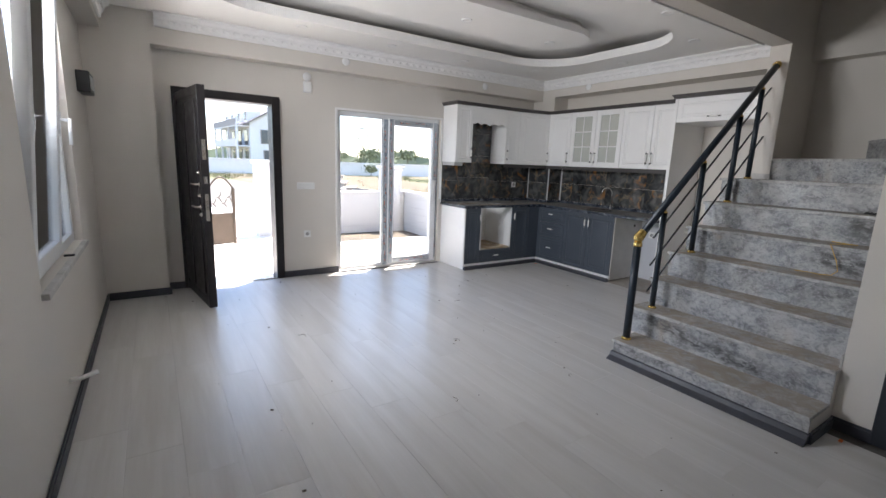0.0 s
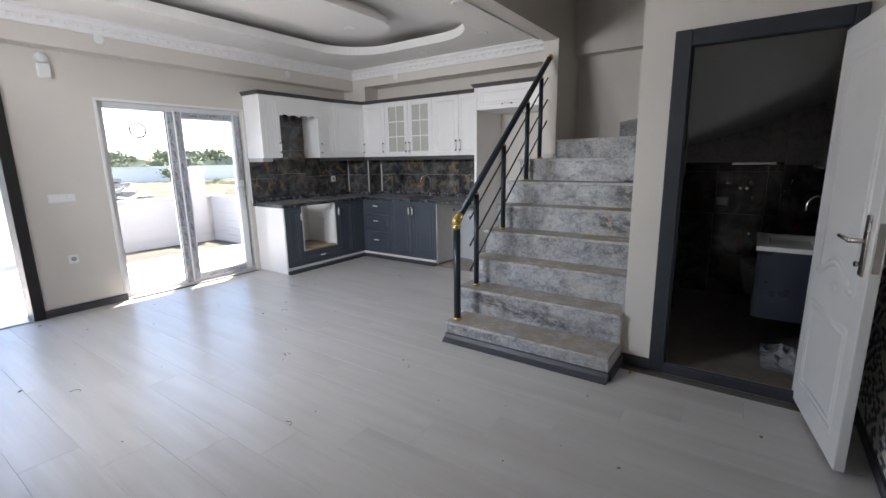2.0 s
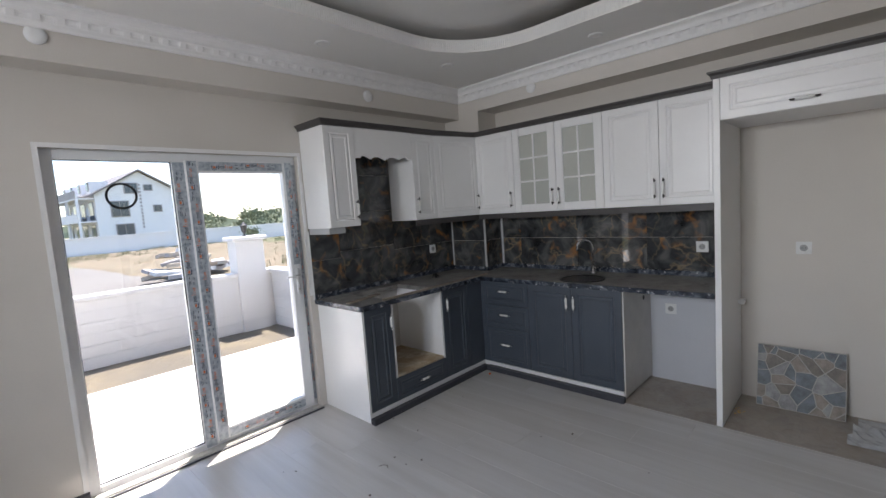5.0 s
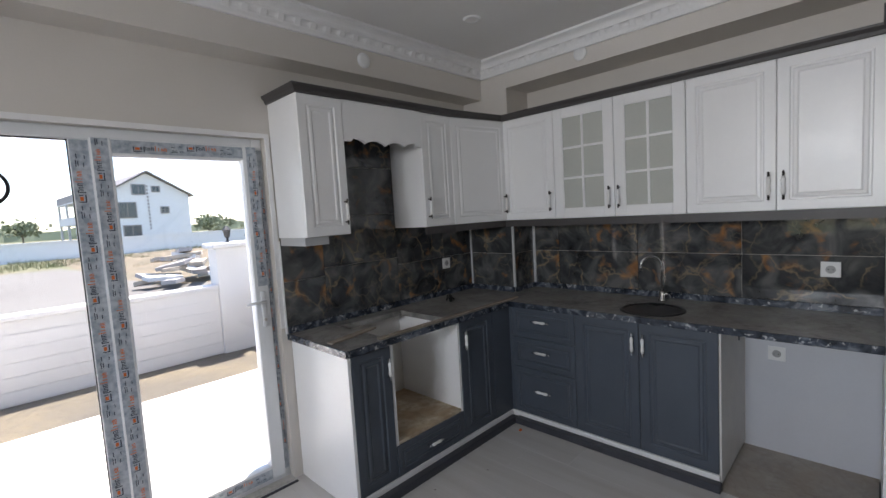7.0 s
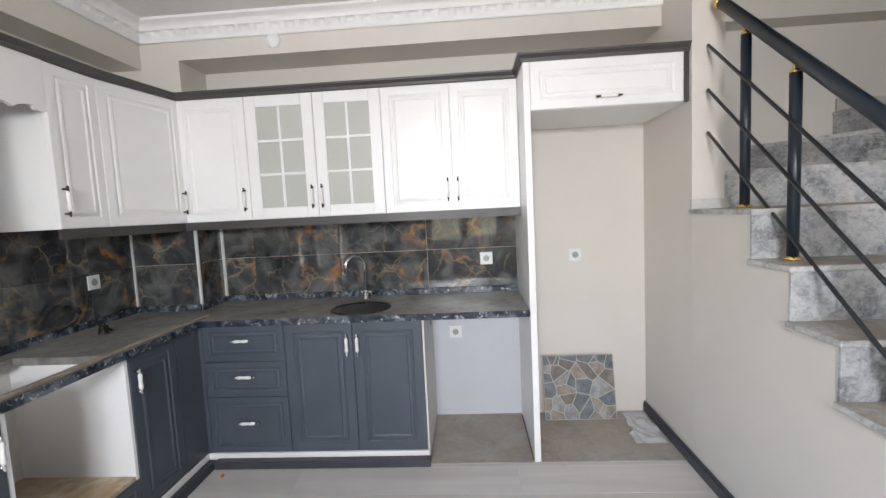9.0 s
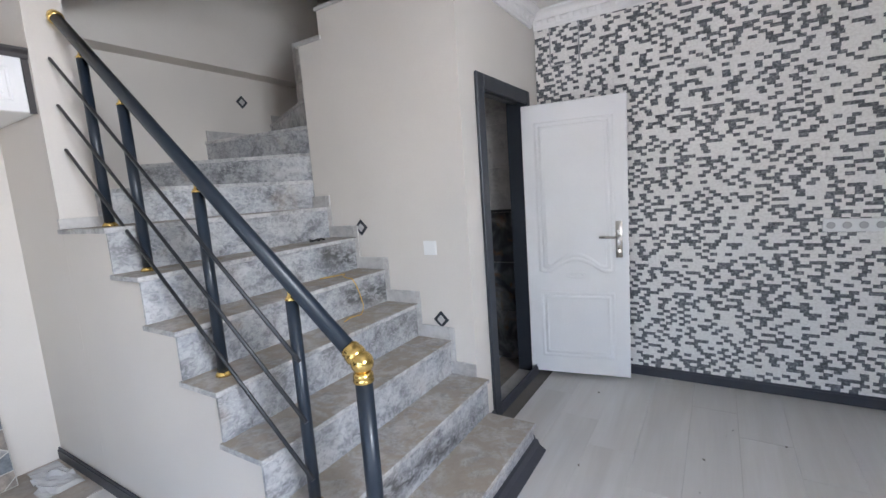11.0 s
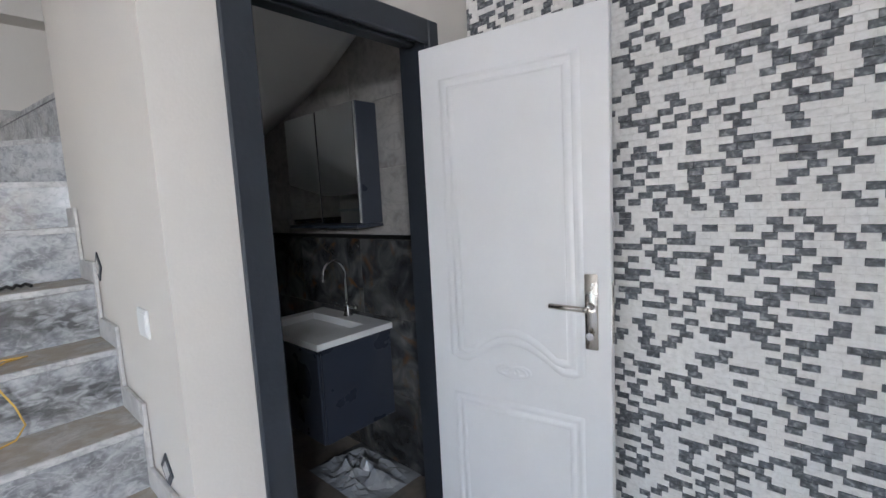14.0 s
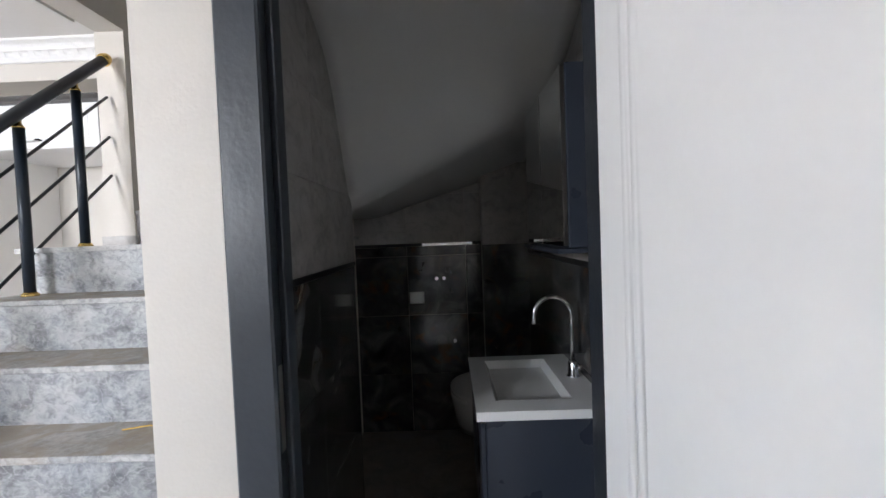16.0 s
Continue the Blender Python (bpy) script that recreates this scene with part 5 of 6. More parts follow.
for z in (1.12, .92):
    bm = turned(bmesh.new(), [(.022, 0), (.022, .008), (.010, .012), (.009, .05)], (EW - .07, -.065, z), (0, -1, 0))
    rod(bm, (EW - .07, -.112, z), (EW - .19, -.112, z), .008, seg=10)
    part("lever_handle", bm, STEEL, leaf, "steel lever handle", True, EQ)
for z in (1.22, 1.02, .85):
    part("cylinder", turned(bmesh.new(), [(.018, 0), (.018, .006), (.010, .010), (.010, .02)], (EW - .07, -.065, z), (0, -1, 0)), STEEL, leaf, "steel lock cylinder", True, EQ)

# ---- patio door ----
door_2 = thing("door_2", "white plastic patio door with printed film left on", "patio door", (-2.7, .08, 0), kind="structure")
YF0, YF1 = .045, .115
x0, x1, zt = PD
MX0, MX1 = -2.815, -2.735
bm = boxes((x0, YF0, 0, x0 + .055, YF1, zt), (x1 - .055, YF0, 0, x1, YF1, zt), (x0 + .055, YF0, zt - .055, x1 - .055, YF1, zt), (x0 + .055, YF0, 0, x1 - .055, YF1, .05), (MX0, YF0, .05, MX1, YF1, zt - .055), bevel=.004)
part("frame", bm, PVC, door_2)
SA = (MX1 - .01, x1 - .04, .04, zt - .045)
YS0, YS1 = .022, .088
w_ = .078
bm = boxes((SA[0], YS0, SA[2], SA[0] + w_, YS1, SA[3]), (SA[1] - w_, YS0, SA[2], SA[1], YS1, SA[3]), (SA[0] + w_, YS0, SA[2], SA[1] - w_, YS1, SA[2] + w_), (SA[0] + w_, YS0, SA[3] - w_, SA[1] - w_, YS1, SA[3]), bevel=.004)
sash = part("sash", bm, PVC, door_2, "white opening sash")
g = part("pane", boxes((x0 + .05, .078, .045, MX0 + .005, .082, zt - .05)), GLASS, door_2, "clear glass pane")
g.visible_shadow = False
g = part("pane", boxes((SA[0] + w_ - .005, .055, SA[2] + w_ - .005, SA[1] - w_ + .005, .059, SA[3] - w_ + .005)), GLASS, sash, "clear glass pane")
g.visible_shadow = False
part("gasket", boxes((x0 + .055, .062, .05, x0 + .059, .078, zt - .055), (MX0 - .004, .062, .05, MX0, .078, zt - .055), (x0 + .059, .062, .05, MX0 - .004, .078, .054), (x0 + .059, .062, zt - .059, MX0 - .004, .078, zt - .055)), BLACKPL, door_2, "black rubber gasket")
hx = SA[1] - w_ / 2
bm = boxes((hx - .014, YS0 - .010, .93, hx + .014, YS0, 1.13), bevel=.004)
rod(bm, (hx, YS0, 1.08), (hx, YS0 - .05, 1.08), .008, seg=10)
rod(bm, (hx, YS0 - .05, 1.08), (hx - .11, YS0 - .055, 1.075), .008, seg=10)
hdl = part("handle", bm, PVC, sash, "white lever handle", True)
part("cylinder", turned(bmesh.new(), [(.008, 0), (.008, .006)], (hx, YS0 - .010, .97), (0, -1, 0), 10), STEEL, sash)


def film(parent, x0, z0, x1, z1, y, phase=0.0):
    """A strip of protective film with printed marks: an orange square, a dark bar and an orange bar, again and again."""
    up = (z1 - z0) > (x1 - x0)
    L, W = (z1 - z0, x1 - x0) if up else (x1 - x0, z1 - z0)

    def put(a, b, c, d, lift):
        """a to b along the strip, c to d across it."""
        if up:
            return (x0 + c * W, y - lift, z0 + a, x0 + d * W, y - lift + .0006, z0 + b)
        return (x0 + a, y - lift, z0 + c * W, x0 + b, y - lift + .0006, z0 + d * W)
    st = part("protective_film", boxes((x0, y - .0012, z0, x1, y - .0002, z1)), FILM, parent, "pale grey film with orange and dark print")
    org, ink = bmesh.new(), bmesh.new()
    s, i = phase, 0
    flip = (lambda c, d: (1 - d, 1 - c)) if up else (lambda c, d: (c, d))
    while s < L - .14:
        c = (.16, .40)[i % 2]
        marks = [(ink, 0, .004, c, c + .40), (ink, .030, .034, c + .16, c + .40), (ink, 0, .034, c, c + .07), (org, .008, .026, c + .16, c + .34)]
        for k, (tall, drop) in enumerate(((.30, .12), (.24, 0), (.28, 0))):
            a = .042 + .015 * k
            marks += [(ink, a, a + .004, c + .12 - drop, c + .12 + tall), (ink, a + .008, a + .011, c + .12, c + .12 + tall * .85), (ink, a, a + .011, c + .12 + tall * .8, c + .12 + tall)]
        for k, tall in enumerate((.40, .26, .24, .26)):
            a = .088 + .013 * k
            marks += [(org, a, a + .0035, c + .12, c + .12 + tall)] + ([(org, a + .006, a + .009, c + .12, c + .12 + tall * .9)] if k > 1 else [])
        for bmx, a, b, cc, dd in marks:
            if s + b < L:
                box(bmx, *put(s + a, s + b, *flip(cc, min(.98, dd)), .0024))
        q = s + .155
        for a, b, cc in ((0, .03, .22), (.004, .026, .34), (0, .018, .62), (.036, .056, .28), (.036, .050, .70)):
            if q + b < L:
                box(ink, *put(q + a, q + b, cc, cc + .05, .0024))
        s += .225
        i += 1
    part("orange_print", org, ORANGE, st)
    part("dark_print", ink, INK, st)


film(door_2, MX0 + .002, .02, MX1 - .012, zt - .058, YF0, .05)
film(sash, SA[0] + .006, SA[2] + .004, SA[0] + w_ - .012, SA[3] - .004, YS0, .12)
film(sash, SA[1] - w_ + .02, 1.16, SA[1] - .004, SA[3] - .004, YS0, .05)
film(sash, SA[0] + w_, SA[3] - w_ + .012, SA[1] - w_, SA[3] - .008, YS0, .08)
film(sash, SA[0] + w_, SA[2] + .008, SA[1] - w_, SA[2] + w_ - .014, YS0, .10)
film(door_2, x1 - .037, .06, x1 - .006, zt - .06, YF0, .15)
part("film_scrap", boxes((x1 - .09, YS0 - .002, .40, x1 - .06, YS0 - .0005, .90)), PVC, sash)
ring = thing("ring_mark", "black ring drawn on the glass", "mark", (-3.09, .077, 1.715))
bm = bmesh.new()
for a, b in ((.081, .0675),):
    vs = [[bm.verts.new((-3.09 + r * math.cos(2 * math.pi * i / 40), yy, 1.715 + r * .98 * math.sin(2 * math.pi * i / 40))) for i in range(40)] for r, yy in ((a, .0775), (b, .0775), (b, .0765), (a, .0765))]
    for k in range(4):
        for i in range(40):
            bm.faces.new((vs[k][i], vs[k][(i + 1) % 40], vs[(k + 1) % 4][(i + 1) % 40], vs[(k + 1) % 4][i]))
part("line", bm, RING, ring)
struct("sill_1", boxes((x0, -.012, -.012, x1, YF0, .012), bevel=.003), NOSE, "pale stone threshold under the patio door", "sill")
struct("trim_1", boxes((x0 + .02, -.05, 0, x1, -.035, .010), bevel=.002), SKIRT, "loose dark floor edging strip", "trim")
struct("trim_2", boxes((x0 - .025, -.006, 0.07, x0 - .0, 0, zt + .0), (x0 - .025, -.006, zt, x1 + .025, 0, zt + .025), (x1 + .0, -.006, .9, x1 + .025, 0, zt)), PLASTER, "pale plaster edge round the patio door", "trim")

# sounder and cover beside the doors
al = thing("door_chime", "white square door chime under a round cover", "door chime", (-3.79, 0, 2.15))
part("box", boxes((-3.835, -.035, 2.125, -3.745, 0, 2.245), bevel=.006), PLASTIC, al)
part("round_cover", turned(bmesh.new(), [(.046, 0), (.046, .018), (.036, .028), (0, .03)], (-3.79, 0, 2.295), (0, -1, 0), 24), PLASTIC, al, smooth=True)

# ---- west window ----
win = thing("window_1", "white plastic window with a sash tilted in", "window", (XW, -2.3, .8), kind="structure")
y0, y1, z0, z1 = WW
XF = XW - .045
bm = boxes((XF - .06, y0, z0, XF, y0 + .06, z1), (XF - .06, y1 - .06, z0, XF, y1, z1), (XF - .06, y0 + .06, z0, XF, y1 - .06, z0 + .06), (XF - .06, y0 + .06, z1 - .06, XF, y1 - .06, z1), (XF - .06, -2.06, z0 + .06, XF, -1.98, z1 - .06), bevel=.004)
part("window_frame", bm, PVC, win)
g = part("pane", boxes((XF - .035, -1.98, z0 + .06, XF - .031, y1 - .06, z1 - .06)), GLASS, win)
g.visible_shadow = False
sq = Matrix.Translation((XF + .01, 0, z0 + .05)) @ pose(0, 0, 0, 0, 4.5, 0) @ Matrix.Translation((-XF - .01, 0, -z0 - .05))
a, b, c, d = y0 + .04, -2.03, z0 + .05, z1 - .05
ws = part("sash", boxes((XF - .03, a, c, XF + .025, a + .07, d), (XF - .03, b - .07, c, XF + .025, b, d), (XF - .03, a + .07, c, XF + .025, b - .07, c + .07), (XF - .03, a + .07, d - .07, XF + .025, b - .07, d), bevel=.004), PVC, win, "white tilted sash", m=sq)
g = part("pane", boxes((XF - .004, a + .065, c + .065, XF, b - .065, d - .065)), GLASS, ws, m=sq)
g.visible_shadow = False
bm = boxes((XF + .025, b - .05, 1.48, XF + .035, b - .02, 1.60), bevel=.003)
rod(bm, (XF + .03, b - .035, 1.56), (XF + .075, b - .035, 1.56), .008, seg=10)
rod(bm, (XF + .072, b - .035, 1.57), (XF + .078, b - .035, 1.43), .009, seg=10)
part("handle", bm, PVC, ws, "white window handle", True, sq)
part("window_sill", boxes((XF, y0 - .02, z0 - .03, XW + .03, y1 + .02, z0), bevel=.003), NOSE, win, "dusty pale stone sill")
ph = thing("phone_sized_box", "small dark box on the window sill", "box", (XW + .0, -1.9, z0))
part("box", boxes((XW - .03, -1.95, z0, XW + .022, -1.93, z0 + .012), bevel=.003), BLACKPL, ph)
fb = thing("fuse_box", "dark fuse box on the window wall", "fuse box", (XW, -.55, 1.9))
part("case", boxes((XW, -.72, 1.84, XW + .085, -.42, 2.0), bevel=.006), BLACKPL, fb)
part("flap", boxes((XW + .085, -.70, 1.87, XW + .092, -.44, 1.97), bevel=.002), GREYPL, fb)
cb = thing("cable_stub", "white cable stub sticking out of the window wall", "cable", (XW, -2.45, .22))
part("stub", tube(bmesh.new(), [(XW - .01, -2.45, .22), (XW + .05, -2.45, .222), (XW + .12, -2.43, .235)], .012), PLASTIC, cb, smooth=True)

# ---- toilet door ----
door_3 = thing("door_3", "white moulded door standing open, anthracite frame", "door", (XT, -5.15, 0), kind="structure")
F0, F1, FZ = -4.745, -5.560, 2.065
fw = .088
bm = boxes((XT - .02, F0 - fw, 0, XT, F0, FZ), (XT - .02, F1, 0, XT, -5.506, FZ), (XT - .02, -5.506, FZ - fw, XT, F0 - fw, FZ), bevel=.005)
part("architrave", bm, DARK, door_3)
bm = boxes((XT, -4.82, 0, XT + .14, -4.79, 2.03), (XT, -5.53, 0, XT + .14, -5.50, 2.03), (XT, -5.50, 2.0, XT + .14, -4.82, 2.03), bevel=.002)
box(bm, XT + .05, -4.835, 0, XT + .09, -4.82, 2.0, .003)
box(bm, XT + .05, -5.50, 1.985, XT + .09, -4.82, 2.0, .003)
part("lining", bm, DARK, door_3)
part("strike_plate", boxes((XT + .020, -4.823, .92, XT + .042, -4.8195, 1.10)), STEEL, door_3, "steel strike plate")
struct("sill_2", boxes((XT - .0, -5.50, -.012, XT + .14, -4.82, .012), bevel=.002), NOSE, "pale stone threshold of the toilet", "sill")
LW, LH, LT = .69, 1.93, .04
ang = math.degrees(math.atan2(-5.612 + 5.50, -2.825 + 2.14))
LQ = Matrix.Translation((-2.138, -5.490, .03)) @ pose(0, 0, 0, 0, 0, ang)   # local x from hinge to free edge, face towards -y local
bm = bmesh.new()
box(bm, 0, 0, 0, LW, LT, LH, .003)
leaf3 = part("leaf", bm, WHITE, door_3, "white wood-grain moulded leaf", m=LQ)


def moulding(bm, pts, y, r):
    """A raised bead along closed points (x, z) on a face."""
    loop = [Vector((x, y, z)) for x, z in pts]
    n_ = len(loop)
    rings = []
    for i, p in enumerate(loop):
        d_ = (loop[(i + 1) % n_] - loop[i - 1]).normalized()
        s_ = Vector((d_.z, 0, -d_.x))
        rings.append([bm.verts.new(p + s_ * r * 1.6), bm.verts.new(p + s_ * r * .7 + Vector((0, -r * .5 if y <= 0 else r * .5, 0))), bm.verts.new(p - s_ * r * .7 + Vector((0, -r * .5 if y <= 0 else r * .5, 0))), bm.verts.new(p - s_ * r * 1.6)])
    for i in range(n_):
        a_, b_ = rings[i], rings[(i + 1) % n_]
        for k in range(3):
            bm.faces.new((a_[k], a_[k + 1], b_[k + 1], b_[k]))


def panel_outline(x0, z0, x1, z1, arch, n_=16):
    pts = [(x0, z1), (x0, z0)]
    if arch > 0:
        pts = [(x0, z1), (x0, z0)]
        m_, h_ = (x0 + x1) / 2, (x1 - x0) / 2
        pts += [(x0 + .08 * h_, z0 - .0)]
        for i in range(n_ + 1):
            t_ = i / n_
            pts.append((x0 + .25 * h_ + (1.5 * h_) * t_, z0 + arch * math.sin(math.pi * t_)))
        pts += [(x1 - .08 * h_, z0)]
    pts += [(x1, z0), (x1, z1)]
    return pts


for face in (0.0, LT):
    bm = bmesh.new()
    for ins in (0.0, .030):
        moulding(bm, panel_outline(.10 + ins, .76 + ins, LW - .10 - ins, LH - .13 - ins, .085), face if face else -1e-4, .010)
        moulding(bm, panel_outline(.10 + ins, .13 + ins, LW - .10 - ins, .60 - ins, 0), face if face else -1e-4, .010)
    for k in range(5):
        a_ = -.8 + .4 * k
        moulding(bm, [(LW / 2 + a_ * .04 + .035 * math.cos(t) * (1 if abs(a_) > .3 else .6), .725 + .018 * math.sin(t) + .01 * abs(a_)) for t in [i * math.pi / 5 for i in range(10)]], face if face else -1e-4, .004)
    part("panel_bead", bm, WHITE, leaf3, smooth=True, m=LQ)
for face, s_ in ((0.0, -1), (LT, 1)):
    y_ = face
    bm = boxes((LW - .082, y_, .855, LW - .040, y_ + s_ * .008, 1.105), bevel=.003)
    turned(bm, [(.012, 0), (.010, .006), (.010, .045)], (LW - .061, y_ + s_ * .008, 1.00), (0, s_, 0), 12)
    rod(bm, (LW - .061, y_ + s_ * .048, 1.00), (LW - .075, y_ + s_ * .052, .997), .010, seg=10)
    rod(bm, (LW - .070, y_ + s_ * .052, .998), (LW - .185, y_ + s_ * .052, 1.002), .009, seg=10)
    turned(bm, [(.009, 0), (.009, .010), (.012, .012), (.012, .020)], (LW - .061, y_ + s_ * .008, .905), (0, s_, 0), 12)
    part("lever_handle", bm, STEEL, leaf3, "brushed nickel lever on a long plate", True, LQ)
part("lock_plate", boxes((LW - .001, .008, .88, LW + .002, .032, 1.08)), STEEL, leaf3, "steel lock plate", m=LQ)
for z in (.25, 1.0, 1.70):
    part("hinge", rod(bmesh.new(), (XT - .002, -5.5045, z), (XT - .002, -5.5045, z + .09), .005, seg=10), STEEL, door_3, smooth=True)

# ---- toilet room ----
XB, XL = -.02, -.80          # back wall, end of the dividing wall
TY0, TY1 = STY1 - .12, -5.70
struct("wall_toilet_side", boxes((XT + .12, YS, 0, XB, TY1, 2.55)), PAINT, "side wall of the toilet", "wall")
struct("wall_toilet_end", boxes((-1.0, TY0, 0, XL, TY0 + .10, 1.45), (XL, STY1 + .03, 0, XB, STY1 + .11, 1.45)), PAINT, "wall under the winding steps", "wall")
lw = thing("toilet_tiles", "dark glossy lower wall tiles and pale stained upper tiles", "wall tiles", (-1.4, TY0, 0), kind="structure")
ZT, ZB = 1.215, 1.28
tiles_x(XT + .14, XL, .0, ZT, TY0, w=.60, h=.405, material=WCTILE, parent=lw)
tiles_x(XT + .14, XB, .0, ZT, TY1, w=.60, h=.405, material=WCTILE, parent=lw, face=1)
tiles_y(TY1 + .008, STY1 + .03, .0, ZB, XB, w=.40, h=.405, material=WCTILE, parent=lw)
tiles_x(XT + .14, XL, ZT + .022, 2.5, TY0, w=.60, h=.33, material=WCWALL, parent=lw)
tiles_x(XT + .14, XB, ZT + .022, 2.5, TY1, w=.60, h=.33, material=WCWALL, parent=lw, face=1)
tiles_y(TY1 + .008, STY1 + .03, ZB + .022, 1.9, XB, w=.40, h=.33, material=WCWALL, parent=lw)
part("border", boxes((XT + .14, TY0 - .014, ZT, XL, TY0, ZT + .022), (XT + .14, TY1, ZT, XB, TY1 + .014, ZT + .022), (XB - .014, TY1 + .014, ZB, XB, STY1 + .03, ZB + .022), bevel=.003), BLACKPL, lw, "black glossy border strip")
part("boxing", boxes((XB - .16, TY1 + .008, 0, XB - .008, TY1 + .30, 1.80)), WCWALL, lw, "tiled pipe boxing")
part("boxing", boxes((XB - .165, TY1 + .008, 0, XB - .16, TY1 + .305, ZB)), WCTILE, lw)
struct("toilet_floor", boxes((XT + .12, YS, -.012, XB, STY1 + .03, .006)), WCFLOOR, "dusty dark grey tile floor of the toilet", "floor")
vn = thing("vanity_unit", "dark vanity cabinet with a white ceramic basin", "vanity", (-1.35, -5.55, 0))
VX0, VX1, VY = -1.65, -1.02, -5.25
part("cabinet", boxes((VX0 + .02, TY1 + .01, .30, VX1 - .02, VY - .03,   .757), bevel=.002), VANITY, vn, "dark blue-grey cabinet")
part("door", boxes((VX0 + .022, VY - .03, .305, (VX0 + VX1) / 2 - .002, VY - .012, .74), bevel=.003), VANITY, vn)
part("door", boxes(((VX0 + VX1) / 2 + .002, VY - .03, .305, VX1 - .022, VY - .012, .74), bevel=.003), VANITY, vn)
bm = bmesh.new()
BX = (VX0 + .09, VX1 - .07, VY - .33, VY - .07)
outer = [(VX0, TY1 + .010), (VX1, TY1 + .010), (VX1, VY), (VX0, VY)]
rim = [(BX[0], BX[2]), (BX[1], BX[2]), (BX[1], BX[3]), (BX[0], BX[3])]
low = [(BX[0] + .05, BX[2] + .04), (BX[1] - .05, BX[2] + .04), (BX[1] - .05, BX[3] - .05), (BX[0] + .05, BX[3] - .05)]
rings_ = [[bm.verts.new((x, y, z)) for x, y in pts] for pts, z in ((outer, .758), (outer, .788), (rim, .790), (low, .70), (low, .69))]
for a_, b_ in zip(rings_, rings_[1:]):
    for i in range(4):
        bm.faces.new((a_[i], a_[(i + 1) % 4], b_[(i + 1) % 4], b_[i]))
bm.faces.new(rings_[-1]), bm.faces.new(rings_[0][::-1])
part("basin", bm, CERAMIC, vn, "white rectangular ceramic basin")
tap("basin_tap", (-1.335, -5.645, .788), (-.1, .99), .315, .15, "chrome swan-neck tap on the basin", .008)
mc = thing("mirror_cabinet", "dark mirror cabinet with two mirror doors", "mirror cabinet", (-1.5, YS, 1.33))
part("case", boxes((-1.632, TY1 + .008, 1.30, -1.0, -5.565, 1.885), bevel=.003), VANITY, mc, "dark blue-grey case")
part("shelf", boxes((-1.632, TY1 + .008, 1.283, -1.0, -5.53, 1.298)), VANITY, mc)
for a_, b_ in ((-1.630, -1.315), (-1.305, -1.002)):
    part("mirror_door", boxes((a_, -5.565, 1.305, b_, -5.549, 1.880), bevel=.002), MIRROR, mc, "mirror door")
wc = thing("toilet_bowl", "white ceramic wall-hung toilet bowl", "toilet", (-.30, -5.34, .1))
bm = bmesh.new()
secs = [(.10, .12, .10), (.17, .15, .18), (.235, .17, .30), (.255, .182, .37), (.255, .182, .395), (.20, .135, .395), (.17, .11, .33), (.08, .06, .25)]
rg = []
for a_, b_, z in secs:
    rg.append([bm.verts.new((-.32 - (a_ * (1.0 if math.cos(t) > 0 else .95)) * math.cos(t) + (.255 - a_) * .5, -5.34 + b_ * math.sin(t), z)) for t in [2 * math.pi * i / 28 for i in range(28)]])
for a_, b_ in zip(rg, rg[1:]):
    for i in range(28):
        bm.faces.new((a_[i], a_[(i + 1) % 28], b_[(i + 1) % 28], b_[i]))
bm.faces.new(rg[0]), bm.faces.new(rg[-1])
part("bowl", bm, CERAMIC, wc, smooth=True)
bm = bmesh.new()
prism(bm, [(-.32 - .255 * math.cos(2 * math.pi * i / 28), -5.34 + .182 * math.sin(2 * math.pi * i / 28)) for i in range(28)], .397, .418)
part("lid", bm, CERAMIC, wc, "closed white lid", True)
part("wall_mount", boxes((-.20, -5.46, .12, XB - .008, -5.20, .39), bevel=.02), CERAMIC, wc)
plate("flush_plate", "white square flush plate on the dark tiles", (XB - .008, -4.95, .93), (-1, 0, 0), .10, .08, 1, False, "flush plate")
for y, z in ((-5.09, 1.06), (-5.14, 1.06), (-5.20, .63)):
    t = thing("pipe_stub", "chrome capped pipe stub in the tiles", "pipe", (XB - .008, y, z), "capped pipes in the tiles")
    part("cap", turned(bmesh.new(), [(.017, 0), (.017, .006), (.012, .010), (.012, .03)], (XB - .008, y, z), (-1, 0, 0), 12), CHROME, t, smooth=True)
part("trim", boxes((XB - .02, -5.34, ZB + .002, XB - .0145, -5.0, ZB + .02)), CHROME, lw, "bright steel edge trim")
pb = thing("plastic_sheet", "crumpled clear plastic sheet on the floor", "plastic sheet", (-1.62, -5.58, .006))
bm = bmesh.new()
gx, gy = 18, 14
vs = [[bm.verts.new((-1.80 + .50 * i / gx, -5.69 + .34 * j / gy, .012 + .11 * max(0, noise.fractal(Vector((i * .33, j * .37, 3.1)), .9, 2.2, 4) + .35) * math.sin(math.pi * i / gx) * math.sin(math.pi * j / gy))) for j in range(gy + 1)] for i in range(gx + 1)]
for i in range(gx):
    for j in range(gy):
        bm.faces.new((vs[i][j], vs[i + 1][j], vs[i + 1][j + 1], vs[i][j + 1]))
part("sheet", bm, PLASTICBAG, pb)

# sockets and cables on the stone wall
ms = thing("socket_strip", "white four-gang socket strip on the stone wall", "socket", (-3.975, YS, 1.067))
part("plate", boxes((-4.115, YS + .012, 1.03, -3.835, YS + .026, 1.105), bevel=.003), PLASTIC, ms)
for i in range(4):
    x = -4.08 + i * .07
    # grey discs paint the shade of the white cups' hollows
    part("socket_cup", turned(bmesh.new(), [(.020, 0), (.020, .002), (.018, .003), (.001, .003)], (x, YS + .026, 1.067), (0, 1, 0)), GREYPL, ms)
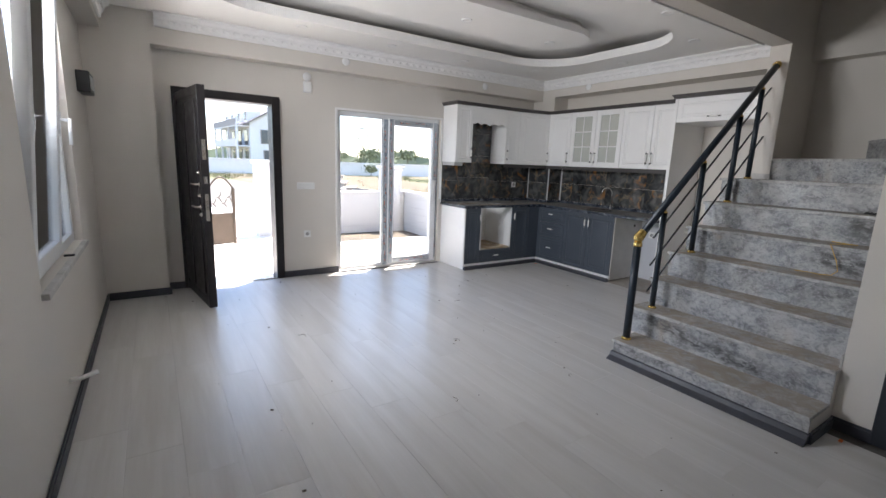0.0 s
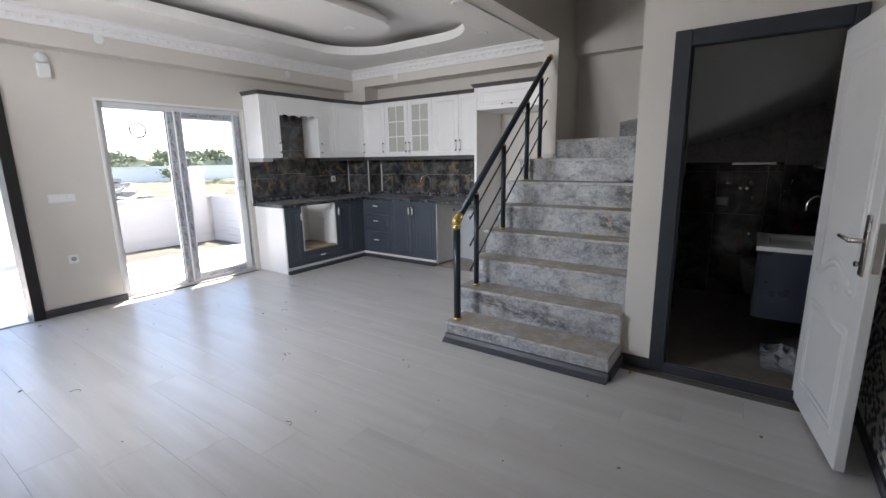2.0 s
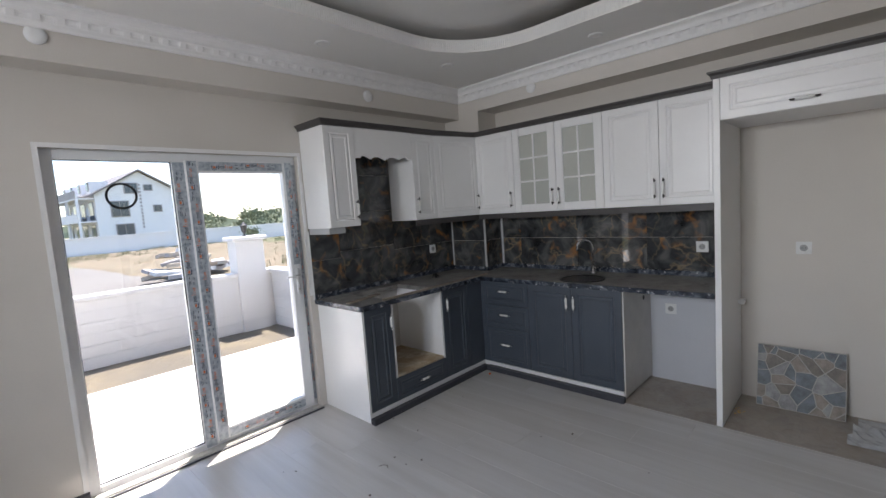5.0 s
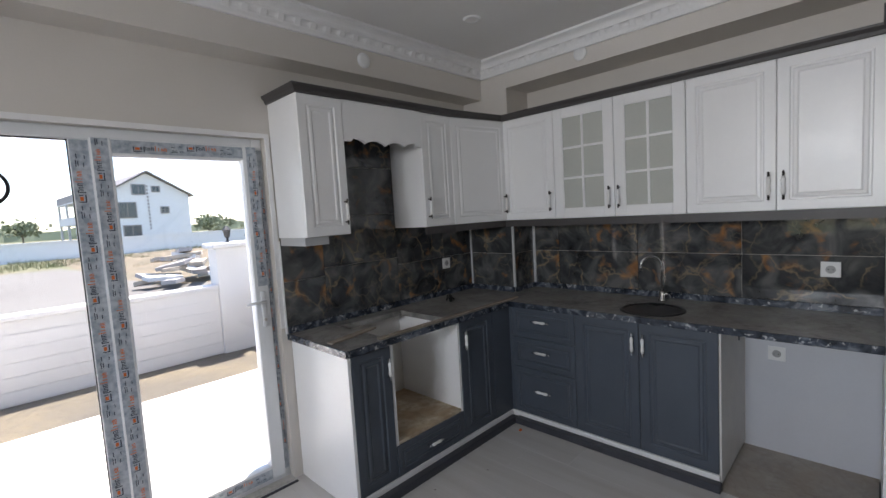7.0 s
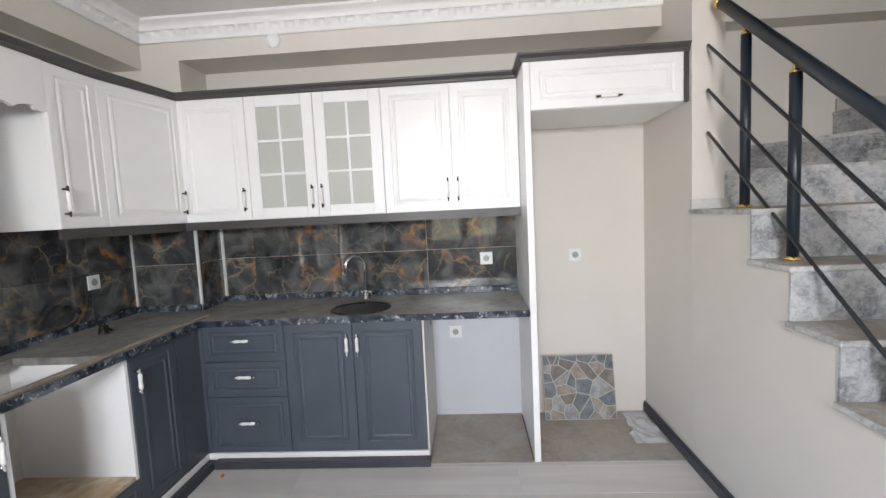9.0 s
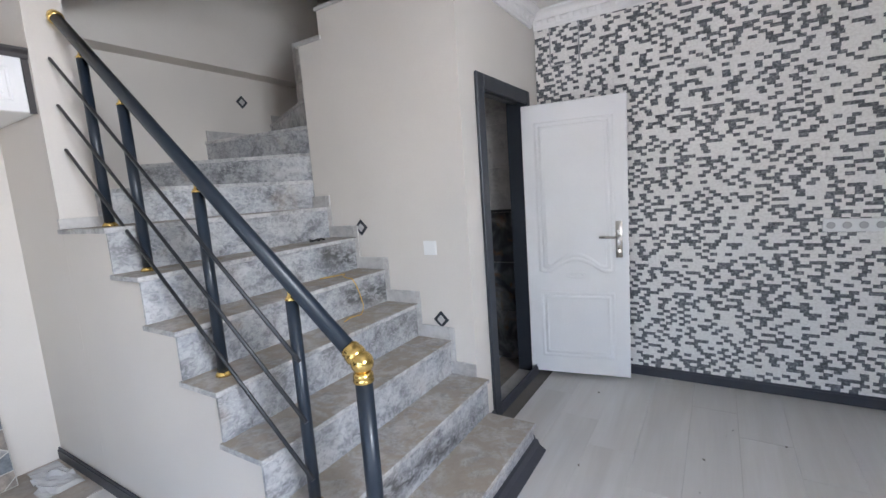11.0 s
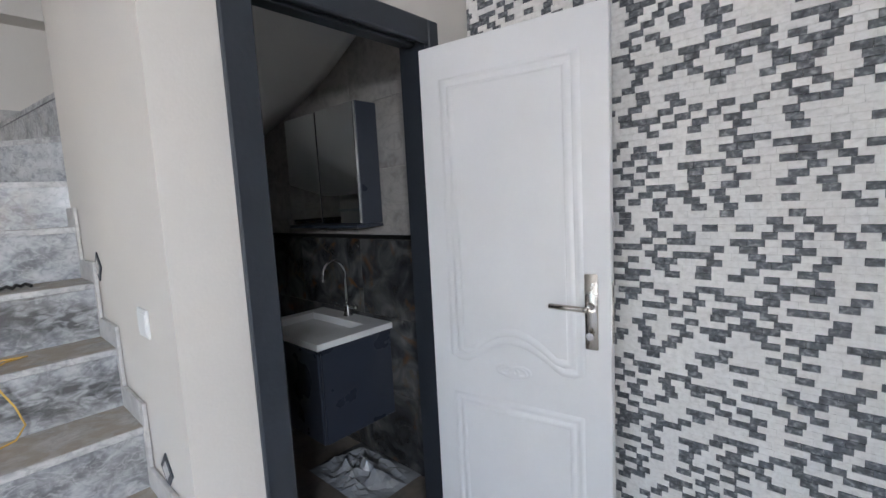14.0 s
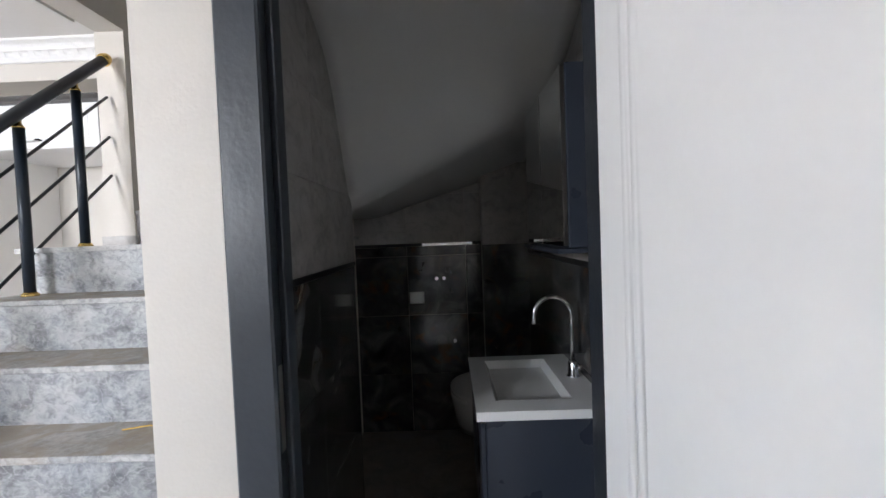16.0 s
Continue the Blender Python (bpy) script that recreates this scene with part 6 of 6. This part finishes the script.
cx_ = thing("cable_bundle", "loose white and black cables out of the stone wall", "cable", (-4.19, YS, 1.06))
for k in range(5):
    part("cable", tube(bmesh.new(), [(-4.19 + .008 * k, YS + .01, 1.075), (-4.185 + .012 * k, YS + .05, 1.07), (-4.20 + .02 * k, YS + .06, 1.03 - .01 * k), (-4.215 + .022 * k, YS + .05, .96 + .012 * k)], .004, 6), BLACKPL if k == 1 else PLASTIC, cx_, smooth=True)
part("box_hole", turned(bmesh.new(), [(.024, .012), (.024, .016), (.016, .016)], (-4.19, YS, 1.075), (0, 1, 0)), BLACKPL, cx_)
hatch = thing("wall_hatch", "small stone-faced hatch in the stone wall", "hatch", (-2.385, YS, 2.25))
part("frame", boxes((-2.49, YS + .010, 2.25, -2.484, YS + .021, 2.52), (-2.284, YS + .010, 2.25, -2.278, YS + .021, 2.52), (-2.484, YS + .010, 2.25, -2.284, YS + .021, 2.256)), GREYPL, hatch)

# crumbs and scraps on the floor
rng = random.Random(11)
bm = bmesh.new()
for i in range(90):
    x, y = rng.uniform(-5.5, -.8), rng.uniform(-5.5, -.2)
    if x > -2.5 and y < -3.2:
        continue
    s_ = rng.uniform(.003, .010)
    q = Matrix.Translation((x, y, .002 + s_ * .2)) @ Matrix.Rotation(rng.uniform(0, 3.1), 4, "Z") @ Matrix.Diagonal((s_ * rng.uniform(.6, 2.5), s_, s_ * .4, 1))
    bmesh.ops.create_cube(bm, size=1.0, matrix=q)
tagged(part("floor_crumbs", bm, DEBRIS), "dark crumbs scattered on the floor", "litter", kind="stuff")
for x, y, a_, L in ((-3.35, -2.55, .3, .045), (-2.75, -1.7, 1.1, .05), (-3.9, -3.3, -.4, .04), (-4.4, -1.9, .6, .05), (-3.0, -3.4, 2.0, .035), (-2.2, -1.1, .2, .05)):
    t = thing("plastic_curl", "thin curled scrap lying on the floor", "litter", (x, y, 0), "scraps on the floor")
    part("curl", tube(bmesh.new(), [(x + L * math.cos(a_ + k * .25) * k / 6, y + L * math.sin(a_ + k * .25) * k / 6, .003 + .003 * (k % 2)) for k in range(8)], .0016, 5), DEBRIS, t)
for x, y in ((-.70, -.72), (-2.30, -4.66)):
    t = thing("orange_wedge", "small orange plastic scrap on the floor", "litter", (x, y, 0))
    part("scrap", boxes((x - .012, y - .008, 0, x + .012, y + .008, .012), bevel=.003), ORANGE, t)

# ---- outside ----
struct("ground", boxes((-400, -300, -.45, 400, 500, -.32)), FIELD, "dry field with grass and soil", "ground")
struct("terrace", boxes((-9, .25, -.32, -.40, 2.42, -.085), (-6.2, 2.42, -.32, -3.35, 9, -.10)), TERRACE, "white tiled terrace", "terrace")
struct("flower_bed", boxes((-3.35, 2.42, -.32, -.40, 3.6, -.14)), SOIL, "strip of dry soil along the garden wall", "ground")
struct("road", prism(bmesh.new(), [(-60, 4.6), (60, 4.6), (60, 11), (3, 12), (.45, 14.7), (.34, 21.8), (-.7, 28.5), (-60, 34)], -.32, -.30), ASPHALT, "dusty pale road", "road")
bm = bmesh.new()  # heaped dry soil and straw beside the road
vm = [[bm.verts.new((.2 + 13 * i / 40 - (.9 * j / 40 if i < 4 else 0), 12.6 + 27 * j / 40, -.34 + math.sin(math.pi * i / 40) ** .5 * math.sin(math.pi * j / 40) ** .5 * (.16 + .34 * abs(noise.fractal(Vector((i * .21, j * .24, 5.3)), .8, 2.1, 5))))) for j in range(41)] for i in range(41)]
for i in range(40):
    for j in range(40):
        bm.faces.new((vm[i][j], vm[i + 1][j], vm[i + 1][j + 1], vm[i][j + 1]))
struct("soil_mound", bm, STRAW, "low heaps of dry soil and straw", "ground", True)
gw = thing("garden_wall", "white painted brick garden wall", "garden wall", (-2.0, 3.7, -.3))
part("core", boxes((-3.33, 3.61, -.32, -.60, 3.74, .70), (-.60, .5, -.32, -.47, 3.74, .70)), BRICKW, gw)
part("coping", boxes((-3.36, 3.57, .70, -.60, 3.78, .755), (-.64, .5, .70, -.43, 3.78, .757), bevel=.008), BRICKW, gw)
part("post", boxes((-1.12, 3.55, -.32, -.70, 3.85, 1.22), bevel=.008), BRICKW, gw)
part("post_cap", boxes((-1.17, 3.50, 1.22, -.65, 3.90, 1.29), bevel=.015), BRICKW, gw)
bm = bmesh.new()
z, r = -.13, 0
while z < .68:
    x = -3.32 - (.7 if r % 2 else 0)
    while x < -.62:
        box(bm, max(x, -3.32), 3.602, z, min(x + 1.398, -.62), 3.612, z + .134)
        x += 1.40
    y = .55 - (.7 if r % 2 else 0)
    while y < 3.58:
        box(bm, -.610, max(y, .55), z, -.600, min(y + 1.398, 3.58), z + .134)
        y += 1.40
    z += .140
    r += 1
part("brick_courses", bm, BRICKW, gw)
ln = thing("garden_lantern", "small dark lantern on the wall post", "lantern", (-.91, 3.7, 1.29))
part("body", turned(bmesh.new(), [(.04, 0), (.015, .02), (.015, .05), (.035, .065), (.05, .15), (.062, .16), (.012, .21)], (-.91, 3.7, 1.29), seg=8), BLACKPL, ln)

# garden gate seen through the entrance
gt = thing("garden_gate", "bronze iron gate leaf with scrolls standing open", "gate", (-4.45, 2.75, -.1))
GQ = Matrix.Translation((-4.62, 2.75, -.09)) @ pose(0, 0, 0, 0, 0, 18)
part("stile", boxes((0, -.02, 0, .04, .02, 1.05)), IRON, gt, m=GQ)
part("stile", boxes((.40, -.02, 0, .44, .02, .95)), IRON, gt, m=GQ)
part("lower_panel", boxes((.04, -.008, .02, .40, .008, .50), bevel=.004), IRON, gt, m=GQ)
part("rail", boxes((.04, -.015, .50, .40, .015, .54)), IRON, gt, m=GQ)
part("arch", tube(bmesh.new(), [(.02 + .40 * i / 10, 0, .95 + .18 * math.sin(math.pi * i / 10)) for i in range(11)], .014), IRON, gt, smooth=True, m=GQ)
for k in range(4):
    part("scroll", tube(bmesh.new(), [(.10 + .085 * k + .035 * math.cos(t * .6), 0, .62 + .10 * (k % 2) + .045 * t / 3 + .03 * math.sin(t * .6)) for t in range(12)], .007, 6), IRON, gt, smooth=True, m=GQ)
gp = thing("gate_post", "white rendered gate post", "post", (-3.55, 3.7, -.3))
part("shaft", boxes((-3.72, 3.52, -.32, -3.35, 3.88, 1.25), bevel=.01), BRICKW, gp)
part("cap", boxes((-3.76, 3.48, 1.25, -3.31, 3.92, 1.32), bevel=.015), BRICKW, gp)
bw = thing("boundary_wall", "long low white wall before the houses", "boundary wall", (0, 41, -.3))
part("wall", boxes((-60, 41, -.32, 40, 41.3, 1.0)), HOUSEW, bw)
part("coping", boxes((-60, 40.92, 1.0, 40, 41.38, 1.08)), HOUSEW, bw)


def window_part(parent, m, x, z, w, h, y=0.0):
    f = part("window", boxes((x - w / 2 - .10, y - .06, z - .10, x + w / 2 + .10, y + .05, z + h + .10)), HOUSEG, parent, "grey framed window", m=m)
    for s_ in (-1, 1):
        part("pane", boxes((x + (s_ - 1) * w / 4 - (0 if s_ > 0 else 0) + .03, y - .09, z, x + (s_ + 1) * w / 4 - .03, y - .05, z + h)), WINDK, f, m=m)


def house(at, turn, label, mirrored=False):
    """A white three-storey house: gable end to -y, balconies along its left side."""
    m = Matrix.Translation(at) @ pose(0, 0, 0, 0, 0, turn)
    t = thing("house", label, "house", at, "white houses beyond the field")
    W, L, H, P = 9.0, 15.0, 6.0, 8.6
    bm = bmesh.new()
    prof = [(0, 0), (W, 0), (W, H), (W / 2, P), (0, H)]
    a_, b_ = [bm.verts.new((x, 0, z)) for x, z in prof], [bm.verts.new((x, L, z)) for x, z in prof]
    bm.faces.new(a_), bm.faces.new(b_[::-1])
    for i in range(5):
        bm.faces.new((a_[i], b_[i], b_[(i + 1) % 5], a_[(i + 1) % 5]))
    part("wall", bm, HOUSEW, t, m=m)
    bm = bmesh.new()
    for sx in (-1, 1):
        e0, e1 = (W / 2 - sx * (W / 2 + .5), H - .25), (W / 2, P + .12)
        va_ = [bm.verts.new((x, y, z)) for y in (-.5, L + .5) for x, z in (e0, e1, (e1[0], e1[1] + .18), (e0[0], e0[1] + .18))]
        for f in ((0, 1, 2, 3), (7, 6, 5, 4), (0, 4, 5, 1), (1, 5, 6, 2), (2, 6, 7, 3), (3, 7, 4, 0)):
            bm.faces.new([va_[i] for i in f])
    part("roof", bm, ROOFM, t, "dark brown tiled roof", m=m)
    for z, w, h, x in ((.9, 1.7, 1.5, 2.6), (3.4, 1.7, 1.7, 2.3), (6.1, 1.3, 1.1, 3.6), (6.4, .8, .6, 5.4), (3.8, .8, .7, 6.2)):
        window_part(t, m, x, z, w, h)
    bm = bmesh.new()
    for i in range(13):
        box(bm, W / 2 - .12, -.03, 6.9 - i * .42, W / 2 + .10, 0, 7.16 - i * .42)
    part("lettering_bars", bm, HOUSEG, t, "upright row of grey lettering", m=m)
    ml = m @ Matrix.Translation((0, L, 0)) @ pose(0, 0, 0, 0, 0, -90)
    for k, z in enumerate((3.0, 5.6)):
        part("balcony_slab", boxes((.3, -1.7, z - .15, L - .3, 0, z)), HOUSEW, t, m=ml)
        part("balcony_rail", boxes((.3, -1.7, z, L - .3, -1.62, z + .85)), HOUSEG if k else HOUSEW, t, m=ml)
    for i in range(4):
        part("balcony_post", boxes((.4 + i * 4.7, -1.68, 0, .65 + i * 4.7, -1.45, 6.0)), HOUSEW, t, m=ml)
        for z in (.6, 3.2):
            window_part(t, ml, 2.4 + i * 3.6, z, 1.8, 1.9)
        part("dormer", boxes((1.5 + i * 3.8, -.2, 6.1, 3.0 + i * 3.8, 1.6, 7.5)), HOUSEW, t, m=ml)
        window_part(t, ml, 2.25 + i * 3.8, 6.5, .9, .8, -.2)


house((6.0, 60, -.3), 4, "white three-storey house with a dark gable roof")
house((-16.0, 62, -.3), 4, "white three-storey house with balconies and dormers")
house((-40.0, 64, -.3), 4, "white three-storey house, far off")

# rubble and timber heap
RBX, RBY = 1.53, 14.30
rb = thing("rubble_heap", "heap of broken boards and rubble in the field", "rubble", (1.5, 14.3, -.3))
rng = random.Random(3)
for k in range(26):
    x, y = RBX + rng.gauss(0, .75), RBY + rng.gauss(0, .6)
    q = Matrix.Translation((x, y, -.22 + rng.uniform(.0, .95) * max(.1, 1 - abs(x - RBX) / 1.8))) @ Euler((rng.uniform(-.22, .22), rng.uniform(-.22, .22), rng.uniform(0, 3.1))).to_matrix().to_4x4()
    part("board", boxes((-rng.uniform(.3, .6), -.2, -.06, rng.uniform(.3, .6), .2, .06)), (WOOD, HOUSEG, BRICKW)[k % 3], rb, m=q)


def tree(at, h, spread, seed):
    """A broad tree: tapered trunk, limbs and a crown of leaf clumps."""
    rg_ = random.Random(seed)
    t = thing("tree", "green leafy tree, far off in the field", "tree", at, "trees beyond the field")
    x, y, z = at
    bm = rod(bmesh.new(), at, (x, y, z + h * .45), h * .035, h * .02, 8)
    for k in range(5):
        a_ = k * 1.26 + rg_.random()
        rod(bm, (x, y, z + h * (.25 + .04 * k)), (x + spread * .5 * math.cos(a_), y + spread * .5 * math.sin(a_), z + h * (.6 + .05 * k)), h * .014, h * .005, 6)
    part("trunk", bm, BARK, t)
    vs, fs = [], []
    for k in range(420):
        u, v, w = rg_.gauss(0, .36), rg_.gauss(0, .36), rg_.gauss(0, .30)
        c = Vector((x + u * spread * 1.1, y + v * spread * 1.1, z + h * .66 + w * h * .45))
        e_ = Euler((rg_.uniform(0, 6), rg_.uniform(0, 6), rg_.uniform(0, 6))).to_matrix()
        s_ = rg_.uniform(.06, .13) * h * .6
        b0 = len(vs)
        for p in ((-s_, -s_ * .5, 0), (s_ * .7, -s_, 0), (s_, s_ * .6, .2 * s_), (-s_ * .3, s_, .1 * s_), (-s_, s_ * .4, -.2 * s_)):
            vs.append(c + e_ @ Vector(p))
        fs.append(tuple(range(b0, b0 + 5)))
    me = bpy.data.meshes.new("crown")
    me.from_pydata([tuple(v) for v in vs], [], fs)
    me.materials.append(LEAF)
    ob = new("crown", me)
    under(ob, t)


rng = random.Random(8)
for k, (x, y, h) in enumerate([(17, 58, 4.5), (21, 70, 6), (25, 75, 5), (14, 45, 2.5), (18, 48, 3), (9.5, 26, 1.6), (12, 30, 2.4), (27, 62, 5.5), (33, 80, 7), (40, 85, 7), (11, 34, 2.0), (16, 38, 3.2), (47, 90, 8), (-24, 80, 5), (1, 85, 7)]):
    tree((x * 1.5, y * 1.5, -.32), h * .75, h * .55, 20 + k)
rng = random.Random(4)
vs, fs = [], []
for k in range(2600):
    if k % 3:
        x, y = rng.uniform(1.5, 26), rng.uniform(13, 40)
    else:
        x, y = rng.uniform(-9, 10), rng.uniform(30, 40.5)
    if noise.noise(Vector((x * .22, y * .22, .7))) < .02 or (x - RBX) ** 2 + (y - RBY) ** 2 < 2:
        continue
    for q in range(7):  # a tuft of thin blades
        hh, a_ = rng.uniform(.06, .26), rng.uniform(0, 6.28)
        px, py = x + rng.gauss(0, .10), y + rng.gauss(0, .10)
        b0, dx, dy = len(vs), .012 * math.cos(a_), .012 * math.sin(a_)
        vs += [(px - dx, py - dy, -.34), (px + dx, py + dy, -.34), (px + rng.gauss(0, .06), py + rng.gauss(0, .06), -.20 + hh)]
        fs.append((b0, b0 + 1, b0 + 2))
me = bpy.data.meshes.new("grass")
me.from_pydata(vs, [], fs)
me.materials.append(GRASS)
tagged(new("grass", me), "tufts of grass and weeds in the field", "grass", kind="stuff")
far = bmesh.new()
pts = [(-260 + 520 * i / 60, 230 + 12 * math.sin(i * .9), 2.5 + 3.5 * abs(noise.noise(Vector((i * .35, 0, 0)))) + 2.0 * (i % 3 == 0)) for i in range(61)]
for (xa, ya, ha), (xb, yb, hb_) in zip(pts, pts[1:]):
    v_ = [far.verts.new(p) for p in ((xa, ya, -1), (xb, yb, -1), (xb, yb + 3, hb_), (xa, ya + 3, ha), (xa, ya + 12, -1), (xb, yb + 12, -1))]
    far.faces.new((v_[0], v_[1], v_[2], v_[3])), far.faces.new((v_[3], v_[2], v_[5], v_[4]))
tagged(part("backdrop", far, LEAF), "far line of trees", "backdrop", kind="structure")

# ---- laid pieces: floor planks and stone strips ----
PW, PL = .233, 1.20
plank_meshes = {}


def plank(x0, x1, y0, y1):
    key = (round(x1 - x0, 3), round(y1 - y0, 3))
    if key not in plank_meshes:
        w, l_ = key
        b_, d_ = .0009, .0006
        v = [(b_ * .4, b_ * .4, -d_ * 6), (w - b_ * .4, b_ * .4, -d_ * 6), (w - b_ * .4, l_ - b_ * .4, -d_ * 6), (b_ * .4, l_ - b_ * .4, -d_ * 6),
             (b_ * .4, b_ * .4, -d_), (w - b_ * .4, b_ * .4, -d_), (w - b_ * .4, l_ - b_ * .4, -d_), (b_ * .4, l_ - b_ * .4, -d_),
             (b_ * 1.6, b_ * 1.6, 0), (w - b_ * 1.6, b_ * 1.6, 0), (w - b_ * 1.6, l_ - b_ * 1.6, 0), (b_ * 1.6, l_ - b_ * 1.6, 0)]
        f = [(8, 9, 10, 11)] + [(a + i, a + (i + 1) % 4, a + 4 + (i + 1) % 4, a + 4 + i) for a in (0, 4) for i in range(4)]
        me = bpy.data.meshes.new("plank")
        me.from_pydata(v, [], f)
        me.materials.append(LAMINATE)
        plank_meshes[key] = me
    ob = new("plank", plank_meshes[key])
    ob.location = (x0, y0, 0)
    ob.parent = floor_planks
    return ob


n = 0
for i in range(-11, 16):
    xb = -2.50 - PW * i
    xa = xb - PW
    if xa > -.60 or xb < XW:
        continue
    lo, hi = YS, 0.0
    if xb > XT:
        lo = STY0
    if xa > -2.0 and xb < -.58:
        hi = -.57 if xb > -1.9 else 0.0
    j = (-4.855 + .27 * (i - 5)) % PL
    ys = [lo] + [y for y in [j - PL * k for k in range(0, 8)] if lo + .03 < y < hi - .03][::-1] + [hi]
    for ya, yb in zip(ys, ys[1:]):
        plank(max(xa, XW), min(xb, -.575), ya, yb)

stone = thing("stone_cladding", "white and grey split stone strip cladding", "stone cladding", (-3.7, YS, .07), kind="structure")
SH = .0212
rng = random.Random(21)
PAIRS = {}
strips_l, strips_d = ([], []), ([], [])
kept = 0


def strip_mesh(w, deep, dark):
    key = (w, deep, dark)
    if key not in PAIRS:
        h_ = SH - (.0008 if dark else .0001)
        lip = .0015 if dark else .0005
        e_ = .0010 if dark else .0003
        v = [(0, 0, 0), (w, 0, 0), (w, 0, h_), (0, 0, h_), (0, deep - lip, 0), (w, deep - lip, 0), (w, deep - lip, h_), (0, deep - lip, h_), (e_, deep, e_), (w - e_, deep + .0005, e_), (w - e_, deep - .0004, h_ - e_), (e_, deep + .0003, h_ - e_)]
        f = [(9, 8, 11, 10)] + [(a + (i + 1) % 4, a + i, a + 4 + i, a + 4 + (i + 1) % 4) for a in (0, 4) for i in range(4)]
        me = bpy.data.meshes.new("stone_strip")
        me.from_pydata(v, [], f)
        me.materials.append(STONED if dark else STONEL)
        PAIRS[key] = me
    return PAIRS[key]


z, row = .072, 0
prev_dark, lead = [], 0.0
while z < 2.525:
    lead = (lead + rng.choice((.012, .016, .020, .026))) % .041
    x = XT - .002
    darks = []
    run = 0
    while x > XP + .02:
        w = rng.choice((.037, .040, .042, .045)) if x < XT - .01 else max(.012, lead)
        w = min(w, x - XP)
        lap = sum(max(0.0, min(b_, x) - max(a_, x - w)) for a_, b_, d_ in prev_dark if d_) / w
        p_ = .45 + (.33 if .12 < lap < .70 else 0.0) - (.16 if lap >= .70 else 0.0) - (0, .32, .52, .7, .8)[min(run, 4)]
        dark = rng.random() < p_
        run = run + 1 if dark else 0
        deep = rng.choice((.010, .011)) if dark else .010
        darks.append((x - w, x, 1.0 if dark else 0.0))
        me = strip_mesh(round(w - (.0006 if dark else 0.0), 4), deep, dark)
        if -3.25 < x < -2.78 and 1.0 < z < 2.0 and kept < 290 and w > .01:
            ob = new("stone_strip", me)
            ob.location = (x - w, YS, z)
            ob.parent = stone
            ob.matrix_parent_inverse = stone.matrix_basis.inverted()
            kept += 1
        else:
            vs, fs = strips_d if dark else strips_l
            b0 = len(vs)
            vs += [(v.co.x + x - w, v.co.y + YS, v.co.z + z) for v in me.vertices]
            fs += [tuple(b0 + i for i in p.vertices) for p in me.polygons]
        x -= w
    prev_dark = darks
    z += SH
    row += 1
for (vs, fs), mt, nm in ((strips_l, STONEL, "white_strips"), (strips_d, STONED, "grey_strips")):
    me = bpy.data.meshes.new(nm)
    me.from_pydata(vs, [], fs)
    me.materials.append(mt)
    ob = tagged(new(nm, me), kind="stuff")
    ob.parent = stone
    ob.matrix_parent_inverse = stone.matrix_basis.inverted()
part("backing", boxes((XP + .002, YS, .07, XT - .002, YS + .004, 2.53)), GROUT, stone)
